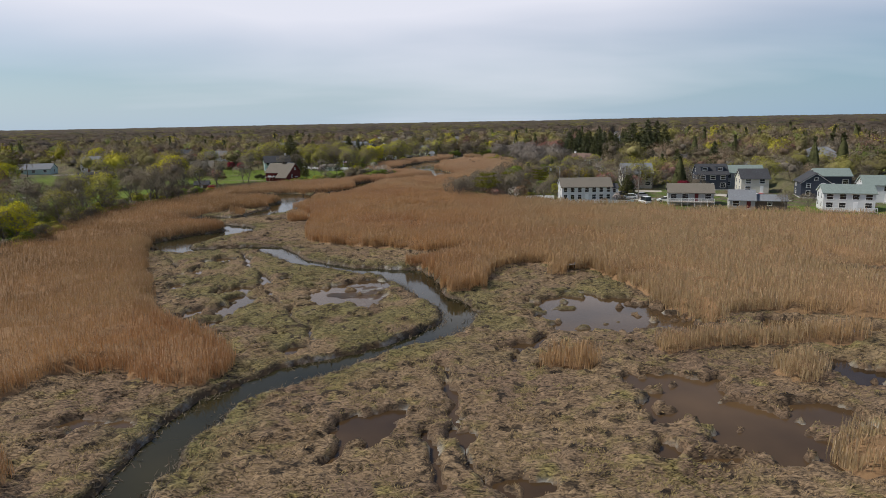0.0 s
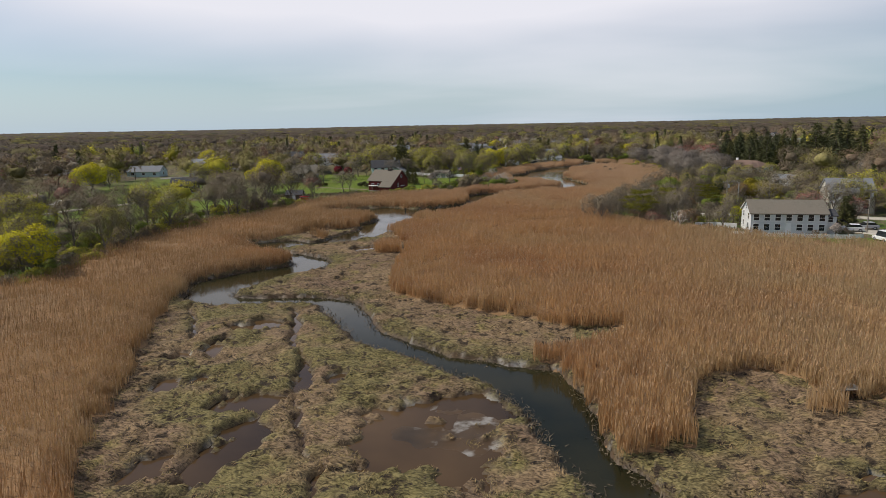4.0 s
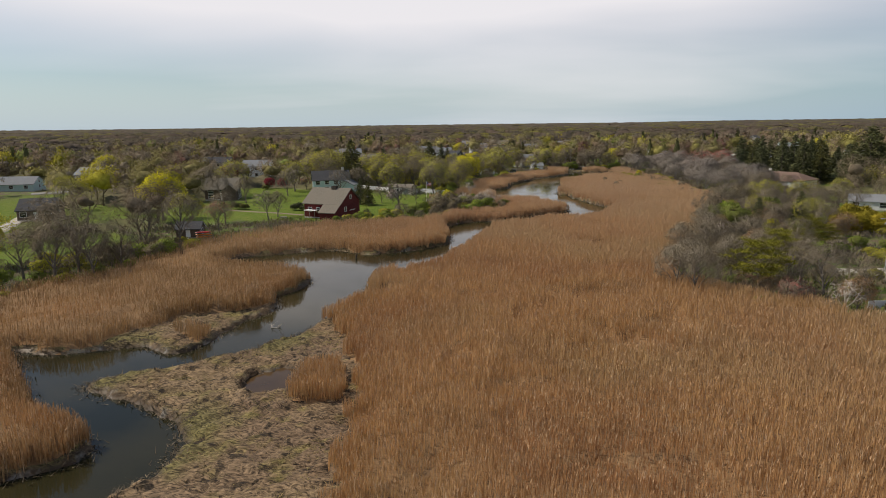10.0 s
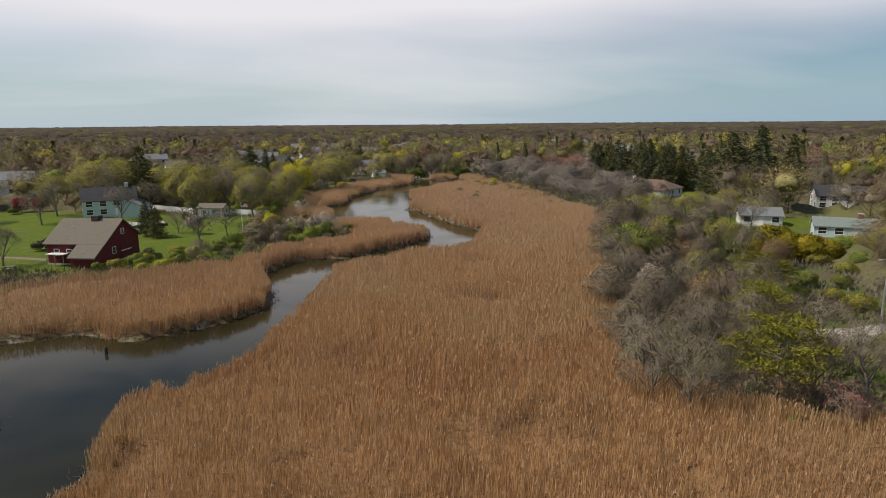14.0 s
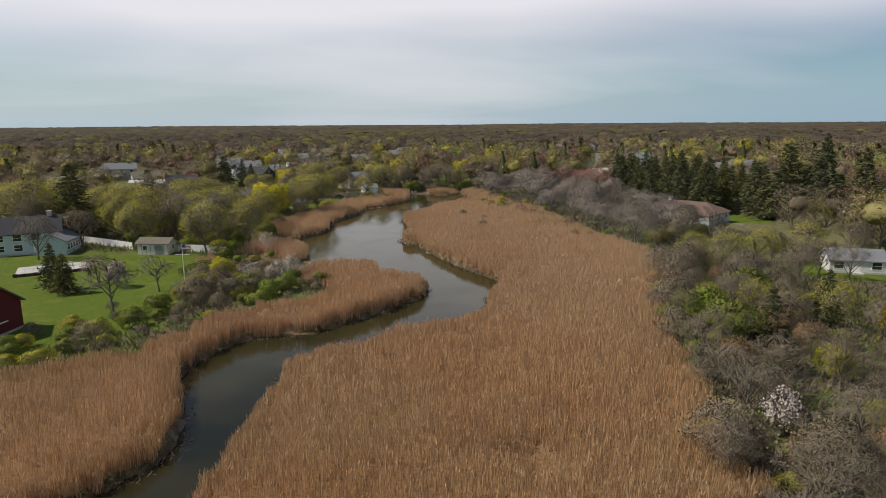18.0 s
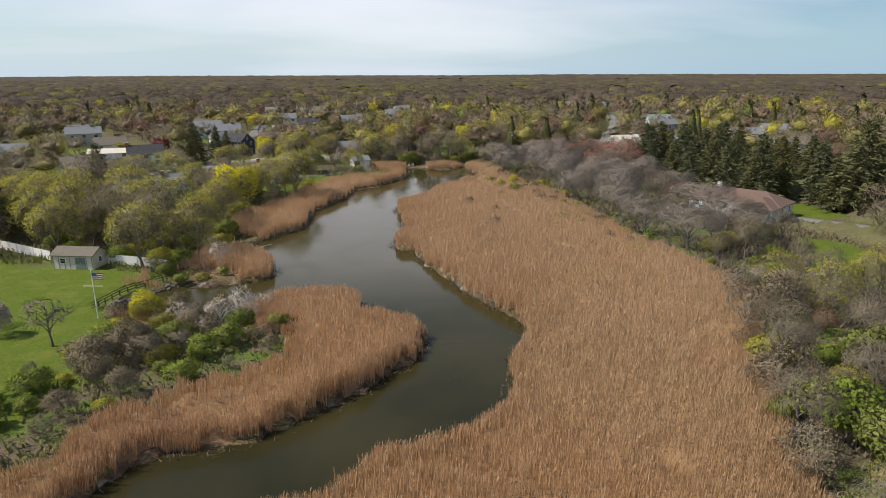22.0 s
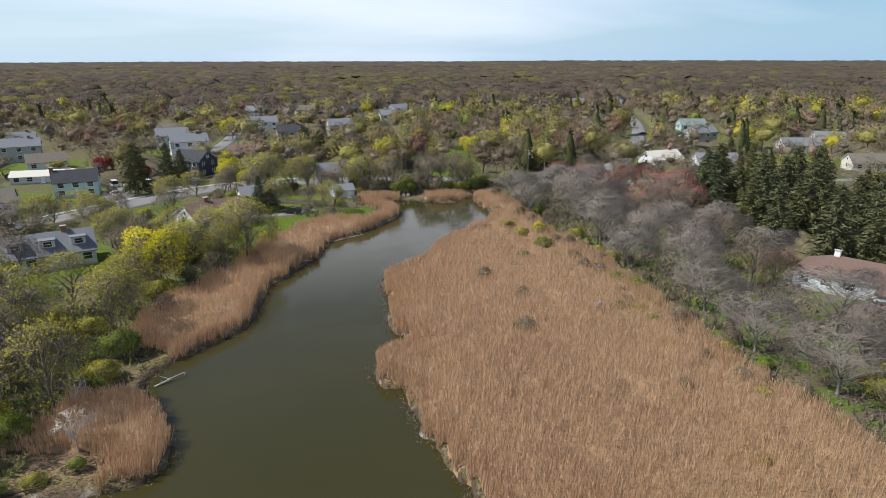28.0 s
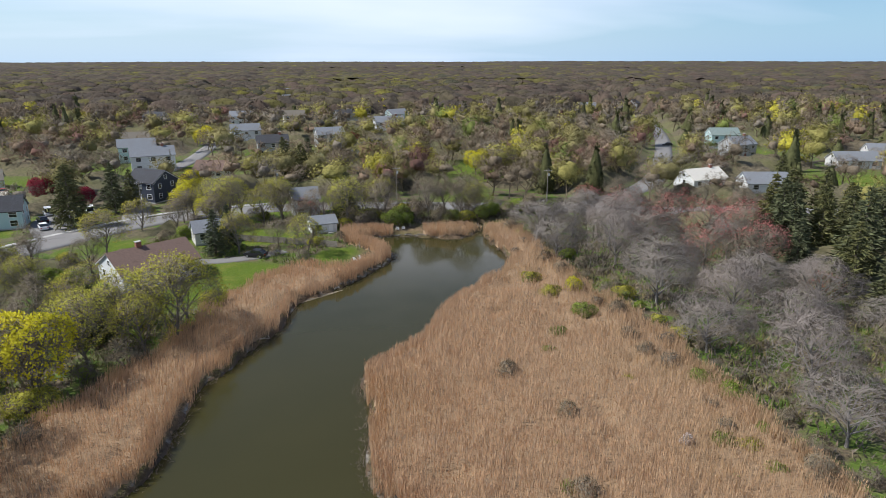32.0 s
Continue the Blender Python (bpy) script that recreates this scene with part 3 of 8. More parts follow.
EAST_UPPER = [(-40, 193), (-41, 200), (-41, 208), (-37, 211), (-32, 218), (-30.5, 226), (-27, 240), (-26, 247), (-25, 252), (-24.5, 257.5), (-20, 260.5), (-14.5, 262.5), (-11.5, 266), (-6.5, 267.5), (-2.5, 269.5), (1.5, 273), (3.8, 278), (5.5, 284), (9, 291), (10, 297), (7, 304), (4.5, 311), (3, 318), (0, 328), (-0.5, 334), (-3.8, 337), (-3.3, 342), (1.5, 346.5), (-0.5, 352), (-1, 358), (0, 366), (-0.8, 373), (7, 382), (15, 397), (26, 409), (29.5, 417), (30, 425), (29, 438), (31.5, 449)]
CREEK = np.vstack([spline(WEST_LOWER + WEST_UPPER + WEST_HEAD), spline(EAST_LOWER + EAST_UPPER)[::-1]])
# foot of the upland on either side of the marsh
EDGE_WEST = [(-105, -400), (-98, 0), (-92, 60), (-88, 110), (-86, 133), (-88, 150), (-94, 168), (-92, 190), (-85, 205), (-80, 228), (-72, 245), (-66, 252), (-48, 258), (-38, 265), (-34, 272), (-29, 278), (-23, 281.5), (-17.5, 285.5), (-17, 292), (-20, 298), (-30, 301), (-37, 302), (-43, 306), (-47, 311), (-42, 321), (-36, 331), (-34.5, 350), (-32.5, 365), (-27.5, 376), (-22.5, 391), (-20, 404), (-13, 412), (-3, 420), (1, 432), (0, 442), (20, 448)]
EDGE_EAST = [(32, 450), (34, 437), (35, 420), (36, 400), (39, 370), (39, 335), (42, 318), (42, 300), (35, 288), (27, 276), (19, 256), (14, 240), (9, 226), (4, 213), (2, 203), (8, 196), (16, 192), (24, 184), (34, 176), (60, 164), (80, 154), (110, 142), (180, 125), (260, 60), (300, -100), (310, -400)]
MARSH = np.vstack([spline(EDGE_WEST, 3), spline(EDGE_EAST, 3)])
# short marsh grass: the western lobe, the eastern bank, the southern flats
SOD_WEST = spline([(-24, 47), (-22, 64), (-27, 69), (-37, 79), (-46, 97), (-58, 123), (-56, 128), (-30, 124), (-10, 106), (3, 84), (0, 72), (-14, 60)], 2, True)
SOD_CORNER = spline([(-26, 20), (-60, 10), (-52, 40), (-41, 53), (-39, 60.5), (-34, 61), (-27, 56), (-20, 52)], 2, True)
SOD_EAST = spline([(-48, 178), (-44, 186), (-36, 170), (-33, 158), (-30.5, 141), (-28, 131), (-20, 127), (-10, 122), (-3, 119), (4, 116.5), (1, 112), (-3, 109.5), (-16, 107), (-34, 126), (-56, 128), (-56, 137), (-48, 148), (-50, 158), (-66, 164)], 2, True)
SOD_SOUTH = spline([(-30, -70), (-25.5, 20), (-22, 42), (-21.5, 52), (-17, 59.5), (-8, 64.5), (-1.5, 71), (1.5, 77), (1.8, 82), (-0.5, 87.5), (3, 89), (6, 91), (9, 103), (17, 108), (19, 103), (15.5, 96.5), (19, 98), (23, 103), (27, 93), (29, 80), (32, 73.5), (39, 76.5), (47, 75), (56, 72), (75, 66), (120, 40), (130, -70)], 2, True)
SOD_SPIT = spline([(-66, 173), (-65.5, 177), (-64, 182), (-61, 186), (-57, 187), (-52, 190.5), (-51, 184), (-53, 176), (-57, 172)], 2, True)
REED_STRIPS = [spline(c, 2, True) for c in (
    [(22, 63), (33, 64.5), (46, 65.5), (47.5, 68.5), (36, 68), (25, 67)], [(9, 59.5), (15, 59.5), (16, 62), (10, 62.5)], [(31, 55), (36, 55), (37, 60), (32, 59)],
    [(27, 40), (36, 38), (37, 44), (30, 44.5)], [(-45, 35), (-31, 38), (-32, 43), (-44, 46)], [(-63, 172), (-56, 170), (-57, 174)], [(-39.5, 161), (-35, 161), (-36.5, 168.5), (-40, 168)], [(-59, 178), (-55, 175.5), (-55, 179), (-58, 181)])]
# pools and mud pans: x, y, half length, half width, turn in degrees, depth
POOLS_WEST = [(-33.5, 82.5, 1.7, 2.3, 0), (-30, 84.2, 1.3, 4.4, 12), (-28.6, 88, 1.5, 3.8, 12), (-31.2, 93.9, 2.9, 2.2, 0), (-41.6, 96.3, 1.5, 2.2, 20), (-39.2, 98, 1.1, 1.5, 0), (-45, 103.7, 1.2, 1.6, 0), (-42.2, 107, 1.2, 3.3, 20), (-41, 115, 3.6, 2.6, 15), (-29.2, 100.6, 0.8, 3.6, 22), (-25.5, 100.5, 1.2, 1.6, 0),
              (-15.5, 90.5, 4.4, 7.0, 0), (-12.5, 95, 5.0, 3.8, -15), (-10.4, 88, 2.4, 4.6, 0), (-31.9, 49.3, 2.0, 1.6, 20), (-28.5, 49.6, 1.5, 1.5, 20), (-42.8, 166, 3.0, 3.0, 10), (-16, 66.8, 1.4, 1.2, 0), (-30, 77, 1.8, 2.2, 0)]
POOLS_EAST = [(20, 80, 8.4, 8.0, 160), (27.5, 76.5, 6.0, 4.4, 160), (15.5, 73, 2.8, 2.2, 0), (-5.9, 48.6, 2.9, 3.3, 10), (1.3, 47.7, 0.9, 2.4, 8), (21.3, 55.4, 5.0, 3.6, -15), (22.6, 50, 6.3, 3.2, -22), (25.5, 44.2, 5.4, 2.8, -25), (16.7, 44.3, 0.9, 1.3, 0), (40.6, 73, 3.6, 2.0, 0), (40, 57.3, 2.4, 3.7, 0), (31, 49.6, 3.4, 2.6, -20), (9, 67, 2.6, 1.6, 0),
              (4.9, 39.2, 2.0, 1.0, 0), (67, 98.5, 6.0, 2.6, -5), (19.7, 42, 2.3, 1.0, 0), (48, 50, 4, 5, 0), (44, 70.5, 6, 1.2, 0), (-4, 112.5, 1.6, 0.8, 0), (13, 60.6, 2.4, 0.9, 0)]
POOLS = POOLS_WEST + POOLS_EAST
DITCHES = [[(-0.4, 62.5), (0.3, 56), (0.8, 50), (1.6, 44), (2.4, 40)], [(-1.2, 48), (-1, 43.5), (-0.2, 39.5)], [(-9.2, 42), (-8.2, 45), (-7.6, 48)], [(-38.5, 121), (-35, 113), (-31, 105), (-28, 96), (-23, 87), (-19, 79), (-15, 70)], [(-56, 123), (-50, 115), (-46, 109)], [(-39, 123), (-36, 116), (-34.5, 110)], [(12, 70), (8, 64), (7, 61)]]
LAWNS = [(-190, 308, 15, 28, 20), (-72, 292, 30, 26, -15), (-49, 311, 7, 9, -20), (-62, 315, 26, 16, -25), (-100, 285, 26, 24, 0), (-140, 215, 38, 22, 20), (-165, 262, 45, 34, 20), (-113, 232, 14, 12, 0), (-62, 392, 11, 13, 20), (-22, 414, 11, 9, -20), (-32, 403, 8, 7, 0), (-3, 424, 6, 6, 0), (-52, 437, 9, 5, 30), (-75, 395, 14, 10, 0), (-14, 470, 14, 12, 0), (-95, 326, 20, 18, 0), (-114, 338, 14, 14, 0), (-75, 547, 20, 22, 0), (-112, 512, 22, 18, 0), (-46, 522, 13, 12, 0), (-20, 575, 26, 16, 0), (-135, 500, 16, 20, 0), (165, 545, 22, 26, 0), (30, 485, 9, 18, 0), (40, 520, 12, 20, 0),
         (50, 176, 26, 6, -8), (95, 160, 26, 7, -14), (78, 290, 16, 10, 0), (92, 352, 8, 10, 0), (-95, 455, 24, 12, 10), (160, 480, 20, 20, 0), (-25, 440, 12, 8, 0), (75, 318, 5, 9, 0)]


def distance(poly, x, y):
    """Distance to a closed outline, negative inside."""
    shape = x.shape
    x, y = x.ravel(), y.ravel()
    a, b = poly, np.roll(poly, -1, 0)
    best, inside = np.full(x.shape, 1e12), np.zeros(x.shape, bool)
    for (ax, ay), (bx, by) in zip(a, b):
        dx, dy = bx - ax, by - ay
        ll = dx * dx + dy * dy
        if ll < 1e-9:
            continue
        t = np.clip(((x - ax) * dx + (y - ay) * dy) / ll, 0, 1)
        best = np.minimum(best, (x - ax - t * dx) ** 2 + (y - ay - t * dy) ** 2)
        if ay != by:
            inside ^= ((ay > y) != (by > y)) & (x < (bx - ax) * (y - ay) / (by - ay) + ax)
    return (np.sqrt(best) * np.where(inside, -1, 1)).reshape(shape)


def hash2(i, j, seed=0):
    h = (i * 374761393 + j * 668265263 + seed * 1442695041) & 0xFFFFFFFF
    h = ((h ^ (h >> 13)) * 1274126177) & 0xFFFFFFFF
    return ((h ^ (h >> 16)) & 0xFFFF) / 65535.0


def vnoise(x, y, seed=0):
    i, j = np.floor(x).astype(np.int64), np.floor(y).astype(np.int64)
    u, v = x - i, y - j
    u, v = u * u * (3 - 2 * u), v * v * (3 - 2 * v)
    return (hash2(i, j, seed) * (1 - u) + hash2(i + 1, j, seed) * u) * (1 - v) + (hash2(i, j + 1, seed) * (1 - u) + hash2(i + 1, j + 1, seed) * u) * v


def fbm(x, y, seed=0, octaves=4):
    out, amp = 0, 0.5
    for k in range(octaves):
        out = out + amp * vnoise(x * 2 ** k, y * 2 ** k, seed + k)
        amp *= 0.5
    return out


def smooth(v, lo, hi):
    t = np.clip((v - lo) / (hi - lo), 0, 1)
    return t * t * (3 - 2 * t)


def ellipse(x, y, e):
    c, s = math.cos(radians(e[4])), math.sin(radians(e[4]))
    u, v = (x - e[0]) * c + (y - e[1]) * s, -(x - e[0]) * s + (y - e[1]) * c
    return np.sqrt((u / e[2]) ** 2 + (v / e[3]) ** 2)


def line_gap(line, x, y):
    p = spline(line, 2)
    best = np.full(x.shape, 1e9)
    for (ax, ay), (bx, by) in zip(p[:-1], p[1:]):
        dx, dy = bx - ax, by - ay
        t = np.clip(((x - ax) * dx + (y - ay) * dy) / (dx * dx + dy * dy + 1e-9), 0, 1)
        best = np.minimum(best, np.hypot(x - ax - t * dx, y - ay - t * dy))
    return best


def ticks(*spans):
    """Grid lines: (from, to, step) spans in order; a step below 0 grows by that ratio."""
    out = []
    for lo, hi, step in spans:
        out.append(np.arange(lo, hi - step * 0.3, step))
    return np.concatenate(out)


def far_ticks(edge, sign):
    d, out = 4.0, []
    v = edge
    while abs(v) < 4900:
        v += sign * d
        d *= 1.28
        out.append(v)
    return np.array(out[::-1] if sign < 0 else out)


GX = np.concatenate([far_ticks(-120, -1), ticks((-120, -62, 2.0), (-62, 48, 0.38), (48, 66, 0.8), (66, 120, 2.0)), far_ticks(119, 1)])
GY = np.concatenate([far_ticks(0, -1), ticks((0, 36, 2.5), (36, 132, 0.38), (132, 186, 0.40), (186, 452, 1.9)), far_ticks(452, 1)])
XX, YY = np.meshgrid(GX, GY)


def warp(x, y, amp=0.5):
    return x + amp * (fbm(x * 0.45, y * 0.45, 11, 3) - 0.44) * 2.2, y + amp * (fbm(x * 0.45, y * 0.45, 23, 3) - 0.44) * 2.2


def terrain(x, y):
    """Height of the ground, and its zones: lawn, mud, upland."""
    wx, wy = warp(x, y, 0.9)
    near = (np.abs(x) < 140) & (y > -80) & (y < 470)
    creek, marsh = np.full(x.shape, 50.0), np.full(x.shape, 30.0)
    creek[near] = distance(CREEK, wx[near], wy[near])
    marsh = distance(MARSH, x, y)
    upland = smooth(marsh, -1.0, 7.0) * smooth(creek, 1.0, 6.0)
    # hummocks: rounded tussocks parted by narrow clefts
    qx, qy = x + 0.8 * vnoise(x * 0.5, y * 0.5, 6), y + 0.8 * vnoise(x * 0.5, y * 0.5, 8)
    cleft = np.abs(2 * vnoise(qx * 0.85, qy * 1.05, 5) - 1)
    fold = np.abs(2 * vnoise(qx * 1.9, qy * 2.2, 7) - 1)
    tuft = 0.36 * np.sqrt(cleft) + 0.24 * np.sqrt(fold) + 0.22 * smooth(vnoise(qx * 0.42, qy * 0.5, 13), 0.3, 0.6) + 0.35 * (fbm(x * 0.11, y * 0.11, 15, 2) - 0.4)
    h = 0.02 + tuft * (1 - upland) + upland * (0.9 + 0.8 * (fbm(x * 0.02, y * 0.02, 9, 2) - 0.4)) + 3.0 * smooth(marsh, 60, 700)
    h = np.where(marsh < 0, np.maximum(h, 0.0), h)
    mud = np.zeros(x.shape)
    flat = near & (y < 190) & (creek > 0)
    fx, fy = warp(x[flat], y[flat], 1.3)
    pan = np.zeros(fx.shape)
    for e in POOLS:
        r = ellipse(fx, fy, e) + 0.55 * (vnoise(fx * 0.7, fy * 0.7, 31) - 0.5) + 0.35 * (vnoise(fx * 1.8, fy * 1.8, 33) - 0.5) * min(1.0, 2.5 / min(e[2], e[3]))
        pan = np.maximum(pan, 1 - smooth(r, 0.94, 0.94 + 0.42 / min(e[2], e[3])))
    # sods stand out of the pools
    pan = pan * (1 - 0.95 * smooth(vnoise(fx * 0.42 + 7, fy * 0.75, 39) + 0.3 * vnoise(fx * 1.6, fy * 1.6, 40), 0.98, 1.06))
    for d in DITCHES:
        pan = np.maximum(pan, 1 - smooth(line_gap(d, fx, fy) + 0.25 * (vnoise(fx, fy, 35) - 0.5), 0.22, 0.55))
    # pools stand in water; one broad pan has dried in patches to a grey crust
    dry = 1 - smooth(ellipse(fx, fy, (-12.5, 92, 5.5, 8.0, 0)), 0.5, 1.2)
    bed = -0.17 + dry * (0.12 + 0.34 * (fbm(x[flat] * 0.3, y[flat] * 0.3, 37, 4) - 0.46))
    h[flat] = h[flat] * (1 - pan) + pan * np.minimum(bed, 0.04)
    mud[flat] = np.maximum(mud[flat], pan)
    wet = np.zeros(x.shape); wet[flat] = pan
    bank = smooth(creek, -0.35, 0.40)
    deep = -0.35 - 0.9 * smooth(-creek, 0.2, 4.0)
    h = deep * (1 - bank) + h * bank
    mud = np.maximum(mud, 1 - smooth(creek, 0.05, 0.5))
    lawn = np.zeros(x.shape)
    for e in LAWNS:
        lawn = np.maximum(lawn, 1 - smooth(ellipse(x, y, e) + 0.35 * (vnoise(x * 0.2, y * 0.2, 3) - 0.5), 0.9, 1.08))
    lawn = lawn * smooth(marsh, -2, 2)
    lobe = 1 - smooth(distance(SOD_WEST, x, y), -6.0, 0.0)
    green = np.maximum(1 - smooth(creek, 0.8, 5.5), 0.9 * lobe) * smooth(fbm(x * 0.22, y * 0.22, 45, 3), 0.30, 0.52)
    green = np.maximum(green, 0.8 * smooth(y, 56, 74) * (x > -2) * smooth(fbm(x * 0.16, y * 0.16, 49, 3), 0.40, 0.56))
    return h, lawn, mud, smooth(marsh, -3, 3), creek, wet, green


def sheet(name, verts, faces, material, smooth_shade=False):
    me = bpy.data.meshes.new(name)
    verts, faces = np.asarray(verts, np.float32), np.asarray(faces, np.int32)
    me.vertices.add(len(verts)); me.vertices.foreach_set("co", verts.ravel())
    k = faces.shape[1]
    me.loops.add(faces.size); me.loops.foreach_set("vertex_index", faces.ravel())
    me.polygons.add(len(faces)); me.polygons.foreach_set("loop_start", np.arange(0, faces.size, k, dtype=np.int32))
    me.polygons.foreach_set("loop_total", np.full(len(faces), k, np.int32))
    me.update(calc_edges=True)
    if smooth_shade:
        me.polygons.foreach_set("use_smooth", np.ones(len(faces), bool))
    me.materials.append(material)
    return me


HH, LAWN, MUD, UP, CR, WET, GREEN = terrain(XX, YY)
NXG, NYG = len(GX), len(GY)
ids = np.arange(NXG * NYG).reshape(NYG, NXG)
quads = np.stack([ids[:-1, :-1], ids[:-1, 1:], ids[1:, 1:], ids[1:, :-1]], -1).reshape(-1, 4)
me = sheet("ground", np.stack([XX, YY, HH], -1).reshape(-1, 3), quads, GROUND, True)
at = me.color_attributes.new("zone", "FLOAT_COLOR", "POINT")
at.data.foreach_set("color", np.stack([LAWN, MUD, UP, GREEN], -1).reshape(-1).astype(np.float32))
tagged(new("ground", me), "tan salt-marsh sod with mud pans, lawns and leaf litter", "ground", kind="structure")
WL = -0.10
wv = [(-82, -60, WL), (72, -60, WL), (72, 455, WL), (-82, 455, WL)]
tagged(new("water", sheet("water", wv, [(0, 1, 2, 3)], WATER)), "still olive-brown tidal creek water under a pale sky", "water", kind="structure")

# brown water standing in the marsh pools, a little above the creek
full = np.maximum.reduce([WET[:-1, :-1], WET[:-1, 1:], WET[1:, 1:], WET[1:, :-1]]).ravel() > 0.02
full &= (np.minimum.reduce([CR[:-1, :-1], CR[:-1, 1:], CR[1:, 1:], CR[1:, :-1]]) > 0.6).ravel()
used, inv = np.unique(quads[full], return_inverse=True)
pv = np.column_stack([XX.ravel()[used], YY.ravel()[used], np.full(len(used), -0.06)])
tagged(new("water", sheet("water", pv, inv.reshape(-1, 4), POOL)), "shallow brown water standing in the marsh pools", "water", kind="structure")


def ground_z(x, y):
    """Height of the ground sheet at a place."""
    i = int(np.clip(np.searchsorted(GX, x) - 1, 0, NXG - 2)); j = int(np.clip(np.searchsorted(GY, y) - 1, 0, NYG - 2))
    u, v = (x - GX[i]) / (GX[i + 1] - GX[i]), (y - GY[j]) / (GY[j + 1] - GY[j])
    return float((HH[j, i] * (1 - u) + HH[j, i + 1] * u) * (1 - v) + (HH[j + 1, i] * (1 - u) + HH[j + 1, i + 1] * u) * v)


def ground_zs(x, y):
    i = np.clip(np.searchsorted(GX, x) - 1, 0, NXG - 2); j = np.clip(np.searchsorted(GY, y) - 1, 0, NYG - 2)
    u, v = (x - GX[i]) / (GX[i + 1] - GX[i]), (y - GY[j]) / (GY[j + 1] - GY[j])
    return (HH[j, i] * (1 - u) + HH[j, i + 1] * u) * (1 - v) + (HH[j + 1, i] * (1 - u) + HH[j + 1, i + 1] * u) * v


# ---- reeds ----
def reed_plan(x, y):
    """How far inside the reeds a place lies (positive inside)."""
    wx, wy = warp(x, y, 0.9)
    c = distance(CREEK, wx, wy)
    sod = np.full(x.shape, 99.0)
    for s in (SOD_WEST, SOD_CORNER, SOD_EAST, SOD_SOUTH, SOD_SPIT):
        sod = np.minimum(sod, distance(s, *warp(x, y, 1.6)))
    inside = np.minimum(np.minimum(c, -distance(MARSH, *warp(x, y, 2.5)) + 3.0), sod)
    for s in REED_STRIPS:
        inside = np.maximum(inside, np.minimum(-distance(s, wx, wy), c))
    for e in SHRUB_GAPS:
        inside = np.minimum(inside, (ellipse(wx, wy, e) - 1) * min(e[2], e[3]))
    return inside


LODGED = [(60, 150, 17, 2.6, -8), (37, 98, 1.8, 9, 25), (52, 120, 9, 1.8, 20), (30, 128, 7, 1.6, -30), (-6, 176, 2.2, 3.2, 0), (-14, 196, 1.6, 2.6, 0), (-3, 232, 2.6, 3.4, 10), (12, 262, 2.0, 3.0, 0)]     # flattened reeds
SHRUB_GAPS = [(68, 98, 7.5, 3.2, -5), (82, 100, 6, 2.2, 5), (-47, 309, 6, 10, -20), (-39, 322, 5, 4, 20), (-33, 297, 9, 6, 20), (-40, 287, 6, 4, 40), (-36, 322, 6, 3.5, 0), (20, 452, 30, 9, 0), (-5, 424, 8, 8, 0), (-35, 343, 6, 7, 0)]
RX, RY = np.arange(-100.0, 202, 1.0), np.arange(20.0, 454, 1.0)
REEDS = reed_plan(*np.meshgrid(RX, RY))


def reed_depth(x, y):
    i, j = np.clip((x + 100).astype(int), 0, len(RX) - 2), np.clip((y - 20).astype(int), 0, len(RY) - 2)
    u, v = np.clip(x - RX[i], 0, 1), np.clip(y - RY[j], 0, 1)
    return (REEDS[j, i] * (1 - u) + REEDS[j, i + 1] * u) * (1 - v) + (REEDS[j + 1, i] * (1 - u) + REEDS[j + 1, i + 1] * u) * v


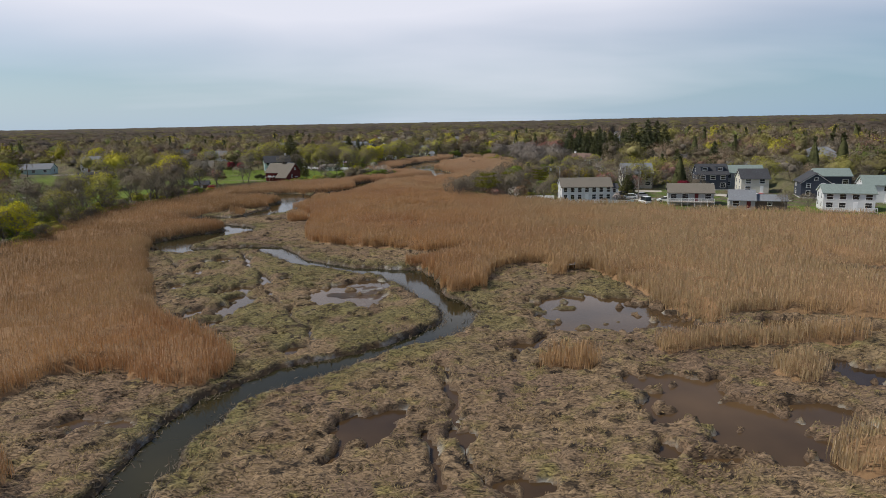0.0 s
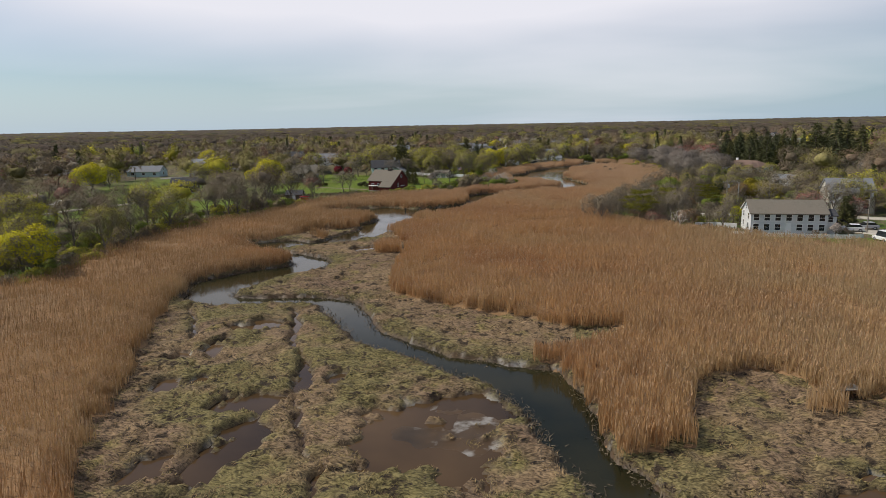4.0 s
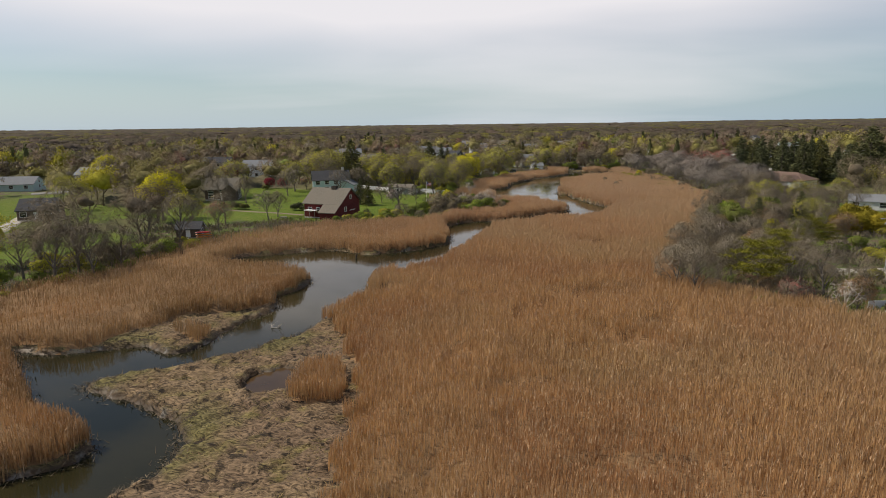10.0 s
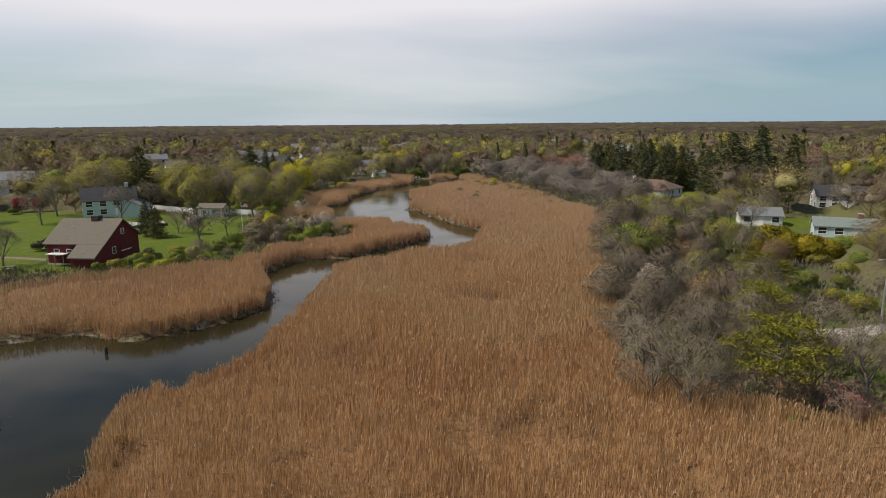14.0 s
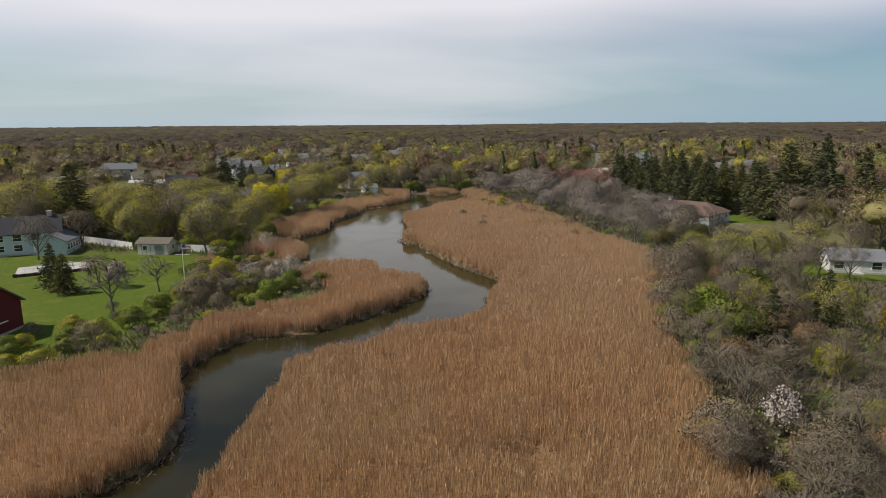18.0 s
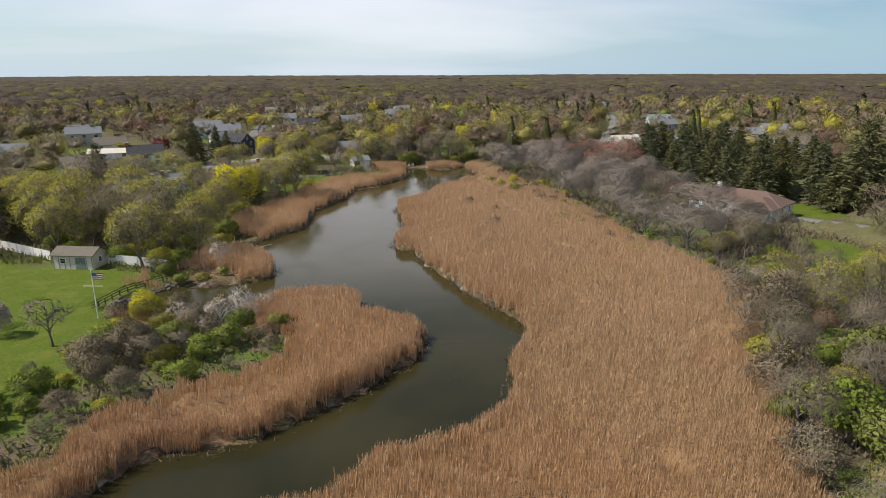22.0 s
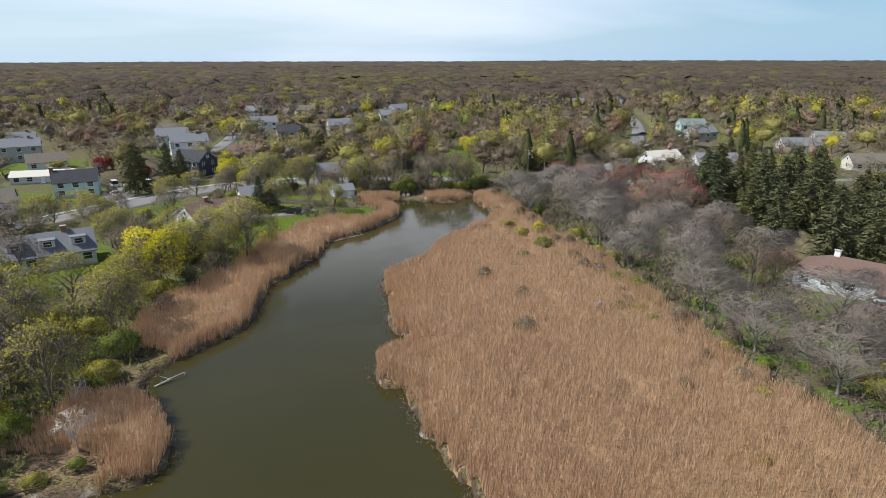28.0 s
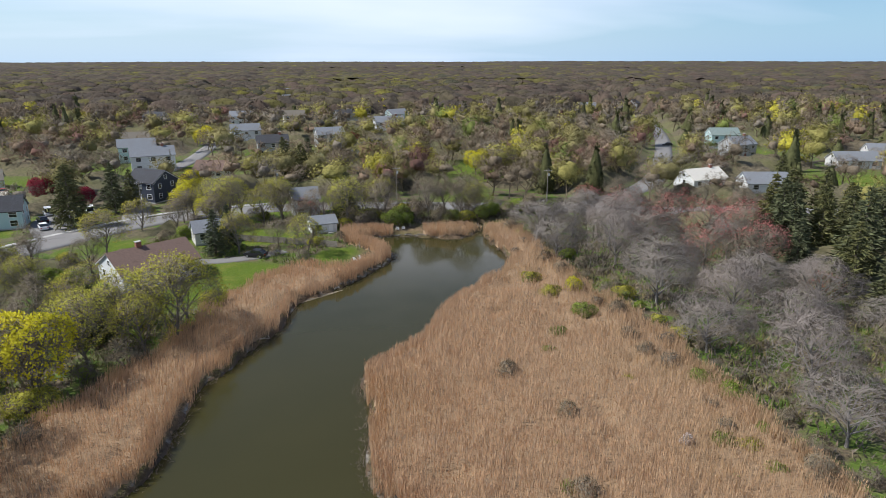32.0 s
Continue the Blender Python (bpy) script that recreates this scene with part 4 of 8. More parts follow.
def reed_bed(name, label, x0, x1, y0, y1, keep, dense):
    """Standing dry reeds: a litter layer below and single plumed stems above it."""
    rng = np.random.default_rng(int(abs(x0 * 7 + y0)))
    xs, ys = np.arange(x0, x1 + 0.1, 1.0), np.arange(y0, y1 + 0.1, 1.0)
    gx, gy = np.meshgrid(xs, ys)
    d = reed_depth(gx, gy)
    d = np.where(keep(gx, gy), d, -1.0)
    tall = (2.3 + 1.5 * (fbm(gx * 0.09, gy * 0.09, 41, 3) - 0.44)) * (0.80 + 0.20 * smooth(d, 0, 2.5))
    gap = smooth(fbm(gx * 0.16, gy * 0.16, 47, 3), 0.57, 0.66)
    tall = tall * (1 - 0.42 * gap)
    for e in LODGED:
        tall = tall * (0.45 + 0.55 * smooth(ellipse(*warp(gx, gy, 2.0), e), 0.6, 1.1))
    z = ground_zs(gx, gy)
    top = np.where(d > 0, z - 0.12 + 0.55 * tall * smooth(d, 0.5, 1.7), z - 0.3)
    idx = np.arange(gx.size).reshape(gx.shape)
    use = (np.maximum.reduce([d[:-1, :-1], d[:-1, 1:], d[1:, 1:], d[1:, :-1]]) > 0)
    q = np.stack([idx[:-1, :-1], idx[:-1, 1:], idx[1:, 1:], idx[1:, :-1]], -1)[use]
    used, inv = np.unique(q, return_inverse=True)
    lv = np.stack([gx, gy, top + 0.25 * (rng.random(gx.shape) - 0.5) * (d > 0)], -1).reshape(-1, 3)[used]
    lf = inv.reshape(-1, 4)
    # stems
    cells = np.argwhere((d > 0.15))
    cx, cy = gx[cells[:, 0], cells[:, 1]], gy[cells[:, 0], cells[:, 1]]
    rate = dense(cx, cy) * np.where(d[cells[:, 0], cells[:, 1]] < 2.0, 2.4, 1.0)
    n = rng.poisson(rate)
    pick = np.repeat(np.arange(len(cells)), n)
    px, py = cx[pick] + rng.random(len(pick)) - 0.5, cy[pick] + rng.random(len(pick)) - 0.5
    ht = tall[cells[pick, 0], cells[pick, 1]] * rng.normal(1.0, 0.10, len(pick)).clip(0.65, 1.3)
    thin = np.clip(1.0 / np.sqrt(rate[pick] / 10.0), 0.8, 2.2)
    pz = ground_zs(px, py)
    turn, lean, way = rng.random(len(pick)) * np.pi, np.abs(rng.normal(0, 0.06, len(pick))), rng.random(len(pick)) * 2 * np.pi
    sway = fbm(px * 0.08, py * 0.08, 53, 3) - 0.44
    lx, ly = 0.03 + 0.22 * sway + lean * np.cos(way), 0.01 + 0.14 * sway + lean * np.sin(way)
    wide = 0.034 * thin * (0.7 + 0.6 * rng.random(len(pick)))
    ox, oy = np.cos(turn) * wide, np.sin(turn) * wide
    cut = 0.25
    plume = rng.random(len(pick)) < 0.35
    base1 = np.stack([px + lx * ht * cut + ox, py + ly * ht * cut + oy, pz + ht * cut], -1)
    base2 = np.stack([px + lx * ht * cut - ox, py + ly * ht * cut - oy, pz + ht * cut * 0.4], -1)
    tip = np.stack([px + lx * ht * 1.15, py + ly * ht * 1.15, pz + ht], -1)
    # plumed stems broaden towards the top, bare ones taper
    nod = rng.uniform(0.80, 0.95, len(pick))
    head = np.stack([px + lx * ht * 1.15 - ox * 0.9, py + ly * ht * 1.15 - oy * 0.9, pz + ht * nod], -1)
    sv = np.stack([base1, np.where(plume[:, None], tip + np.stack([ox, oy, 0 * ox], -1) * 0.45, tip), np.where(plume[:, None], head, base2)], 1).reshape(-1, 3)
    sf = np.arange(len(sv)).reshape(-1, 3) + len(lv)
    lf = np.vstack([lf[:, [0, 1, 2]], lf[:, [0, 2, 3]]])
    # seed heads nod at the top of every sixth stem
    top_of = np.flatnonzero(rng.random(len(pick)) < 0.17)
    t0, k = tip[top_of], len(top_of)
    w = rng.uniform(0.03, 0.06, k) * np.sqrt(thin[top_of]); ln, a = rng.uniform(0.22, 0.40, k), rng.random(k) * 2 * np.pi
    sx, sy, nx, ny = -np.sin(a) * w, np.cos(a) * w, np.cos(a) * ln * 0.35, np.sin(a) * ln * 0.35
    hv = np.stack([t0 + np.stack([nx, ny, 0.10 + 0 * w], -1), t0 + np.stack([sx, sy, -ln * 0.55], -1), t0 + np.stack([-sx, -sy, -ln * 0.75], -1)], 1).reshape(-1, 3)
    hf = np.arange(len(hv)).reshape(-1, 3) + len(lv) + len(sv)
    me = sheet(name, np.vstack([lv, sv, hv]), np.vstack([lf, sf, hf]), REED)
    me.materials.append(THATCH); me.materials.append(PLUME)
    slot = np.zeros(len(lf) + len(sf) + len(hf), np.int32); slot[:len(lf)] = 1; slot[len(lf) + len(sf):] = 2
    me.polygons.foreach_set("material_index", slot)
    tagged(new(name, me), label, "reeds", kind="stuff")
    return len(sf)


def east_of_creek(x, y):
    mid = np.interp(y, [40, 60, 75, 100, 112, 128, 135, 150, 165, 185, 210, 230, 260, 270, 290, 320, 345, 380, 410, 430], [-22, -13, 1.5, -3, -25, -45, -57, -50, -66, -49, -48, -40, -30, -26, 2, -10, -15, -10, 8, 15])
    return x > mid


def density(x, y):
    """Stems in a square metre: thick along the flight line, thin far off to the side."""
    lane = np.interp(y, [40, 100, 200, 300, 450], [0, -12, -15, 0, 10])
    return np.interp(np.abs(x - lane) + 0.12 * np.maximum(0, y - 330), [0, 35, 60, 100, 160], [46.0, 34.0, 14.0, 5.5, 1.8]) * np.interp(y, [0, 60, 100, 120, 300, 400], [2, 6, 10, 11, 11, 7]) / 11.0


reed_bed("reed_bed", "tall dry tan reeds on the western creek bank", -98, 8, 20, 452, lambda x, y: ~east_of_creek(x, y), density)
reed_bed("reed_bed", "wide bed of tall dry tan reeds between creek and woods", -66, 60, 36, 452, lambda x, y: east_of_creek(x, y), density)
reed_bed("reed_bed", "pale dry reeds in front of the shoreline houses", 60, 200, 36, 160, lambda x, y: x > 0, density)


def marsh_grass():
    """Low tufts of matted marsh grass over the sod."""
    rng = np.random.default_rng(77)
    n = 520000
    x, y = rng.uniform(-66, 62, n), 30 + 156 * rng.random(n) ** 1.35
    z = ground_zs(x, y)
    keep = (z > 0.02) & (reed_depth(x, y) < 0.3)
    x, y, z = x[keep], y[keep], z[keep]
    lump = fbm(x * 0.55, y * 0.55, 61, 3)
    keep = rng.random(len(x)) < 0.10 + 0.9 * smooth(lump, 0.38, 0.5)
    x, y, z, lump = x[keep], y[keep], z[keep], lump[keep]
    n = len(x)
    h = rng.uniform(0.03, 0.14, n) + 0.2 * np.clip(lump - 0.42, 0, 0.3)
    turn, way = rng.random(n) * np.pi, fbm(x * 0.28, y * 0.28, 67, 3) * 16 + rng.normal(0, 0.5, n)
    w = rng.uniform(0.03, 0.075, n)
    ox, oy, lx, ly = np.cos(turn) * w, np.sin(turn) * w, np.cos(way) * 0.26, np.sin(way) * 0.26
    v = np.stack([np.stack([x + ox, y + oy, z - 0.03], -1), np.stack([x + lx + ox * 0.3, y + ly + oy * 0.3, z + h], -1), np.stack([x - ox, y - oy, z - 0.03], -1)], 1).reshape(-1, 3)
    tagged(new("marsh_grass", sheet("marsh_grass", v, np.arange(len(v)).reshape(-1, 3), TUSSOCK)), "matted tan and olive salt-marsh grass tufts", "grass", kind="stuff")


marsh_grass()


def bank_litter():
    """Broken stalks and dark clods along the waterline."""
    rng = np.random.default_rng(5)
    line = CREEK[(CREEK[:, 1] > 36) & (CREEK[:, 1] < 445)]
    pick = rng.integers(0, len(line), 34000)
    p = line[pick] + rng.normal(0, 0.55, (len(pick), 2))
    z = np.maximum(ground_zs(p[:, 0], p[:, 1]), WL)
    k = len(p)
    a, tilt, ln = rng.random(k) * 2 * np.pi, rng.uniform(-0.1, 0.9, k), rng.uniform(0.2, 0.7, k)
    d = np.stack([np.cos(a) * np.cos(tilt), np.sin(a) * np.cos(tilt), np.sin(tilt)], -1) * ln[:, None]
    s = np.stack([-np.sin(a), np.cos(a), np.zeros(k)], -1) * rng.uniform(0.02, 0.07, k)[:, None]
    o = np.column_stack([p, z])
    v = np.stack([o - s, o + s, o + d], 1).reshape(-1, 3)
    m = mat("broken stalks", (0.05, 0.038, 0.025), (0.16, 0.125, 0.085), 2.0, 0.9, 0, island=0.5)
    tagged(new("shore_debris", sheet("shore_debris", v, np.arange(len(v)).reshape(-1, 3), m)), "broken grey reed stalks and clods along the muddy banks", "debris", kind="stuff")


bank_litter()

# ---- trees ----
def round_off(me, way):
    """Leaves take the swell of their crown as their normal; a zero vector keeps the face's own."""
    ln = np.linalg.norm(way, axis=1, keepdims=True)
    me.normals_split_custom_set_from_vertices((way / np.maximum(ln, 1e-6)).astype(np.float32))


class Wood:
    """Collects tapered branches and thin twigs as triangles."""

    def __init__(self):
        self.v, self.f, self.heart = [], [], 0.0

    def tube(self, a, b, ra, rb, sides=4):
        d = (b - a).normalized()
        u = d.orthogonal().normalized(); w = d.cross(u)
        o = len(self.v)
        for c, r in ((a, ra), (b, rb)):
            for k in range(sides):
                t = 2 * math.pi * k / sides
                self.v.append(c + u * (r * math.cos(t)) + w * (r * math.sin(t)))
        for k in range(sides):
            j = (k + 1) % sides
            self.f += [(o + k, o + j, o + sides + j), (o + k, o + sides + j, o + sides + k)]

    def sliver(self, a, b, w, rng):
        d = (b - a)
        s = d.cross(Vector((rng.uniform(-1, 1), rng.uniform(-1, 1), rng.uniform(-1, 1))))
        if s.length < 1e-6:
            s = d.orthogonal()
        s = s.normalized() * w
        o = len(self.v)
        self.v += [a - s, a + s, b]
        self.f.append((o, o + 1, o + 2))

    def leaf(self, c, r, rng):
        o = len(self.v)
        n = Vector((rng.gauss(0, 1), rng.gauss(0, 1), rng.gauss(0, 1))).normalized()
        if n.dot(c - Vector((0, 0, self.heart))) < 0:
            n = -n
        u = n.orthogonal().normalized(); w = n.cross(u)
        t0 = rng.uniform(0, 6.28)
        for k in range(3):
            t = t0 + k * 2.1
            q = r * rng.uniform(0.7, 1.2)
            self.v.append(c + u * (q * math.cos(t)) + w * (q * math.sin(t)))
        self.f.append((o, o + 1, o + 2))

    def mesh(self, name, material, more=None, split=None):
        v, f = np.array([tuple(p) for p in self.v]), np.array(self.f)
        if self.heart:
            out = np.cross(v[f[:, 1]] - v[f[:, 0]], v[f[:, 2]] - v[f[:, 0]])
            back = (out * (v[f[:, 0]] - (0, 0, self.heart))).sum(1) < 0
            f[back] = f[back][:, ::-1]
        me = sheet(name, v, f, material)
        if more:
            me.materials.append(more)
            idx = np.zeros(len(self.f), np.int32); idx[split:] = 1
            me.polygons.foreach_set("material_index", idx)
        if self.heart:
            # all corners of a crown lean towards its swell
            way = v - (0, 0, self.heart)
            way = way / (np.linalg.norm(way, axis=1, keepdims=True) + 1e-6)
            own = np.cross(v[f[:, 1]] - v[f[:, 0]], v[f[:, 2]] - v[f[:, 0]])
            own = own / (np.linalg.norm(own, axis=1, keepdims=True) + 1e-9)
            way[f.ravel()] += 0.45 * np.repeat(own, 3, 0)
            round_off(me, way)
        return me


def bend(rng, d, amount, lift=0.0):
    return (d + Vector((rng.gauss(0, amount), rng.gauss(0, amount), rng.gauss(0, amount) + lift))).normalized()


def lobe_set(rng, n=11, flat=0.0):
    """The swellings of a crown: directions over the upper part, how far out each sits and how wide it is."""
    k = np.arange(n)
    el = np.arcsin(np.clip(0.97 - 1.15 * (k + 0.5) / n + rng.normal(0, 0.10, n), -0.25, 1.0)) * (1 - flat)
    az = k * 2.39996 + rng.normal(0, 0.35, n) + rng.uniform(0, 6.28)
    way = np.stack([np.cos(az) * np.cos(el), np.sin(az) * np.cos(el), np.sin(el)], -1)
    off = rng.uniform(0.42, 0.68, n)
    return way, off, rng.uniform(0.76, 1.06, n) - off


def dome_reach(d, lobes):
    """How far the lobed surface lies from the middle of the crown in the directions d."""
    way, off, rad = lobes
    dot = d @ way.T
    disc = rad ** 2 - off ** 2 * (1 - dot ** 2)
    return np.maximum(np.where(disc > 0, off * dot + np.sqrt(np.maximum(disc, 0)), 0.0).max(-1), 0.46)


def broadleaf(name, seed, height, spread, limbs, subs, thirds, twigs, twig_w, twig_mat, leaf_mat=None, leaf_size=0.0, leaves=1, low=0.28, bark=None, stems=1):
    """A deciduous tree at the origin, as a trunk mesh and a crown mesh."""
    trunk, crown, split = grown(seed, height, spread, limbs, subs, thirds, twigs, twig_w, leaf_size if leaf_mat else 0.0, leaves, low, stems)
    return trunk.mesh("trunk", bark or BARK), crown.mesh("crown", twig_mat, leaf_mat, split)


def grown(seed, height, spread, limbs, subs, thirds, twigs, twig_w, leaf_size, leaves, low, stems, slight=False):
    """Limbs that part again and again until the tips fill a lobed dome."""
    rng, nr = random.Random(seed), np.random.default_rng(seed)
    trunk, crown = Wood(), Wood()
    lobes = lobe_set(nr, 9)
    mid = Vector((0, 0, height * (0.44 if stems == 1 else 0.36)))
    size = (spread, spread, height - mid.z)

    def onto(d, share):
        r = float(dome_reach(np.array([tuple(d)]), lobes)[0]) * share
        return mid + Vector((d.x * r * size[0], d.y * r * size[1], d.z * r * size[2]))

    tops = []
    for st in range(stems):
        p = Vector((rng.gauss(0, 0.3), rng.gauss(0, 0.3), -0.3)) if stems > 1 else Vector((0, 0, -0.3))
        d = Vector((rng.gauss(0, 0.05 if stems == 1 else 0.3), rng.gauss(0, 0.05 if stems == 1 else 0.3), 1)).normalized()
        r0, segs, nodes = height * 0.021 / math.sqrt(stems), 5, [p.copy()]
        for i in range(segs):
            q = p + d * (height * 0.66 / segs)
            if not slight or i < 3:
                trunk.tube(p, q, r0 * (1 - 0.16 * i) * (1.35 if i == 0 else 1), r0 * (0.84 - 0.16 * i), 3 if slight else 5)
            nodes.append(q.copy())
            p, d = q, bend(rng, d, 0.10, 0.05)
        tops.append((nodes, r0))
    tips = []
    for k in range(limbs):
        nodes, r0 = tops[k % stems]
        el = math.asin(min(0.98, 0.05 + 0.93 * (k + rng.random()) / limbs))
        az = k * 2.39996 + rng.uniform(-0.3, 0.3)
        d1 = Vector((math.cos(az) * math.cos(el), math.sin(az) * math.cos(el), math.sin(el)))
        f = (low + (0.9 - low) * (k + 0.5) / limbs) * 5
        i = min(4, int(f)); o = nodes[i].lerp(nodes[i + 1], f - i)
        end = onto(d1, 0.70)
        knee = o.lerp(end, 0.5) + Vector((rng.gauss(0, 0.15), rng.gauss(0, 0.15), 0.10 * (end - o).length * (1 if el < 0.9 else 0)))
        rr = max(0.03, r0 * (0.55 - 0.25 * k / limbs))
        pts = [o, o.lerp(knee, 0.55) + Vector((0, 0, -0.06)), knee, end]
        if slight:
            trunk.sliver(o, end, rr * 1.2, rng)
        for a, (p, q) in enumerate(() if slight else zip(pts[:-1], pts[1:])):
            trunk.tube(p, q, rr * (1 - 0.27 * a), rr * (0.73 - 0.27 * a) + 0.012, 3)
        for j in range(subs):
            if j and rng.random() < 0.12:
                continue
            d2 = bend(rng, d1, 0.36, 0.05); e2 = onto(d2, rng.uniform(0.78, 0.92))
            g = rng.uniform(0.35, 1.0); o2 = knee.lerp(end, g * 2 - 1) if g > 0.5 else pts[1].lerp(knee, g * 2)
            m2 = o2.lerp(e2, 0.5) + Vector((rng.gauss(0, 0.12), rng.gauss(0, 0.12), rng.gauss(0.05, 0.1)))
            w2 = max(twig_w * 1.9, rr * 0.24)
            crown.sliver(o2, e2, w2, rng); crown.sliver(o2, m2, w2, rng)
            for q in range(thirds):
                d3 = bend(rng, d2, 0.24, 0.02); e3 = onto(d3, rng.uniform(0.86, 1.0))
                h = rng.uniform(0.3, 1.0); o3 = o2.lerp(m2, h * 2) if h < 0.5 else m2.lerp(e2, h * 2 - 1)
                crown.sliver(o3, e3, twig_w * 1.3, rng)
                for w in range(twigs):
                    e4 = onto(bend(rng, d3, 0.17, 0.0), rng.uniform(0.86, 1.05))
                    crown.sliver(o3.lerp(e3, rng.uniform(0.3, 0.95)), e4, twig_w, rng)
                    tips.append(e4)
    crown.heart = height * 0.42
    split = len(crown.f)
    if leaf_size:
        for t in tips:
            for k in range(leaves):
                crown.leaf(t + Vector((rng.gauss(0, 1), rng.gauss(0, 1), rng.gauss(0, 0.7))) * leaf_size * 1.3, leaf_size * rng.uniform(0.6, 1.2), rng)
    return trunk, crown, split


def conifer(seed, height, radius, whorls, sprays, material, low=0.12, droop=0.25, flat=0.8):
    """An evergreen: a straight trunk and whorls of drooping needle sprays."""
    rng = random.Random(seed)
    trunk, crown = Wood(), Wood()
    trunk.tube(Vector((0, 0, -0.3)), Vector((0, 0, height * 0.5)), height * 0.02, height * 0.012, 6)
    trunk.tube(Vector((0, 0, height * 0.5)), Vector((0, 0, height * 0.97)), height * 0.012, 0.02, 4)
    for i in range(whorls):
        f = low + (0.98 - low) * i / whorls
        r = radius * (1 - f) ** flat * rng.uniform(0.8, 1.15) + 0.15
        n = max(4, int(8 * (1 - 0.5 * f)))
        for k in range(n):
            az = k * 6.283 / n + i * 1.1 + rng.uniform(-0.3, 0.3)
            rk = r * rng.uniform(0.7, 1.1)
            o = Vector((0, 0, height * f))
            e = Vector((math.cos(az) * rk, math.sin(az) * rk, height * f - droop * rk + rng.gauss(0, 0.15)))
            trunk.tube(o, e, 0.035, 0.012, 3)
            for s in range(sprays):
                g = 0.2 + 0.8 * (s + rng.random()) / sprays
                c = o.lerp(e, g) + Vector((rng.gauss(0, 0.12), rng.gauss(0, 0.12), rng.gauss(0, 0.1))) * (0.5 + rk * 0.4)
                d = Vector((math.cos(az) + rng.gauss(0, 0.7), math.sin(az) + rng.gauss(0, 0.7), rng.gauss(-0.1, 0.35))).normalized()
                crown.sliver(c - d * 0.2, c + d * (0.35 + 0.28 * rk * rng.random()), 0.07 + 0.028 * rk, rng)
    for k in range(8):
        crown.sliver(Vector((0, 0, height * (0.86 + 0.012 * k))), Vector((rng.gauss(0, 0.25), rng.gauss(0, 0.25), height * (0.95 + 0.01 * k))), 0.1, rng)
    return trunk.mesh("trunk", BARK), crown.mesh("crown", material)


def pine(seed, height, spread, material):
    """A broad old pine with layered pads of needles."""
    rng = random.Random(seed)
    trunk, crown = Wood(), Wood()
    p = Vector((0, 0, -0.3))
    for i in range(6):
        q = p + Vector((rng.gauss(0, 0.12), rng.gauss(0, 0.12), height * 0.95 / 6))
        trunk.tube(p, q, height * 0.02 * (1 - i * 0.15), height * 0.02 * (0.85 - i * 0.15), 5)
        if i >= 2:
            for k in range(7):
                az = k * 0.9 + i * 0.7 + rng.uniform(-0.25, 0.25)
                r = spread * (0.75, 1.05, 0.95, 0.55)[i - 2] * rng.uniform(0.55, 1.1)
                e = q + Vector((math.cos(az) * r, math.sin(az) * r, rng.uniform(0.0, 0.7)))
                trunk.tube(q, e, 0.07, 0.02, 3)
                for s in range(150):      # needles stand in flat pads towards the ends of the boughs
                    g = 1.0 - abs(rng.gauss(0, 0.28))
                    c = q.lerp(e, g) + Vector((rng.gauss(0, 0.46), rng.gauss(0, 0.46), rng.gauss(0.12, 0.13)))
                    d = Vector((rng.gauss(0, 1), rng.gauss(0, 1), rng.gauss(0.6, 0.4))).normalized()
                    crown.sliver(c, c + d * rng.uniform(0.2, 0.42), 0.06, rng)
        p = q
    return trunk.mesh("trunk", BARK), crown.mesh("crown", material)


def kind_of(label, category, name, pairs, group):
    """Prototype trees of one kind; each stands once, and its repeats are copies."""
    return dict(label=label, category=category, name=name, pairs=pairs, group=group, made=[None] * len(pairs))


def plant(kind, x, y, size=1.0, turn=None, rng=random, squash=1.0):
    i = rng.randrange(len(kind["pairs"]))
    turn = rng.uniform(0, 360) if turn is None else turn
    m = pose(x, y, ground_z(x, y) - 0.02, 0, 0, turn)
    if kind["made"][i] is None:
        ob = new(kind["name"])
        tagged(ob, kind["label"], kind["category"], kind["group"])
        for me in kind["pairs"][i]:
            c = new(me.name.split(".")[0], me); c.parent = ob
        kind["made"][i] = ob
        ob.matrix_basis = m
    else:
        ob = copy_thing(kind["made"][i], m)
    ob.scale = (size * squash, size * squash, size)
    return ob


def near_bare(seed, h, sp, tw, lm=None, ls=0.0, lv=1, low=0.2, limbs=12, stems=1, bark=None):
    if stems > 1:
        return broadleaf("t", seed, h, sp, 9, 5, 5, 4, 0.018, tw, lm, ls, lv, 0.1, bark, stems)
    return broadleaf("t", seed, h, sp, limbs, 5, 6, 4 if lm or limbs < 18 else 5, 0.016, tw, lm, ls, lv, low, bark)


BARE = kind_of("bare grey-brown deciduous tree in early spring", "tree", "bare_tree", [near_bare(1, 10.5, 5.2, TWIG), near_bare(3, 12, 5.6, TWIG, TAN_BUD, 0.085, 1), near_bare(5, 9.5, 5.0, TWIG, TAN_BUD, 0.08, 1)], "bare trees in the woods")
GREYBARE = kind_of("bare pale grey tree with a wide domed crown", "tree", "bare_tree", [near_bare(2, 9.5, 7.0, TWIG_GREY, limbs=22, bark=GREY_BARK), near_bare(4, 10, 7.4, TWIG_GREY, limbs=22, bark=GREY_BARK), near_bare(6, 10.5, 6.6, TWIG_ROSE, limbs=20, bark=GREY_BARK)], "grey bare trees east of the pond")
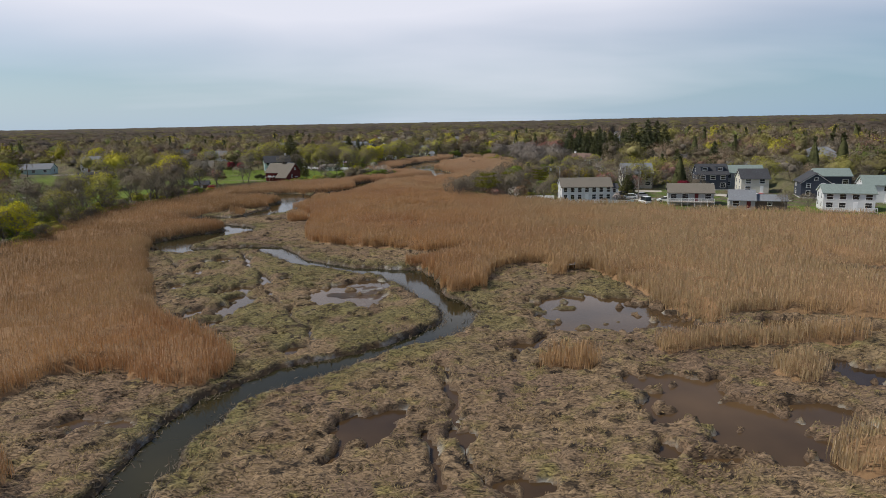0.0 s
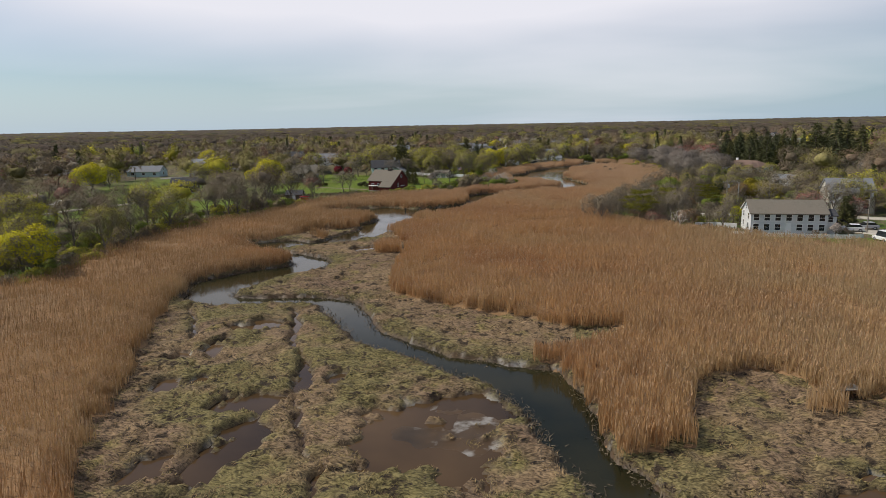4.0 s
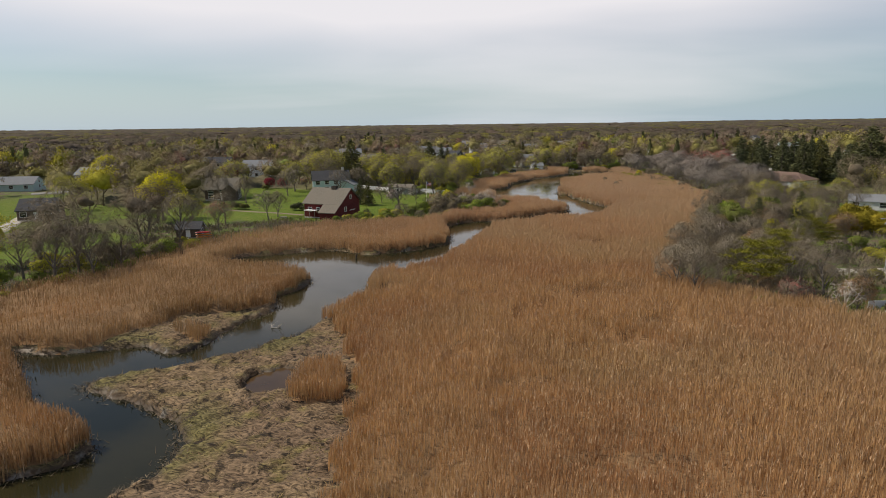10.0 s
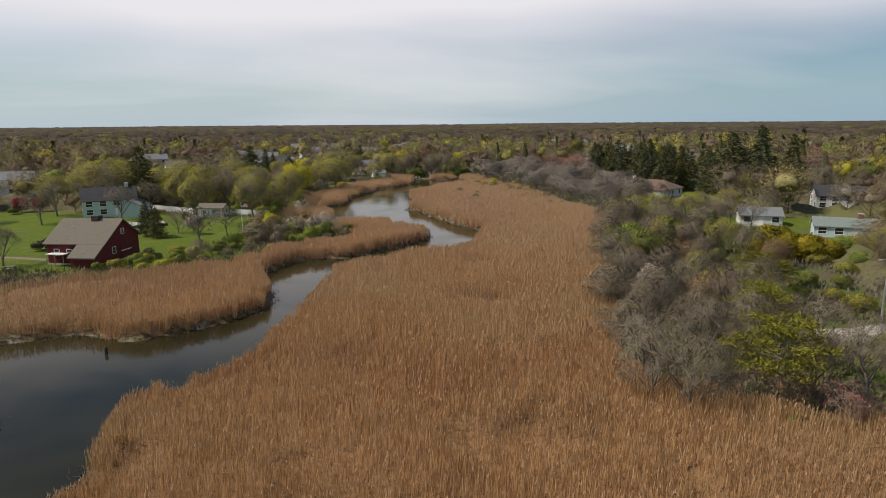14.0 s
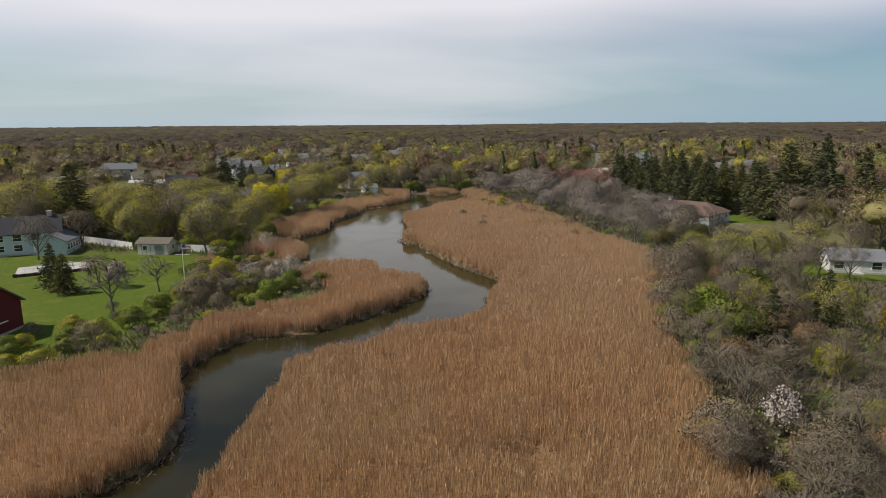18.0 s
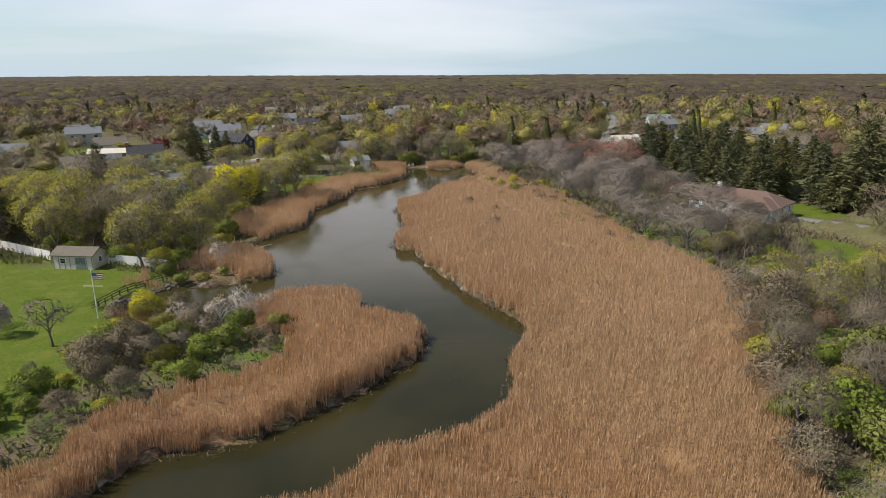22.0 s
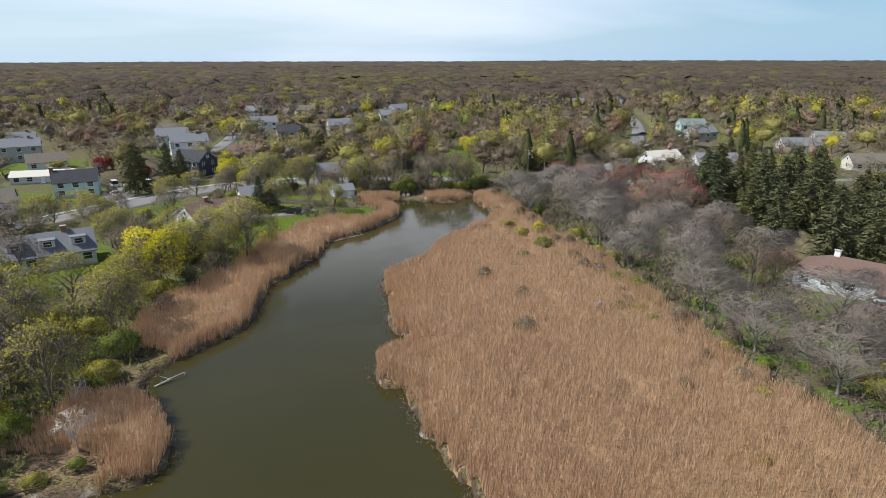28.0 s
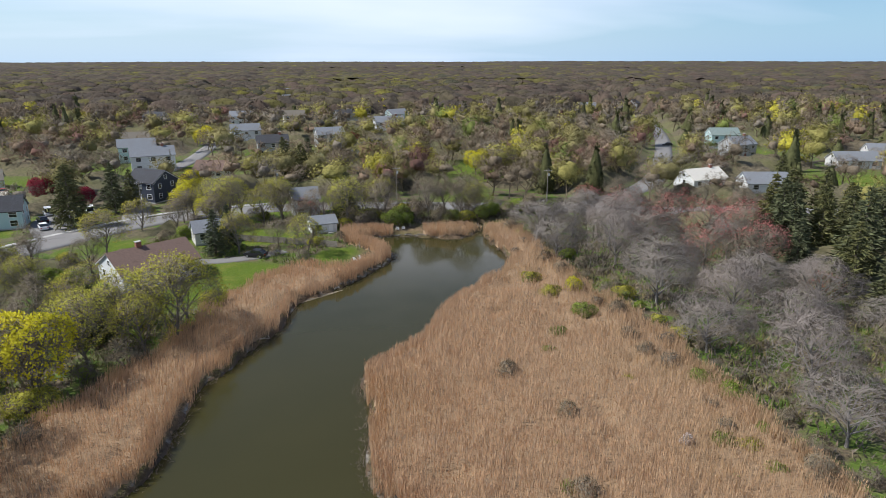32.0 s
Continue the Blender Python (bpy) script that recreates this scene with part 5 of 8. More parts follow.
THICKET = kind_of("leafless grey-brown thicket shrub with many stems", "shrub", "bare_shrub", [near_bare(11, 4.2, 2.9, TWIG, TAN_BUD, 0.09, 2, 0.1, 12, 4), near_bare(12, 3.6, 2.7, TWIG, None, 0, 1, 0.1, 12, 4)], "thicket shrubs")
GREEN_SHRUB = kind_of("shrub just coming into fresh green leaf", "shrub", "leafing_shrub", [near_bare(13, 3.4, 2.6, TWIG, FRESH_LEAF, 0.12, 4, 0.1, 12, 4), near_bare(14, 2.8, 2.4, TWIG, GREEN_BUD, 0.11, 3, 0.1, 12, 4)], "budding shrubs")
YELLOW = kind_of("tree with bright yellow-green spring leaves", "tree", "leafing_tree", [near_bare(21, 9.5, 4.6, TWIG, YELLOW_LEAF, 0.14, 3), near_bare(22, 8, 4.2, TWIG, YELLOW_LEAF, 0.14, 3)], "yellow-green trees")
OLIVE = kind_of("tree hazed with small olive-green leaves", "tree", "leafing_tree", [near_bare(23, 11, 5.4, TWIG, GREEN_BUD, 0.13, 2), near_bare(24, 10, 5.2, TWIG, GREEN_BUD, 0.12, 2)], "olive-green trees")
REDBUD = kind_of("maple covered with dark red buds", "tree", "red_maple", [near_bare(25, 9, 4.6, TWIG, RED_BUD, 0.10, 1), near_bare(26, 8, 4.4, TWIG, RED_BUD, 0.10, 1)], "red maples")
FLOWER = kind_of("small tree with pale pinkish blossom", "tree", "blossom_tree", [near_bare(27, 5.0, 2.4, TWIG_GREY, BLOSSOM, 0.14, 1)], "blossoming trees")
SPRUCE = kind_of("tall dark green conifer", "tree", "conifer", [conifer(31, 14, 4.4, 26, 17, NEEDLE), conifer(32, 12, 4.0, 24, 17, NEEDLE), conifer(33, 14, 4.8, 26, 18, NEEDLE, flat=0.6)], "conifers")
PINE = kind_of("broad pine with yellow-green layered needles", "tree", "pine", [pine(35, 7.2, 3.9, GOLD_NEEDLE)], "pines")
DEAD = kind_of("leafless dead tree with pale bleached branches", "tree", "dead_tree", [broadleaf("t", 41, 6.5, 3.0, 9, 4, 3, 2, 0.022, PALE_BARK, low=0.2, bark=PALE_BARK)], "dead trees")
FRONTS = []     # x, y, half width of houses whose yards lie open towards the water
CHERRY = kind_of("small garden tree with deep crimson leaves", "tree", "cherry_tree", [near_bare(28, 6.0, 3.2, TWIG, CRIMSON, 0.17, 3)], "crimson trees")
GNARLED = kind_of("gnarled old bare tree with dark limbs on the lawn", "tree", "bare_tree", [broadleaf("t", 43, 8.0, 4.6, 10, 5, 3, 1, 0.035, BARK, low=0.35)], "old lawn trees")
BAMBOO = kind_of("dense stand of golden yellow-green bamboo", "bamboo", "bamboo_clump", [near_bare(17, 5.4, 2.9, GOLD_LEAF, GOLD_LEAF, 0.17, 6, 0.1, 12, 4), near_bare(18, 4.8, 2.8, GOLD_LEAF, GOLD_LEAF, 0.17, 6, 0.1, 12, 4)], "bamboo clumps")
TANLEAF = kind_of("shrubby tree with rusty tan spring buds", "tree", "budding_tree", [near_bare(19, 6.5, 3.6, TWIG, RUST_BUD, 0.10, 2)], "budding trees")
HEDGE = kind_of("dense dark evergreen garden bush", "bush", "evergreen_bush", [near_bare(15, 2.3, 2.2, TWIG, NEEDLE, 0.15, 4, 0.1, 12, 4)], "evergreen bushes")
BUILT = [(-31, 401, 7.5), (-37, 405, 5), (-57, 377, 8), (-52, 370, 6), (-61, 382, 8), (50, 242, 6.5), (33, 215, 4), (40, 214, 5)]      # x, y, radius kept free of trees: houses, roads, yards


def free(x, y):
    return all((x - a) ** 2 + (y - b) ** 2 > r * r for a, b, r in BUILT)


def yards(x, y, reach=34.0):
    """1 in the open yards and streets that lie before the houses, towards the pond."""
    out = np.zeros(np.shape(x))
    for hx, hy, hw in FRONTS:
        d = math.hypot(hx + 5, hy - 290)
        ux, uy = (-5 - hx) / d, (290 - hy) / d
        along, across = (x - hx) * ux + (y - hy) * uy, np.abs((x - hx) * uy - (y - hy) * ux)
        out = np.maximum(out, np.where((along > 0) & (along < reach) & (across < hw), 1.0, 0.0))
    return out


def lawn_at(x, y):
    return any(ellipse(np.array(x), np.array(y), e) < 0.95 for e in LAWNS)


def grove(outline, gap, kinds, seed, lawn_ok=False, sizes=(0.8, 1.15)):
    """Fills an outline with trees at about the given spacing; kinds: (kind, share)."""
    rng = random.Random(seed)
    poly = np.array(outline, float)
    placed = []
    x0, y0 = poly.min(0); x1, y1 = poly.max(0)
    tries = int((x1 - x0) * (y1 - y0) / (gap * gap) * 3.5)
    pts = np.array([(rng.uniform(x0, x1), rng.uniform(y0, y1)) for k in range(tries)])
    ins = distance(poly, pts[:, 0], pts[:, 1]) < 0
    for (x, y), ok in zip(pts, ins):
        if not ok or not free(x, y) or (not lawn_ok and lawn_at(x, y)):
            continue
        if any((x - a) ** 2 + (y - b) ** 2 < gap * gap for a, b in placed[-400:]):
            continue
        if y > 400 and x < -14 and yards(np.array(x), np.array(y), 24.0) > 0.5 and rng.random() < 0.75:
            continue
        placed.append((x, y))
        pick, total = rng.random() * sum(s for k, s in kinds), 0
        for kind, share in kinds:
            total += share
            if pick <= total:
                plant(kind, x, y, rng.uniform(*sizes), rng=rng)
                break
    return len(placed)


# ---- houses ----
def part(name, bm, material, parent, label=""):
    """Links a bmesh as one mesh object under a thing or a part."""
    me = bpy.data.meshes.new(name)
    bm.normal_update(); bm.to_mesh(me); bm.free()
    me.materials.append(material)
    ob = new(name, me)
    ob.parent = parent
    if label:
        tagged(ob, label)
    return ob


def box(x0, x1, y0, y1, z0, z1, bm=None, bevel=0.0):
    bm = bm or bmesh.new()
    r = bmesh.ops.create_cube(bm, size=1.0, matrix=Matrix.Translation(((x0 + x1) / 2, (y0 + y1) / 2, (z0 + z1) / 2)) @ Matrix.Diagonal((x1 - x0, y1 - y0, z1 - z0, 1)))
    if bevel:
        bmesh.ops.bevel(bm, geom=[e for e in bm.edges if all(v in r["verts"] for v in e.verts)], offset=bevel, segments=2, affect="EDGES")
    return bm


def prism(profile, x0, x1, bm=None):
    """A profile in (y, z) drawn out along x."""
    bm = bm or bmesh.new()
    a = [bm.verts.new((x0, y, z)) for y, z in profile]
    b = [bm.verts.new((x1, y, z)) for y, z in profile]
    bm.faces.new(a[::-1]); bm.faces.new(b)
    for i in range(len(a)):
        j = (i + 1) % len(a)
        bm.faces.new((a[i], a[j], b[j], b[i]))
    bmesh.ops.recalc_face_normals(bm, faces=bm.faces)
    return bm


def window(parent, x, y, z, w, h, side, mullion=True, name="window", frame_mat=None):
    """A window on a wall face: a proud frame with bars, glass set back in it. side: s, n, e or w."""
    turn = {"s": 0, "n": 180, "e": 90, "w": -90}[side]
    bm = bmesh.new()
    f = 0.09
    for a, b, c, d in ((-w / 2 - f, w / 2 + f, h / 2, h / 2 + f), (-w / 2 - f, w / 2 + f, -h / 2 - f, -h / 2), (-w / 2 - f, -w / 2, -h / 2, h / 2), (w / 2, w / 2 + f, -h / 2, h / 2)):
        box(a, b, -0.07, 0.0, c, d, bm)
    if mullion:
        box(-w / 2, w / 2, -0.055, 0.0, -0.03, 0.03, bm)
        if w > 1.5:
            box(-0.03, 0.03, -0.055, 0.0, -h / 2, -0.03, bm); box(-0.03, 0.03, -0.055, 0.0, 0.03, h / 2, bm)
    ob = part(name, bm, frame_mat or TRIM, parent)
    ob.matrix_basis = pose(x, y, z, 0, 0, turn)
    part("pane", box(-w / 2, w / 2, -0.03, -0.004, -h / 2, h / 2), GLASS, ob, "dark window glass")
    return ob


def gable_roof(w, d, eave, ridge, over, material, parent, thick=0.16, x_over=None):
    xo = over if x_over is None else x_over
    s = (ridge - eave) / (d / 2)
    y, z = d / 2 + over, eave - s * over
    return part("roof", prism([(-y, z), (0, ridge), (y, z), (y, z + thick), (0, ridge + thick * 1.15), (-y, z + thick)], -w / 2 - xo, w / 2 + xo), material, parent)

AQUA_PALE = mat("very pale blue siding", (0.50, 0.58, 0.59), (0.58, 0.65, 0.66), 1.5, 0.6, 0.1, stretch=(1, 1, 9))


def hip_roof(w, d, eave, ridge, over, material, parent, thick=0.16):
    """A roof that slopes to all four sides."""
    bm = bmesh.new()
    a, b, r = w / 2 + over, d / 2 + over, max(0.2, w / 2 - d / 2)
    rows = []
    for dz in (0.0, thick):
        e = eave - 0.12 + dz
        rows.append([bm.verts.new(p) for p in ((-a, -b, e), (a, -b, e), (a, b, e), (-a, b, e), (-r, 0, ridge + dz), (r, 0, ridge + dz))])
    for k, v in enumerate(rows):
        for f in ((0, 1, 5, 4), (1, 2, 5), (2, 3, 4, 5), (3, 0, 4)):
            bm.faces.new([v[i] for i in (f if k else f[::-1])])
    for i in range(4):
        j = (i + 1) % 4
        bm.faces.new((rows[0][i], rows[0][j], rows[1][j], rows[1][i]))
    return part("roof", bm, material, parent)


def house(label, x, y, turn, w, d, eave, ridge, wall, roof, storeys=1, per=3, chimney=None, door=True, deck=False, dormers=0, name="house", base=0.3, group="houses round the marsh", sides=2, room=2.5, hip=False):
    """A gabled house, its ridge along local x, its front to local -y."""
    BUILT.append((x, y, max(w, d) / 2 + room))
    if y > 330:
        FRONTS.append((x, y, max(w, d) / 2 + 1))
    z = min(ground_z(x + a, y + b) for a in (-w / 3, w / 3) for b in (-d / 3, d / 3))
    ob = new(name)
    ob.matrix_basis = pose(x, y, z + 0.05, 0, 0, turn)
    tagged(ob, label, "house", group)
    part("foundation", box(-w / 2 - 0.04, w / 2 + 0.04, -d / 2 - 0.04, d / 2 + 0.04, -0.8, base), CONCRETE, ob)
    part("wall", box(-w / 2, w / 2, -d / 2, d / 2, base, eave - 0.02) if hip else prism([(-d / 2, base), (d / 2, base), (d / 2, eave), (0, ridge - 0.02), (-d / 2, eave)], -w / 2, w / 2), wall, ob)
    hip_roof(w, d, eave, ridge, 0.5, roof, ob) if hip else gable_roof(w, d, eave, ridge, 0.35, roof, ob)
    sh = (eave - base) / storeys
    for s in range(storeys):
        zc = base + sh * (s + 0.58)
        for k in range(per):
            xk = -w / 2 + w * (k + 0.5) / per
            if door and s == 0 and k == per // 2:
                continue
            window(ob, xk, -d / 2, zc, min(1.5, w / per * 0.5), 1.25, "s")
            window(ob, -xk, d / 2, zc, min(1.2, w / per * 0.45), 1.2, "n") if k % 2 == 0 else None
        for k in range(sides):
            yk = -d / 2 + d * (k + 0.5) / sides
            window(ob, -w / 2, yk, zc, 0.95, 1.2, "w"); window(ob, w / 2, yk, zc, 0.95, 1.2, "e")
    if ridge - eave > 1.9 and not hip:
        window(ob, -w / 2, 0, eave + (ridge - eave) * 0.38, 0.8, 0.9, "w"); window(ob, w / 2, 0, eave + (ridge - eave) * 0.38, 0.8, 0.9, "e")
    for side in () if hip else (-1, 1):
        bm = prism([(-d / 2 - 0.35, eave - 0.3), (0, ridge + 0.0), (d / 2 + 0.35, eave - 0.3), (d / 2 + 0.35, eave - 0.5), (0, ridge - 0.24), (-d / 2 - 0.35, eave - 0.5)], 0.0, 0.05)
        part("rake_board", bm, TRIM, ob).matrix_basis = pose(side * (w / 2 + 0.29) - 0.025, 0, 0.12)
    if door:
        xk = -w / 2 + w * (per // 2 + 0.5) / per
        dr = part("door", box(xk - 0.48, xk + 0.48, -d / 2 - 0.06, -d / 2 + 0.02, base, base + 2.05), REDWOOD if wall is GREY else TRIM, ob)
        part("door_step", box(xk - 0.8, xk + 0.8, -d / 2 - 1.1, -d / 2 - 0.05, -0.5, base - 0.02), CONCRETE, ob)
    if chimney:
        cx, cm = chimney
        part("chimney", box(cx - 0.45, cx + 0.45, -0.35, 0.35, eave, ridge + 1.0, bevel=0.03), cm, ob)
        part("chimney_cap", box(cx - 0.52, cx + 0.52, -0.42, 0.42, ridge + 1.0, ridge + 1.1), CONCRETE, ob)
    if deck:
        dk = part("deck", box(-w / 2, w / 2, -d / 2 - 2.6, -d / 2 - 0.02, base - 0.2, base - 0.05), TIMBER, ob)
        n = max(4, int(w / 1.6))
        for k in range(n + 1):
            xk = -w / 2 + 0.06 + (w - 0.12) * k / n
            part("deck_post", box(xk - 0.06, xk + 0.06, -d / 2 - 2.58, -d / 2 - 2.46, -1.0, base + 0.95), TRIM, ob)
        part("handrail", box(-w / 2, w / 2, -d / 2 - 2.57, -d / 2 - 2.47, base + 0.86, base + 0.94), TRIM, ob)
        first = part("baluster", box(0, 0.05, -d / 2 - 2.54, -d / 2 - 2.50, base - 0.05, base + 0.86), TRIM, ob)
        first.matrix_basis = pose(-w / 2, 0, 0)
        for k in range(1, int(w / 0.28)):
            more = new("baluster", first.data); more.parent = ob
            more.matrix_basis = pose(-w / 2 + k * 0.28, 0, 0)
    sl = (ridge - eave) / (d / 2)
    for k in range(dormers):
        xk = -w / 2 + w * (k + 0.5) / dormers
        y0, zb = -d / 2 * 0.72, eave + sl * d / 2 * 0.28
        dw, dh = min(2.4, w / dormers * 0.6), 1.5
        dm = part("dormer", box(xk - dw / 2, xk + dw / 2, y0, -0.2, zb - 0.1, zb + dh), wall, ob)
        part("dormer_roof", box(xk - dw / 2 - 0.2, xk + dw / 2 + 0.2, y0 - 0.25, 0.1, zb + dh, zb + dh + 0.14), roof, ob)
        window(ob, xk, y0, zb + 0.8, dw * 0.55, 0.9, "s")
    return ob


def wing(parent, x, y, turn, w, d, eave, ridge, wall, roof, windows=(), hip=False):
    """A lower wing joined to a house."""
    a = part("wing", box(-w / 2, w / 2, -d / 2, d / 2, -0.6, eave - 0.02) if hip else prism([(-d / 2, -0.6), (d / 2, -0.6), (d / 2, eave), (0, ridge - 0.02), (-d / 2, eave)], -w / 2, w / 2), wall, parent)
    a.matrix_basis = pose(x, y, 0, 0, 0, turn)
    hip_roof(w, d, eave, ridge, 0.4, roof, a, 0.14) if hip else gable_roof(w, d, eave, ridge, 0.3, roof, a, 0.14)
    for wx, wz, ww, wh in windows:
        window(a, wx, -d / 2, wz, ww, wh, "s")
    return a


# houses on the eastern shore
h = house("long white two-storey house with a tan-grey roof", 42.5, 189.2, -3, 14.4, 9.0, 4.3, 6.5, WHITE, TAN_ROOF, 2, 7, room=4)
wing(h, 8.1, -0.8, 0, 2.2, 5.0, 3.8, 4.8, WHITE, DARK_ROOF, [(0, 3.0, 0.9, 1.0)])
h = house("pale grey house with solar panels and a wide porch", 67.5, 222, -6, 10, 9, 5.2, 8.2, CREAM, GREY_ROOF, 2, 3, dormers=1)
for k in range(8):
    part("solar_panel", box(-4.4 + (k % 4) * 2.25, -2.3 + (k % 4) * 2.25, -0.5, 0.5, 0, 0.06), GLASS, h, "dark solar panel").matrix_basis = pose(0, -3.4 + 1.25 * (k // 4), 6.02 + 0.83 * (k // 4), 33.7, 0, 0)
wing(h, -2.5, -5.6, 90, 3.0, 4.0, 2.8, 4.2, CREAM, GREY_ROOF)
house("grey raised one-storey house with a white railed deck", 69, 176.5, -17, 11.6, 8.4, 3.4, 5.4, GREY, TAN_ROOF, 1, 4, deck=True, base=1.2)
house("tall dark slate-blue house with white-trimmed dormers", 89.5, 212.5, -10, 9.4, 8.6, 5.2, 8.2, NAVY, DARK_ROOF, 2, 3, dormers=2)
house("tall cream house with a charcoal roof", 98, 201, -12, 8.0, 8, 4.6, 7.2, CREAM, DARK_ROOF, 2, 2)
house("grey house with a long grey-green roof", 101, 216, -12, 13, 8, 5.2, 7.4, GREY, GREEN_ROOF, 2, 3)
h = house("low grey boathouse with a rounded roof", 78.5, 166, -20, 6, 7, 2.4, 4.6, GREY, GREY_ROOF, 1, 2)
wing(h, 6.5, 0.5, 0, 8, 5, 2.2, 3.4, BROWNWOOD, GREY_ROOF, [(0, 1.4, 1.0, 0.8)])
house("dark slate-blue gabled cottage with white trim", 109, 187, 72, 9, 7.5, 4.6, 7.2, NAVY, DARK_ROOF, 2, 2)
house("white two-storey shore house with a green-grey roof", 102, 160, -20, 11.2, 8, 4.5, 6.2, WHITE, GREEN_ROOF, 2, 4, deck=True)
house("white shore house with a blue-grey roof", 121, 174, -20, 11, 8, 4.8, 7, WHITE, GREEN_ROOF, 2, 3)
house("dark slate house with a pale teal roof", 125, 205, -15, 10, 8, 4.6, 6.6, NAVY, GREEN_ROOF, 1, 3)
house("cream two-storey house above the shore", 142, 178, -20, 10, 9, 5.4, 7.8, CREAM, GREY_ROOF, 2, 3)
house("white hip-roofed house on the rise", 186, 284, -20, 15, 9, 4.4, 7.2, WHITE, TAN_ROOF, 1, 5, hip=True)
house("large grey house with a broad hipped roof", 172, 292, -20, 18, 12, 4.6, 9.0, GREY, GREY_ROOF, 1, 5, hip=True)
house("red cottage with a grey roof", 80, 246, -8, 9, 7, 4.2, 6.2, REDWOOD, GREY_ROOF, 1, 3)
house("long white single-storey house", 100, 243, -8, 15, 7, 3.0, 4.6, WHITE, GREY_ROOF, 1, 4)
# red barn
BUILT.append((-68, 275, 9))
barn = new("barn")
barn.matrix_basis = pose(-67.9, 275.6, ground_z(-68, 275) + 0.05, 0, 0, -15)
tagged(barn, "dark red wooden barn with a tan shingle roof", "barn")
part("foundation", box(-5.5, 5.5, -5.3, 5.3, -0.9, 0.25), CONCRETE, barn)
part("wall", prism([(-5.2, 0.25), (5.2, 0.25), (5.2, 3.9), (0.3, 7.3), (-5.2, 3.9)], -5.4, 5.4), REDWOOD, barn)
part("roof", prism([(-5.65, 3.62), (0.3, 7.32), (5.6, 3.65), (5.6, 3.83), (0.3, 7.52), (-5.65, 3.80)], -5.9, 5.9), TAN_ROOF, barn)
lean = part("lean_to", prism([(-8.2, 0.0), (-5.21, 0.0), (-5.21, 3.7), (-8.2, 1.95)], 1.0, 5.4), REDWOOD, barn)
part("roof", prism([(-8.6, 1.75), (-5.4, 3.72), (-5.4, 3.92), (-8.6, 1.95)], 0.7, 5.8), TAN_ROOF, lean)
part("cupola", box(0.2, 1.6, -0.5, 0.9, 7.0, 8.0, bevel=0.04), DARK, barn, "dark louvred roof vent")
for wx in (-3.6, -1.2):
    window(barn, wx, -5.2, 2.2, 0.9, 1.1, "s")
window(barn, 5.4, 0.4, 5.2, 0.8, 0.9, "e"); window(barn, 5.4, -2.5, 2.2, 0.9, 1.1, "e")
bd = part("barn_door", box(5.41, 5.49, -0.6, 2.6, 0.3, 3.1), REDWOOD, barn)
for k in range(2):
    part("door_brace", box(5.495, 5.53, -0.5 + 1.6 * k, 0.95 + 1.6 * k, 1.6, 1.78), TRIM, bd)
part("white_awning", box(-4.6, -1.2, -6.9, -5.25, 2.05, 2.17), TRIM, barn, "small white awning over stored timber")
for k in range(3):
    part("awning_post", box(-4.5 + 1.55 * k, -4.4 + 1.55 * k, -6.85, -6.75, -0.5, 2.04), TIMBER, barn)
# village north and west
h = house("brown-shingled house with a steep tan roof", -117, 315, 16, 10.5, 8, 3.6, 6.8, BROWNWOOD, TAN_ROOF, 2, 3)
wing(h, 2.8, -4.4, 90, 4.5, 4.5, 3.2, 5.2, BROWNWOOD, TAN_ROOF)
h = house("pale aqua house with a dark roof and tall chimney", -86, 337, 20, 13, 8, 4.6, 7.6, AQUA, DARK_ROOF, 2, 4, chimney=(4.5, CONCRETE))
wing(h, 5.8, -4.0, 70, 7.5, 6, 2.9, 4.4, AQUA, GREY_ROOF, [(-2.6, 1.6, 1.0, 1.1), (-1.2, 1.6, 1.0, 1.1), (0.2, 1.6, 1.0, 1.1), (1.6, 1.6, 1.0, 1.1), (2.9, 1.6, 0.9, 1.1)])
h = house("grey-roofed cape cottage with white dormers", -62, 390, 25, 15, 8, 2.9, 6.1, WHITE, GREY_ROOF, 1, 5, chimney=(3.0, BRICK), dormers=3)
wing(h, -9.0, -0.5, 0, 5, 6.5, 2.6, 4.4, WHITE, GREY_ROOF, [(0, 1.4, 1.2, 1.0)])
h = house("white ranch house with a red-brown shingle roof", -37, 415.6, 39, 13.5, 10.5, 3.3, 6.0, WHITE, RED_ROOF, 1, 3, chimney=(-1.5, BRICK))
house("small grey house half hidden by conifers", -31, 439, 20, 7, 6, 2.8, 4.6, CREAM, GREY_ROOF, 1, 2)
h = house("white two-storey cottage near the pond head", -12, 460, 12, 6.2, 6.0, 4.6, 6.9, WHITE, GREY_ROOF, 2, 2)
house("grey-roofed garage beside the white cottage", -7.5, 444, 15, 5.6, 5, 2.2, 3.5, WHITE, GREY_ROOF, 1, 2, name="garage")
h = house("dark navy house with white trim and porch", -55, 486, -30, 10, 9, 5.6, 8.4, NAVY, DARK_ROOF, 2, 3)
h = house("aqua-blue house with a charcoal roof and red chimney", -82, 459, 14, 11, 7.5, 4.4, 7.2, AQUA, DARK_ROOF, 2, 3, chimney=(-5.9, BRICK))
house("white house with a tan roof beside the road", -95, 437, 18, 12, 8, 3.4, 6.2, WHITE, TAN_ROOF, 1, 4)
house("long white garden shelter", -100, 482, 8, 18, 6, 2.2, 3.6, WHITE, CREAM, 1, 5, name="greenhouse")
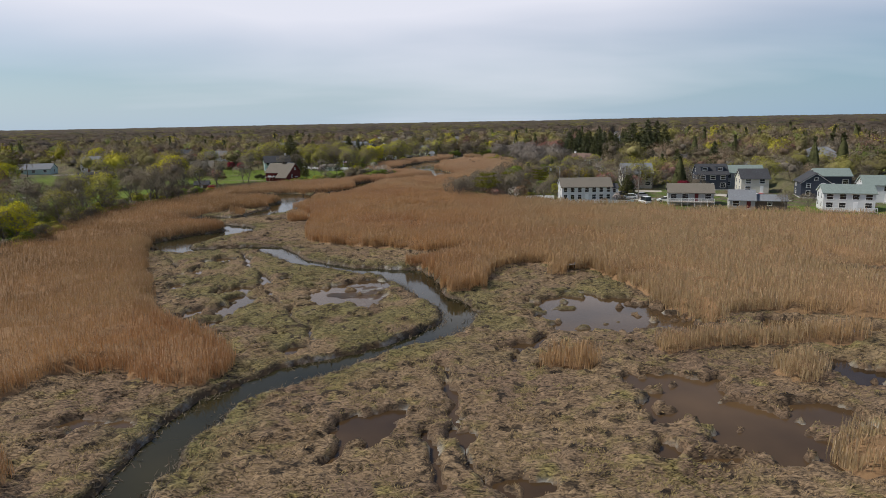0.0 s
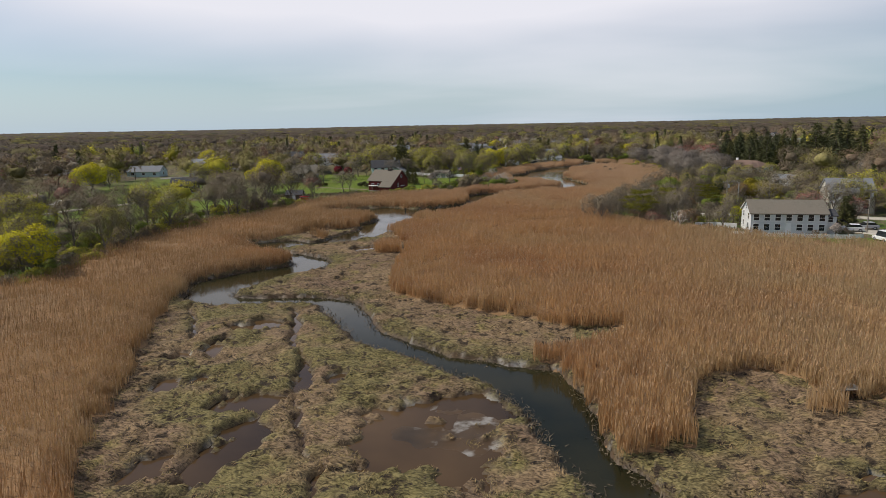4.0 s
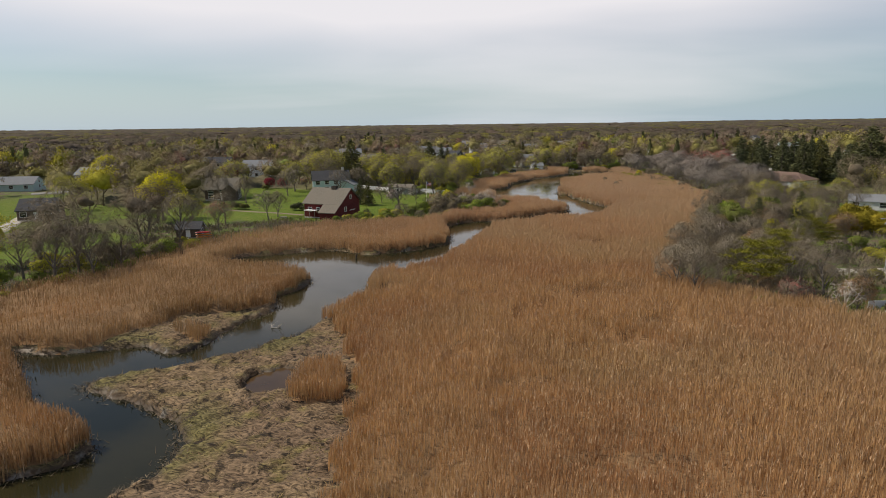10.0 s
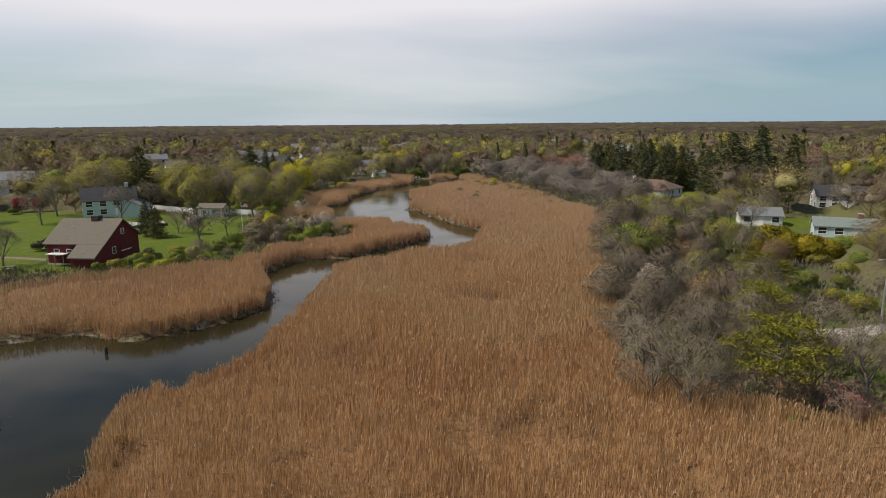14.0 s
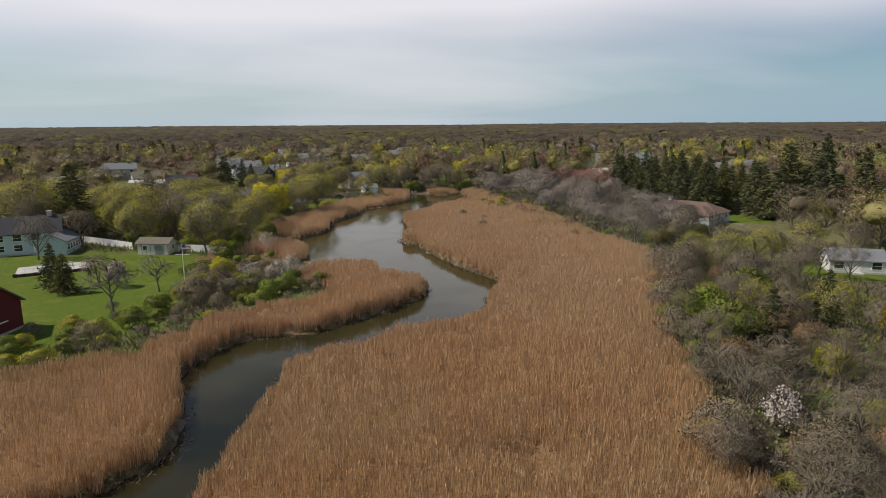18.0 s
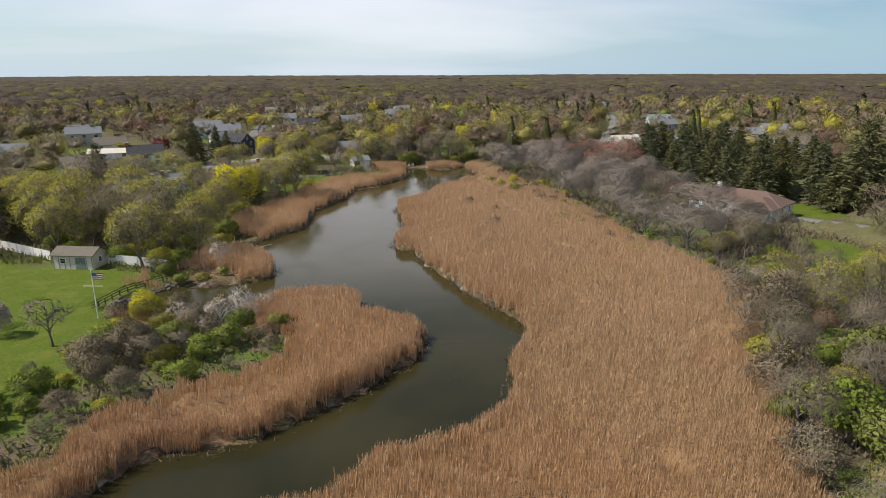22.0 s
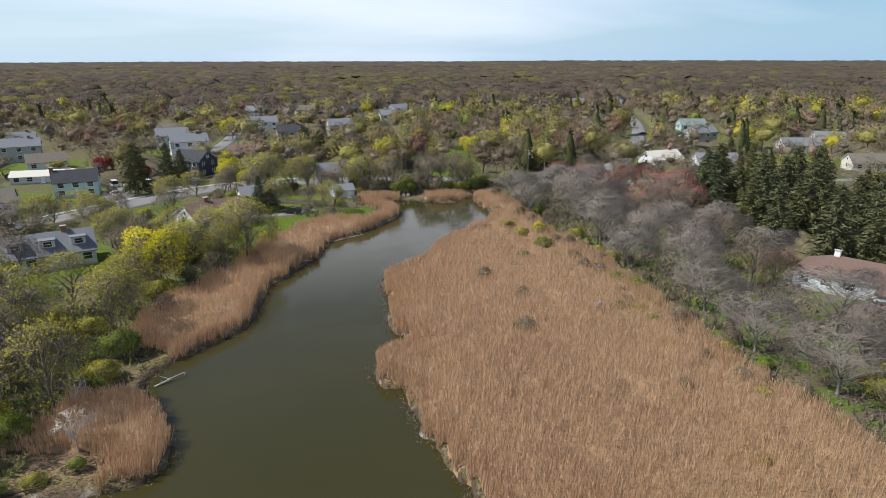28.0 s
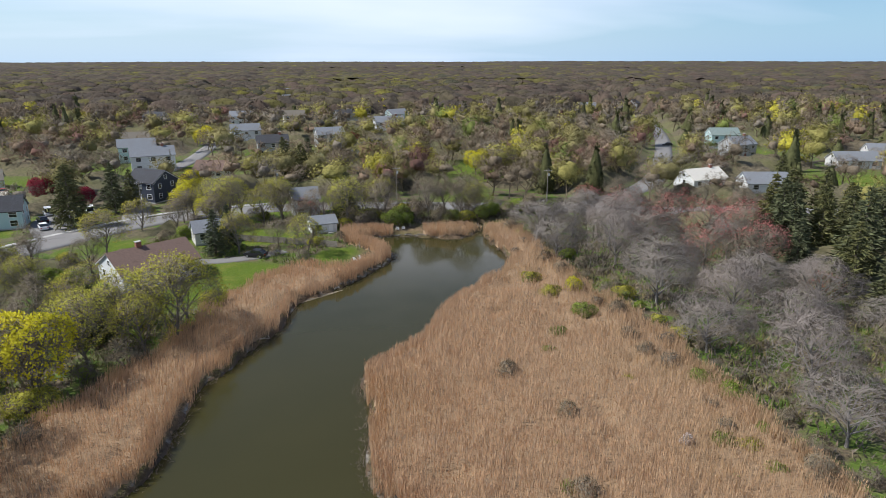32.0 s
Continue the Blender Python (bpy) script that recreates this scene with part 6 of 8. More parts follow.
for k, (hx, hy, ht, hw, wl_, rf, st, lb) in enumerate((
        (-68, 536, 18, 14, WHITE, GREY_ROOF, 2, "large white house with a blue-grey roof"), (-80, 560, 18, 13, AQUA, GREY_ROOF, 2, "pale blue house among garden trees"),
        (-110, 508, 24, 12, WHITE, TAN_ROOF, 1, "white house with a tan roof"), (-128, 530, 20, 14, GREY, GREY_ROOF, 2, "grey house with a broad roof"), (-140, 488, 12, 13, AQUA, GREY_ROOF, 1, "pale blue bungalow by the road"),
        (-45, 520, -12, 10, CREAM, RED_ROOF, 1, "cream bungalow with a red-brown roof"), (-30, 565, 10, 12, GREY, DARK_ROOF, 2, "grey house with a charcoal roof"), (-8, 590, 14, 12, GREY, GREY_ROOF, 2, "grey shingled house among trees"),
        (7, 566, -18, 10, WHITE, DARK_ROOF, 1, "white cottage with a dark steep roof"), (22, 640, 8, 15, WHITE, GREY_ROOF, 2, "white house behind brown trees"), (-47, 612, 16, 13, WHITE, GREY_ROOF, 2, "white house on a side street"),
        (-95, 610, 10, 12, CREAM, TAN_ROOF, 1, "cream bungalow under bare trees"), (-150, 580, 22, 12, WHITE, GREY_ROOF, 1, "white bungalow under bare trees"), (-215, 342, 8, 17, AQUA, GREY_ROOF, 1, "pale blue ranch house behind a lawn"),
        (-190, 352, -10, 10, GREY, GREY_ROOF, 2, "grey gabled house behind a lawn"), (-165, 352, 14, 12, BROWNWOOD, GREY_ROOF, 1, "brown house among trees"), (-250, 322, 5, 14, GREY, GREY_ROOF, 1, "grey farmhouse behind a lawn"),
        (-140, 402, 10, 13, WHITE, GREY_ROOF, 2, "white house among bare trees"), (-172, 430, 10, 12, GREY, DARK_ROOF, 2, "grey house in the woods"), (-205, 480, 5, 13, WHITE, GREY_ROOF, 1, "white bungalow in the woods"),
        (-147, 268, 20, 9, BROWNWOOD, DARK_ROOF, 1, "low dark outbuilding under trees"),
        (106, 480, 14, 13, WHITE, CREAM, 1, "white flat-looking house with pale roof"), (121, 470, -10, 14, WHITE, GREY_ROOF, 1, "white house with a wide grey roof"),
        (162, 560, -10, 12, AQUA, GREEN_ROOF, 2, "green-roofed house behind yellow trees"), (150, 530, 14, 11, GREY, GREY_ROOF, 2, "grey house with white trim"), (178, 503, -12, 15, WHITE, GREY_ROOF, 1, "long white bungalow on lawn"),
        (170, 458, -16, 13, CREAM, TAN_ROOF, 1, "tan gabled house near conifers"), (205, 520, -20, 12, WHITE, GREY_ROOF, 1, "white bungalow by the street"), (120, 262, -20, 11, CREAM, GREY_ROOF, 1, "cream house among conifers"))):
    house(lb, hx, hy, ht, hw, 8.5, 2.9 * st, 2.9 * st + 2.6, wl_, rf, st, 3, chimney=(hw * 0.25, BRICK) if k % 3 == 0 else None, door=k % 2 == 0, sides=1, room=3.5)
house("pale house with a light grey-green roof behind yellow bamboo", 81.8, 270.5, -33, 12, 6.6, 2.5, 3.9, AQUA, GREEN_ROOF, 1, 4, chimney=(2.5, BRICK), room=3.5)
house("white house with a dark roof beside dark conifers", 112, 309, -25, 12, 7, 3.9, 6.2, WHITE, DARK_ROOF, 2, 4, room=3.5)
house("low white bungalow with a grey roof", 75, 289.5, -25, 9, 6.4, 2.4, 3.9, WHITE, GREY_ROOF, 1, 3, room=3.5)
h = house("long pale ranch house with a red-brown hipped roof", 77.6, 352.6, -54, 20, 9, 3.0, 5.3, AQUA_PALE, RED_ROOF, 1, 6, chimney=(-5, TRIM), hip=True)
wing(h, 6.4, -4.2, 90, 8.6, 7.0, 2.9, 4.7, AQUA_PALE, RED_ROOF, [(0, 1.5, 1.6, 1.1)], hip=True)


def far_houses():
    """Roofs that show between the crowns farther out."""
    rng = random.Random(12)
    kinds = [(WHITE, GREY_ROOF, "white house among distant trees"), (CREAM, TAN_ROOF, "cream house among distant trees"), (GREY, DARK_ROOF, "grey house among distant trees"), (AQUA, GREY_ROOF, "pale blue house among distant trees")]
    made = []
    for k, (w_, r_, lb) in enumerate(kinds):
        made.append(house(lb, -60 + 30 * k, 690, 10 * k, 12, 9, 5.4, 8.0, w_, r_, 2, 3, door=False, sides=1, room=5))
    for k in range(44):
        x, y = rng.uniform(-420, 460), rng.uniform(650, 1150)
        if not free(x, y):
            continue
        copy_thing(made[rng.randrange(4)], pose(x, y, ground_z(x, y) + 0.05, 0, 0, rng.uniform(-40, 60)))
        BUILT.append((x, y, 11)); FRONTS.append((x, y, 7))


far_houses()
big = house("long pale commercial building far off", 300, 900, -8, 30, 18, 6, 8.0, WHITE, GREY_ROOF, 2, 8, door=False, sides=2, name="building", room=14)

# ---- roads, yards, fences ----
def ribbon(name, line, width, material, label, lift=0.06):
    """A road or path laid on the ground."""
    p = spline(line, 2.0)
    t = np.gradient(p, axis=0); t /= np.linalg.norm(t, axis=1, keepdims=True)
    n = np.stack([-t[:, 1], t[:, 0]], -1)
    cols = []
    for f, dz in ((-0.5, -0.5), (-0.498, 0), (-0.25, 0.03), (0, 0.05), (0.25, 0.03), (0.498, 0), (0.5, -0.5)):
        q = p + n * width * f
        z = np.maximum.reduce([ground_zs(p[:, 0] + n[:, 0] * width * g, p[:, 1] + n[:, 1] * width * g) for g in (-0.5, -0.25, 0, 0.25, 0.5)])
        cols.append(np.column_stack([q, z + lift + dz]))
    v = np.stack(cols, 1)
    idx = np.arange(v.shape[0] * v.shape[1]).reshape(v.shape[:2])
    f = np.stack([idx[:-1, :-1], idx[:-1, 1:], idx[1:, 1:], idx[1:, :-1]], -1).reshape(-1, 4)
    ob = tagged(new(name, sheet(name, v.reshape(-1, 3), f, material)), label, name, kind="structure")
    for x, y in p[::2]:
        BUILT.append((float(x), float(y), width / 2 + 1.5))
    return ob


ROAD = [(-200, 330), (-150, 372), (-115, 392), (-90, 410), (-68, 437), (-52, 455), (-38, 464), (-10, 469), (34, 463), (60, 456), (100, 446), (150, 440), (230, 450)]
ribbon("road", ROAD, 9.0, ASPHALT, "worn grey two-lane asphalt road")
off = spline(ROAD, 2.0); tg = np.gradient(off, axis=0); tg /= np.linalg.norm(tg, axis=1, keepdims=True)
side = off + np.stack([-tg[:, 1], tg[:, 0]], -1) * 6.3
ribbon("pavement", [tuple(q) for q in side[30:116:12]], 1.5, CONCRETE, "pale concrete pavement beside the road", 0.14)
ribbon("road", [(60, 458), (95, 490), (135, 560), (170, 640), (215, 780), (260, 960)], 7.0, ASPHALT, "side street running between trees")
ribbon("road", [(-52, 458), (-62, 500), (-66, 520), (-60, 560), (-62, 640)], 6.5, ASPHALT, "side street between village houses")
ribbon("driveway", [(-64, 446), (-72, 462), (-70, 474)], 9.0, ASPHALT, "asphalt parking yard")
ribbon("driveway", [(-33, 424), (-26, 424), (-19, 426), (-15, 429)], 3.2, ASPHALT, "asphalt drive beside the ranch house")
ribbon("driveway", [(85, 345), (93, 335), (104, 322)], 4.0, ASPHALT, "pale worn drive to the ranch house")
ribbon("driveway", [(31, 214), (36, 213.5), (44, 214), (58, 212), (72, 208)], 5.0, GRAVEL, "pale lane end behind the woods")
ribbon("driveway", [(54, 196), (58, 190), (62, 186)], 6.0, GRAVEL, "gravel parking beside the white house")
ribbon("path", [(-104, 286), (-95, 282), (-84, 279), (-76, 276)], 1.6, SAND, "worn gravel path to the barn")
ribbon("driveway", [(-158, 200), (-150, 222), (-140, 240), (-150, 262), (-170, 300)], 4.0, GRAVEL, "gravel drive across the lawn")
ribbon("driveway", [(85, 197), (92, 186), (98, 178)], 5.0, GRAVEL, "gravel yard between shore houses")


def fence(label, line, height, material, gap=2.4, solid=True):
    """Posts with boards between them."""
    p = spline(line, gap)
    ob = new("fence")
    ob.matrix_basis = pose(p[0][0], p[0][1], ground_z(*p[0]))
    tagged(ob, label, "fence")
    o = ob.matrix_basis.translation
    for (ax, ay), (bx, by) in zip(p[:-1], p[1:]):
        az, bz = ground_z(ax, ay), ground_z(bx, by)
        part("post", box(-0.07, 0.07, -0.07, 0.07, -0.4, height + 0.1), material, ob).matrix_basis = pose(ax - o.x, ay - o.y, az - o.z)
        ln, turn = math.hypot(bx - ax, by - ay), math.degrees(math.atan2(by - ay, bx - ax))
        if solid:
            part("panel", box(0.08, ln - 0.08, -0.025, 0.025, 0.08, height, bevel=0.01), material, ob).matrix_basis = pose(ax - o.x, ay - o.y, (az + bz) / 2 - o.z, 0, 0, turn)
        else:
            for zc in (0.35, 0.75, 1.1):
                part("rail", box(0.08, ln - 0.08, -0.03, 0.03, zc - 0.06, zc + 0.06), material, ob).matrix_basis = pose(ax - o.x, ay - o.y, (az + bz) / 2 - o.z, 0, 0, turn)


fence("white solid board fence across the lawn", [(-92, 355), (-82, 348), (-74, 342.5), (-64, 335)], 1.7, TRIM)
fence("white board fence running to the pond", [(-53.5, 331.5), (-48, 329), (-42.5, 326.5)], 1.7, TRIM)
fence("white vinyl fence beside the shore house", [(26, 189), (30, 185), (34, 182.3), (44, 180.5), (52, 180), (55, 181)], 0.9, TRIM)
fence("white fence behind the shore house", [(25.5, 192), (30, 192.5), (34, 191)], 1.3, TRIM)
fence("grey weathered board fence by the pond lawn", [(-27, 438.5), (-20, 436), (-12, 433), (-4, 430)], 1.4, TIMBER)
fence("grey stake fence along the pond edge", [(-42, 321), (-45, 317.5), (-47, 313), (-48, 308)], 0.7, DARK, 1.4, False)


def shed():
    BUILT.append((-57.6, 331, 5))
    ob = new("shed"); ob.matrix_basis = pose(-57.6, 330.8, ground_z(-57.6, 330.8), 0, 0, -14)
    tagged(ob, "pale green garden shed with a tan roof", "shed")
    part("wall", prism([(-2, 0), (2, 0), (2, 2.4), (0, 3.3), (-2, 2.4)], -3.5, 3.5), CREAM, ob)
    gable_roof(7, 4, 2.4, 3.3, 0.3, TAN_ROOF, ob)
    for k in range(8):
        part("batten", box(-3.45 + k * 0.97, -3.37 + k * 0.97, -2.03, -2.0, 0, 2.35), GREEN_ROOF, ob)
    dr = part("door", box(0.6, 2.2, -2.06, -2.005, 0.05, 2.0), GREEN_ROOF, ob)
    part("door_handle", box(1.35, 1.42, -2.12, -2.06, 0.95, 1.1), METAL, dr)
    window(ob, -1.7, -2.0, 1.45, 0.9, 0.8, "s"); window(ob, 3.5, 0, 1.4, 0.8, 0.8, "e")


shed()


def flagpole():
    x, y = -46.2, 305.0
    ob = new("flagpole"); ob.matrix_basis = pose(x, y, ground_z(x, y), 0, 0, -10)
    tagged(ob, "white flagpole with a yardarm and small striped flag", "flagpole")
    w = Wood(); w.tube(Vector((0, 0, -0.3)), Vector((0, 0, 6.6)), 0.075, 0.045, 8)
    m = new("pole", w.mesh("pole", TRIM)); m.parent = ob
    w = Wood(); w.tube(Vector((-1.3, 0, 4.6)), Vector((1.3, 0, 4.6)), 0.035, 0.035, 6)
    m = new("yardarm", w.mesh("yardarm", TRIM)); m.parent = ob
    bm = bmesh.new(); bmesh.ops.create_uvsphere(bm, u_segments=8, v_segments=6, radius=0.11, matrix=Matrix.Translation((0, 0, 6.68)))
    part("finial", bm, METAL, ob)
    for k in range(7):
        bm = bmesh.new()
        for i in range(6):
            a, b = 0.08 + i * 0.24, 0.08 + (i + 1) * 0.24
            box(a, b, -0.012 + 0.06 * math.sin(i * 1.3), 0.012 + 0.06 * math.sin(i * 1.3), 5.5 + k * 0.13, 5.63 + k * 0.13, bm)
        part("flag_stripe", bm, CAR_RED if k % 2 == 0 else TRIM, ob)
    part("flag_canton", box(0.08, 0.62, -0.08, 0.08, 5.98, 6.42), CAR_BLUE, ob)


flagpole()


def pole(x, y, turn=0, height=9.5, lamp=False):
    ob = new("street_lamp" if lamp else "utility_pole"); ob.matrix_basis = pose(x, y, ground_z(x, y), 0, 0, turn)
    w = Wood(); w.tube(Vector((0, 0, -0.5)), Vector((0, 0, height)), 0.15, 0.10, 8)
    c = new("pole", w.mesh("pole", TIMBER if not lamp else METAL)); c.parent = ob
    if lamp:
        tagged(ob, "pale street lamp with a short curved arm", "street lamp")
        w = Wood(); w.tube(Vector((0, 0, height - 0.2)), Vector((-0.7, 0, height + 0.35)), 0.05, 0.045, 6); w.tube(Vector((-0.7, 0, height + 0.35)), Vector((-1.5, 0, height + 0.4)), 0.045, 0.04, 6)
        c = new("arm", w.mesh("arm", METAL)); c.parent = ob
        part("lamp_head", box(-2.0, -1.4, -0.14, 0.14, height + 0.3, height + 0.45, bevel=0.04), METAL, ob)
    else:
        tagged(ob, "weathered wooden utility pole with a crossarm", "utility pole", "utility poles along the road")
        part("crossarm", box(-1.1, 1.1, -0.06, 0.06, height - 0.7, height - 0.56), TIMBER, ob)
        for k in (-0.95, -0.4, 0.4, 0.95):
            part("insulator", box(k - 0.05, k + 0.05, -0.05, 0.05, height - 0.56, height - 0.38), CAR_SILVER, ob)
        part("transformer", box(0.12, 0.55, -0.2, 0.2, height - 2.0, height - 1.2, bevel=0.06), METAL, ob)


for px_, py_, pt in ((-51, 461.5, 35), (-88, 419, 50), (-20, 474, 0), (12, 473, -10), (52, 464, -15), (35, 206, 0), (58, 187, 0), (-118, 398, 35), (-58, 520, 90)):
    pole(px_, py_, pt)
pole(40, 215.5, 20, 8.0, True)


def car(x, y, turn, paint_mat, label, kind="car"):
    ob = new(kind); ob.matrix_basis = pose(x, y, ground_z(x, y) + 0.10, 0, 0, turn)
    tagged(ob, label, kind, "parked cars")
    van = kind in ("van", "truck")
    bm = prism([(-2.2, 0.3), (2.2, 0.3), (2.25, 0.75), (1.5, 0.95), (-2.1, 1.0), (-2.25, 0.7)], -0.88, 0.88)
    bmesh.ops.bevel(bm, geom=list(bm.edges), offset=0.06, segments=2, affect="EDGES")
    part("body", bm, paint_mat, ob)
    top = [(-2.1, 0.96), (1.3, 0.93), (0.75, 2.0), (-2.0, 2.05)] if van else [(-1.95, 0.96), (1.25, 0.93), (0.45, 1.45), (-1.3, 1.48)]
    part("glasshouse", prism(top, -0.78, 0.78), GLASS, ob)
    r = top[2], top[3]
    part("roof", box(-0.76, 0.76, r[1][0] + 0.05, r[0][0] - 0.05, r[0][1], r[1][1] + 0.05, bevel=0.02), paint_mat, ob)
    for sx in (-1, 1):
        for sy in (-1.35, 1.35):
            bm = bmesh.new()
            bmesh.ops.create_cone(bm, cap_ends=True, segments=14, radius1=0.33, radius2=0.33, depth=0.22, matrix=Matrix.Translation((sx * 0.80, sy, 0.33)) @ Matrix.Rotation(radians(90), 4, "Y"))
            wh = part("wheel", bm, RUBBER, ob)
            bm = bmesh.new()
            bmesh.ops.create_cone(bm, cap_ends=True, segments=10, radius1=0.19, radius2=0.17, depth=0.03, matrix=Matrix.Translation((sx * 0.92, sy, 0.33)) @ Matrix.Rotation(radians(90), 4, "Y"))
            part("rim", bm, METAL, wh)
        part("headlight", box(sx * 0.62 - 0.18, sx * 0.62 + 0.18, 2.17, 2.26, 0.6, 0.74), CAR_SILVER, ob)
        part("tail_light", box(sx * 0.66 - 0.14, sx * 0.66 + 0.14, -2.26, -2.18, 0.65, 0.8), CAR_RED, ob)


for cx, cy, ct, cm, cl, ck in ((-20, 425.5, 70, CAR_BLACK, "black car parked by the pond lawn", "car"), (-71, 455, 30, CAR_WHITE, "white car in the parking yard", "car"), (-74, 462, 35, CAR_BLACK, "dark car in the parking yard", "car"), (-69, 466, 30, CAR_SILVER, "silver car in the parking yard", "car"), (-76, 470, 30, CAR_WHITE, "white van in the parking yard", "van"), (-66, 470, 20, CAR_WHITE, "white pickup in the parking yard", "truck"),
                           (-52, 507, 60, CAR_BLACK, "black car on the side street", "car"), (-78, 414, 40, CAR_BLACK, "black car beside the road", "car"), (56, 189, 80, CAR_WHITE, "white car beside the shore house", "car"), (60, 192, 85, CAR_SILVER, "silver car on gravel", "car"), (55.5, 196, 85, CAR_BLACK, "dark car on gravel", "car"), (57, 177.5, 10, CAR_WHITE, "white pickup on the lawn", "truck"), (63.5, 180, 80, CAR_WHITE, "white car beside the grey house", "car"),
                           (88, 180, 20, CAR_WHITE, "white van between shore houses", "van"), (92, 184, 25, CAR_RED, "red car between shore houses", "car"), (112, 172, 10, CAR_BLACK, "dark car under a carport", "car"), (190, 492, 70, CAR_WHITE, "white car on a drive", "car"), (196, 498, 75, CAR_WHITE, "white car on a drive", "car"), (141, 568, 65, CAR_BLACK, "black car on the side street", "car"), (-63, 482, 60, CAR_SILVER, "silver car near the navy house", "car"), (-100, 500, 10, CAR_RED, "red car near the white house", "car")):
    car(cx, cy, ct, cm, cl, ck)


# small things in yards and on the shore
def terrace():
    ob = new("terrace"); ob.matrix_basis = pose(-73, 317, ground_z(-73, 317), 0, 0, 20)
    tagged(ob, "pale paved terrace with a low dark wall", "terrace")
    rng = random.Random(4)
    slab = None
    for i in range(9):
        for j in range(6):
            part("paving_slab", box(-6 + i * 1.34, -6 + i * 1.34 + 1.3, -4 + j * 1.34, -4 + j * 1.34 + 1.3, -0.5, 0.24 + rng.uniform(0, 0.015)), CONCRETE, ob)
    for k in range(16):
        part("wall_stone", box(-6.2 + k * 0.79, -5.45 + k * 0.79, -4.5, -4.08, -0.5, rng.uniform(0.5, 0.62), bevel=0.04), DARK, ob)
    for tx, ty in ((-2, 0.5), (2.5, 1.2)):
        t = part("table", box(tx - 0.8, tx + 0.8, ty - 0.45, ty + 0.45, 0.92, 0.98, bevel=0.015), TIMBER, ob)
        for a in (-0.65, 0.65):
            part("leg", box(tx + a - 0.05, tx + a + 0.05, ty - 0.35, ty + 0.35, 0.25, 0.92), TIMBER, t)
    BUILT.append((-73, 317, 8))


terrace()


def lawn_chair(x, y, turn):
    ob = new("lawn_chair"); ob.matrix_basis = pose(x, y, ground_z(x, y), 0, 0, turn)
    tagged(ob, "white wooden lawn chair facing the pond", "chair", "white lawn chairs")
    part("seat", box(-0.3, 0.3, -0.25, 0.3, 0.34, 0.39), TRIM, ob)
    for k in range(5):
        part("back_slat", box(-0.3 + k * 0.125, -0.2 + k * 0.125, 0.0, 0.025, 0, 0.75), TRIM, ob).matrix_basis = pose(0, 0.28, 0.36, -18, 0, 0)
    for a in (-0.36, 0.36):
        part("armrest", box(a - 0.06, a + 0.06, -0.35, 0.35, 0.55, 0.58), TRIM, ob)
        part("leg", box(a - 0.04, a + 0.04, -0.30, -0.22, -0.05, 0.55), TRIM, ob); part("leg", box(a - 0.04, a + 0.04, 0.24, 0.32, -0.05, 0.55), TRIM, ob)


for cx, cy, ct in ((-0.5, 421.3, 130), (0.7, 422.2, 120), (9.6, 443.2, 180), (11.0, 443.4, 175)):
    lawn_chair(cx, cy, ct)


def kayak_rack():
    ob = new("kayak_rack"); ob.matrix_basis = pose(-85.5, 237.5, ground_z(-85.5, 237.5), 0, 0, 12)
    tagged(ob, "timber rack with bright kayaks beside a dark shed", "rack")
    for a in (-1.3, 1.3):
        for z in (0.5, 1.0, 1.5):
            part("rack_arm", box(a - 0.05, a + 0.05, -0.45, 0.45, z - 0.04, z + 0.04), TIMBER, ob)
        part("rack_post", box(a - 0.07, a + 0.07, -0.07, 0.07, -0.3, 2.0), TIMBER, ob)
    for k, m in enumerate((ORANGE, ORANGE, CAR_RED)):
        bm = bmesh.new(); bmesh.ops.create_uvsphere(bm, u_segments=12, v_segments=8, radius=1.0)
        bmesh.ops.scale(bm, vec=(1.75, 0.32, 0.19), verts=bm.verts); bmesh.ops.translate(bm, vec=(0, 0.05, 0.73 + 0.5 * k), verts=bm.verts)
        part("kayak", bm, m, ob, "bright plastic kayak")
    house("small weathered grey shed under trees", -90, 240.5, 12, 5, 4, 2.2, 3.4, BROWNWOOD, DARK_ROOF, 1, 1, sides=1, name="shed", group="sheds")


kayak_rack()
house("small dark garden pavilion on the lawn", -133, 225, 30, 5, 5, 2.3, 4.4, BROWNWOOD, DARK_ROOF, 1, 2, sides=2, name="pavilion", group="sheds")


def boat():
    ob = new("motor_boat"); ob.matrix_basis = pose(-161, 220, ground_z(-161, 220) + 0.5, 0, 0, 80)
    tagged(ob, "white motor boat parked on a lawn", "boat")
    bm = prism([(-1.2, 1.1), (-0.7, 0), (0.7, 0), (1.2, 1.1)], -3.6, 2.2)
    tip = [bm.verts.new((3.8, 0, 1.3)), bm.verts.new((3.0, 0, 0.2))]
    bmesh.ops.convex_hull(bm, input=bm.verts)
    part("hull", bm, CAR_WHITE, ob)
    part("cabin", box(-1.2, 1.2, -0.8, 0.8, 1.1, 1.9, bevel=0.1), TRIM, ob); part("windscreen", box(1.0, 1.25, -0.75, 0.75, 1.5, 2.1), GLASS, ob)
    part("cradle", box(-2.2, 1.6, -0.4, 0.4, -0.6, 0.02), TIMBER, ob)


boat()


def hide_box():
    ob = new("marsh_platform"); ob.matrix_basis = pose(20.8, 101.8, ground_z(20.8, 101.8), 0, 0, 15)
    tagged(ob, "low weathered timber platform at the reed edge", "platform")
    for k in range(9):
        part("plank", box(-1.2 + k * 0.27, -0.95 + k * 0.27, -0.7, 0.7, 0.72, 0.78), TIMBER, ob)
    for a in (-1.1, 1.1):
        for b in (-0.6, 0.6):
            part("post", box(a - 0.07, a + 0.07, b - 0.07, b + 0.07, -0.5, 0.72), DARK, ob)


hide_box()


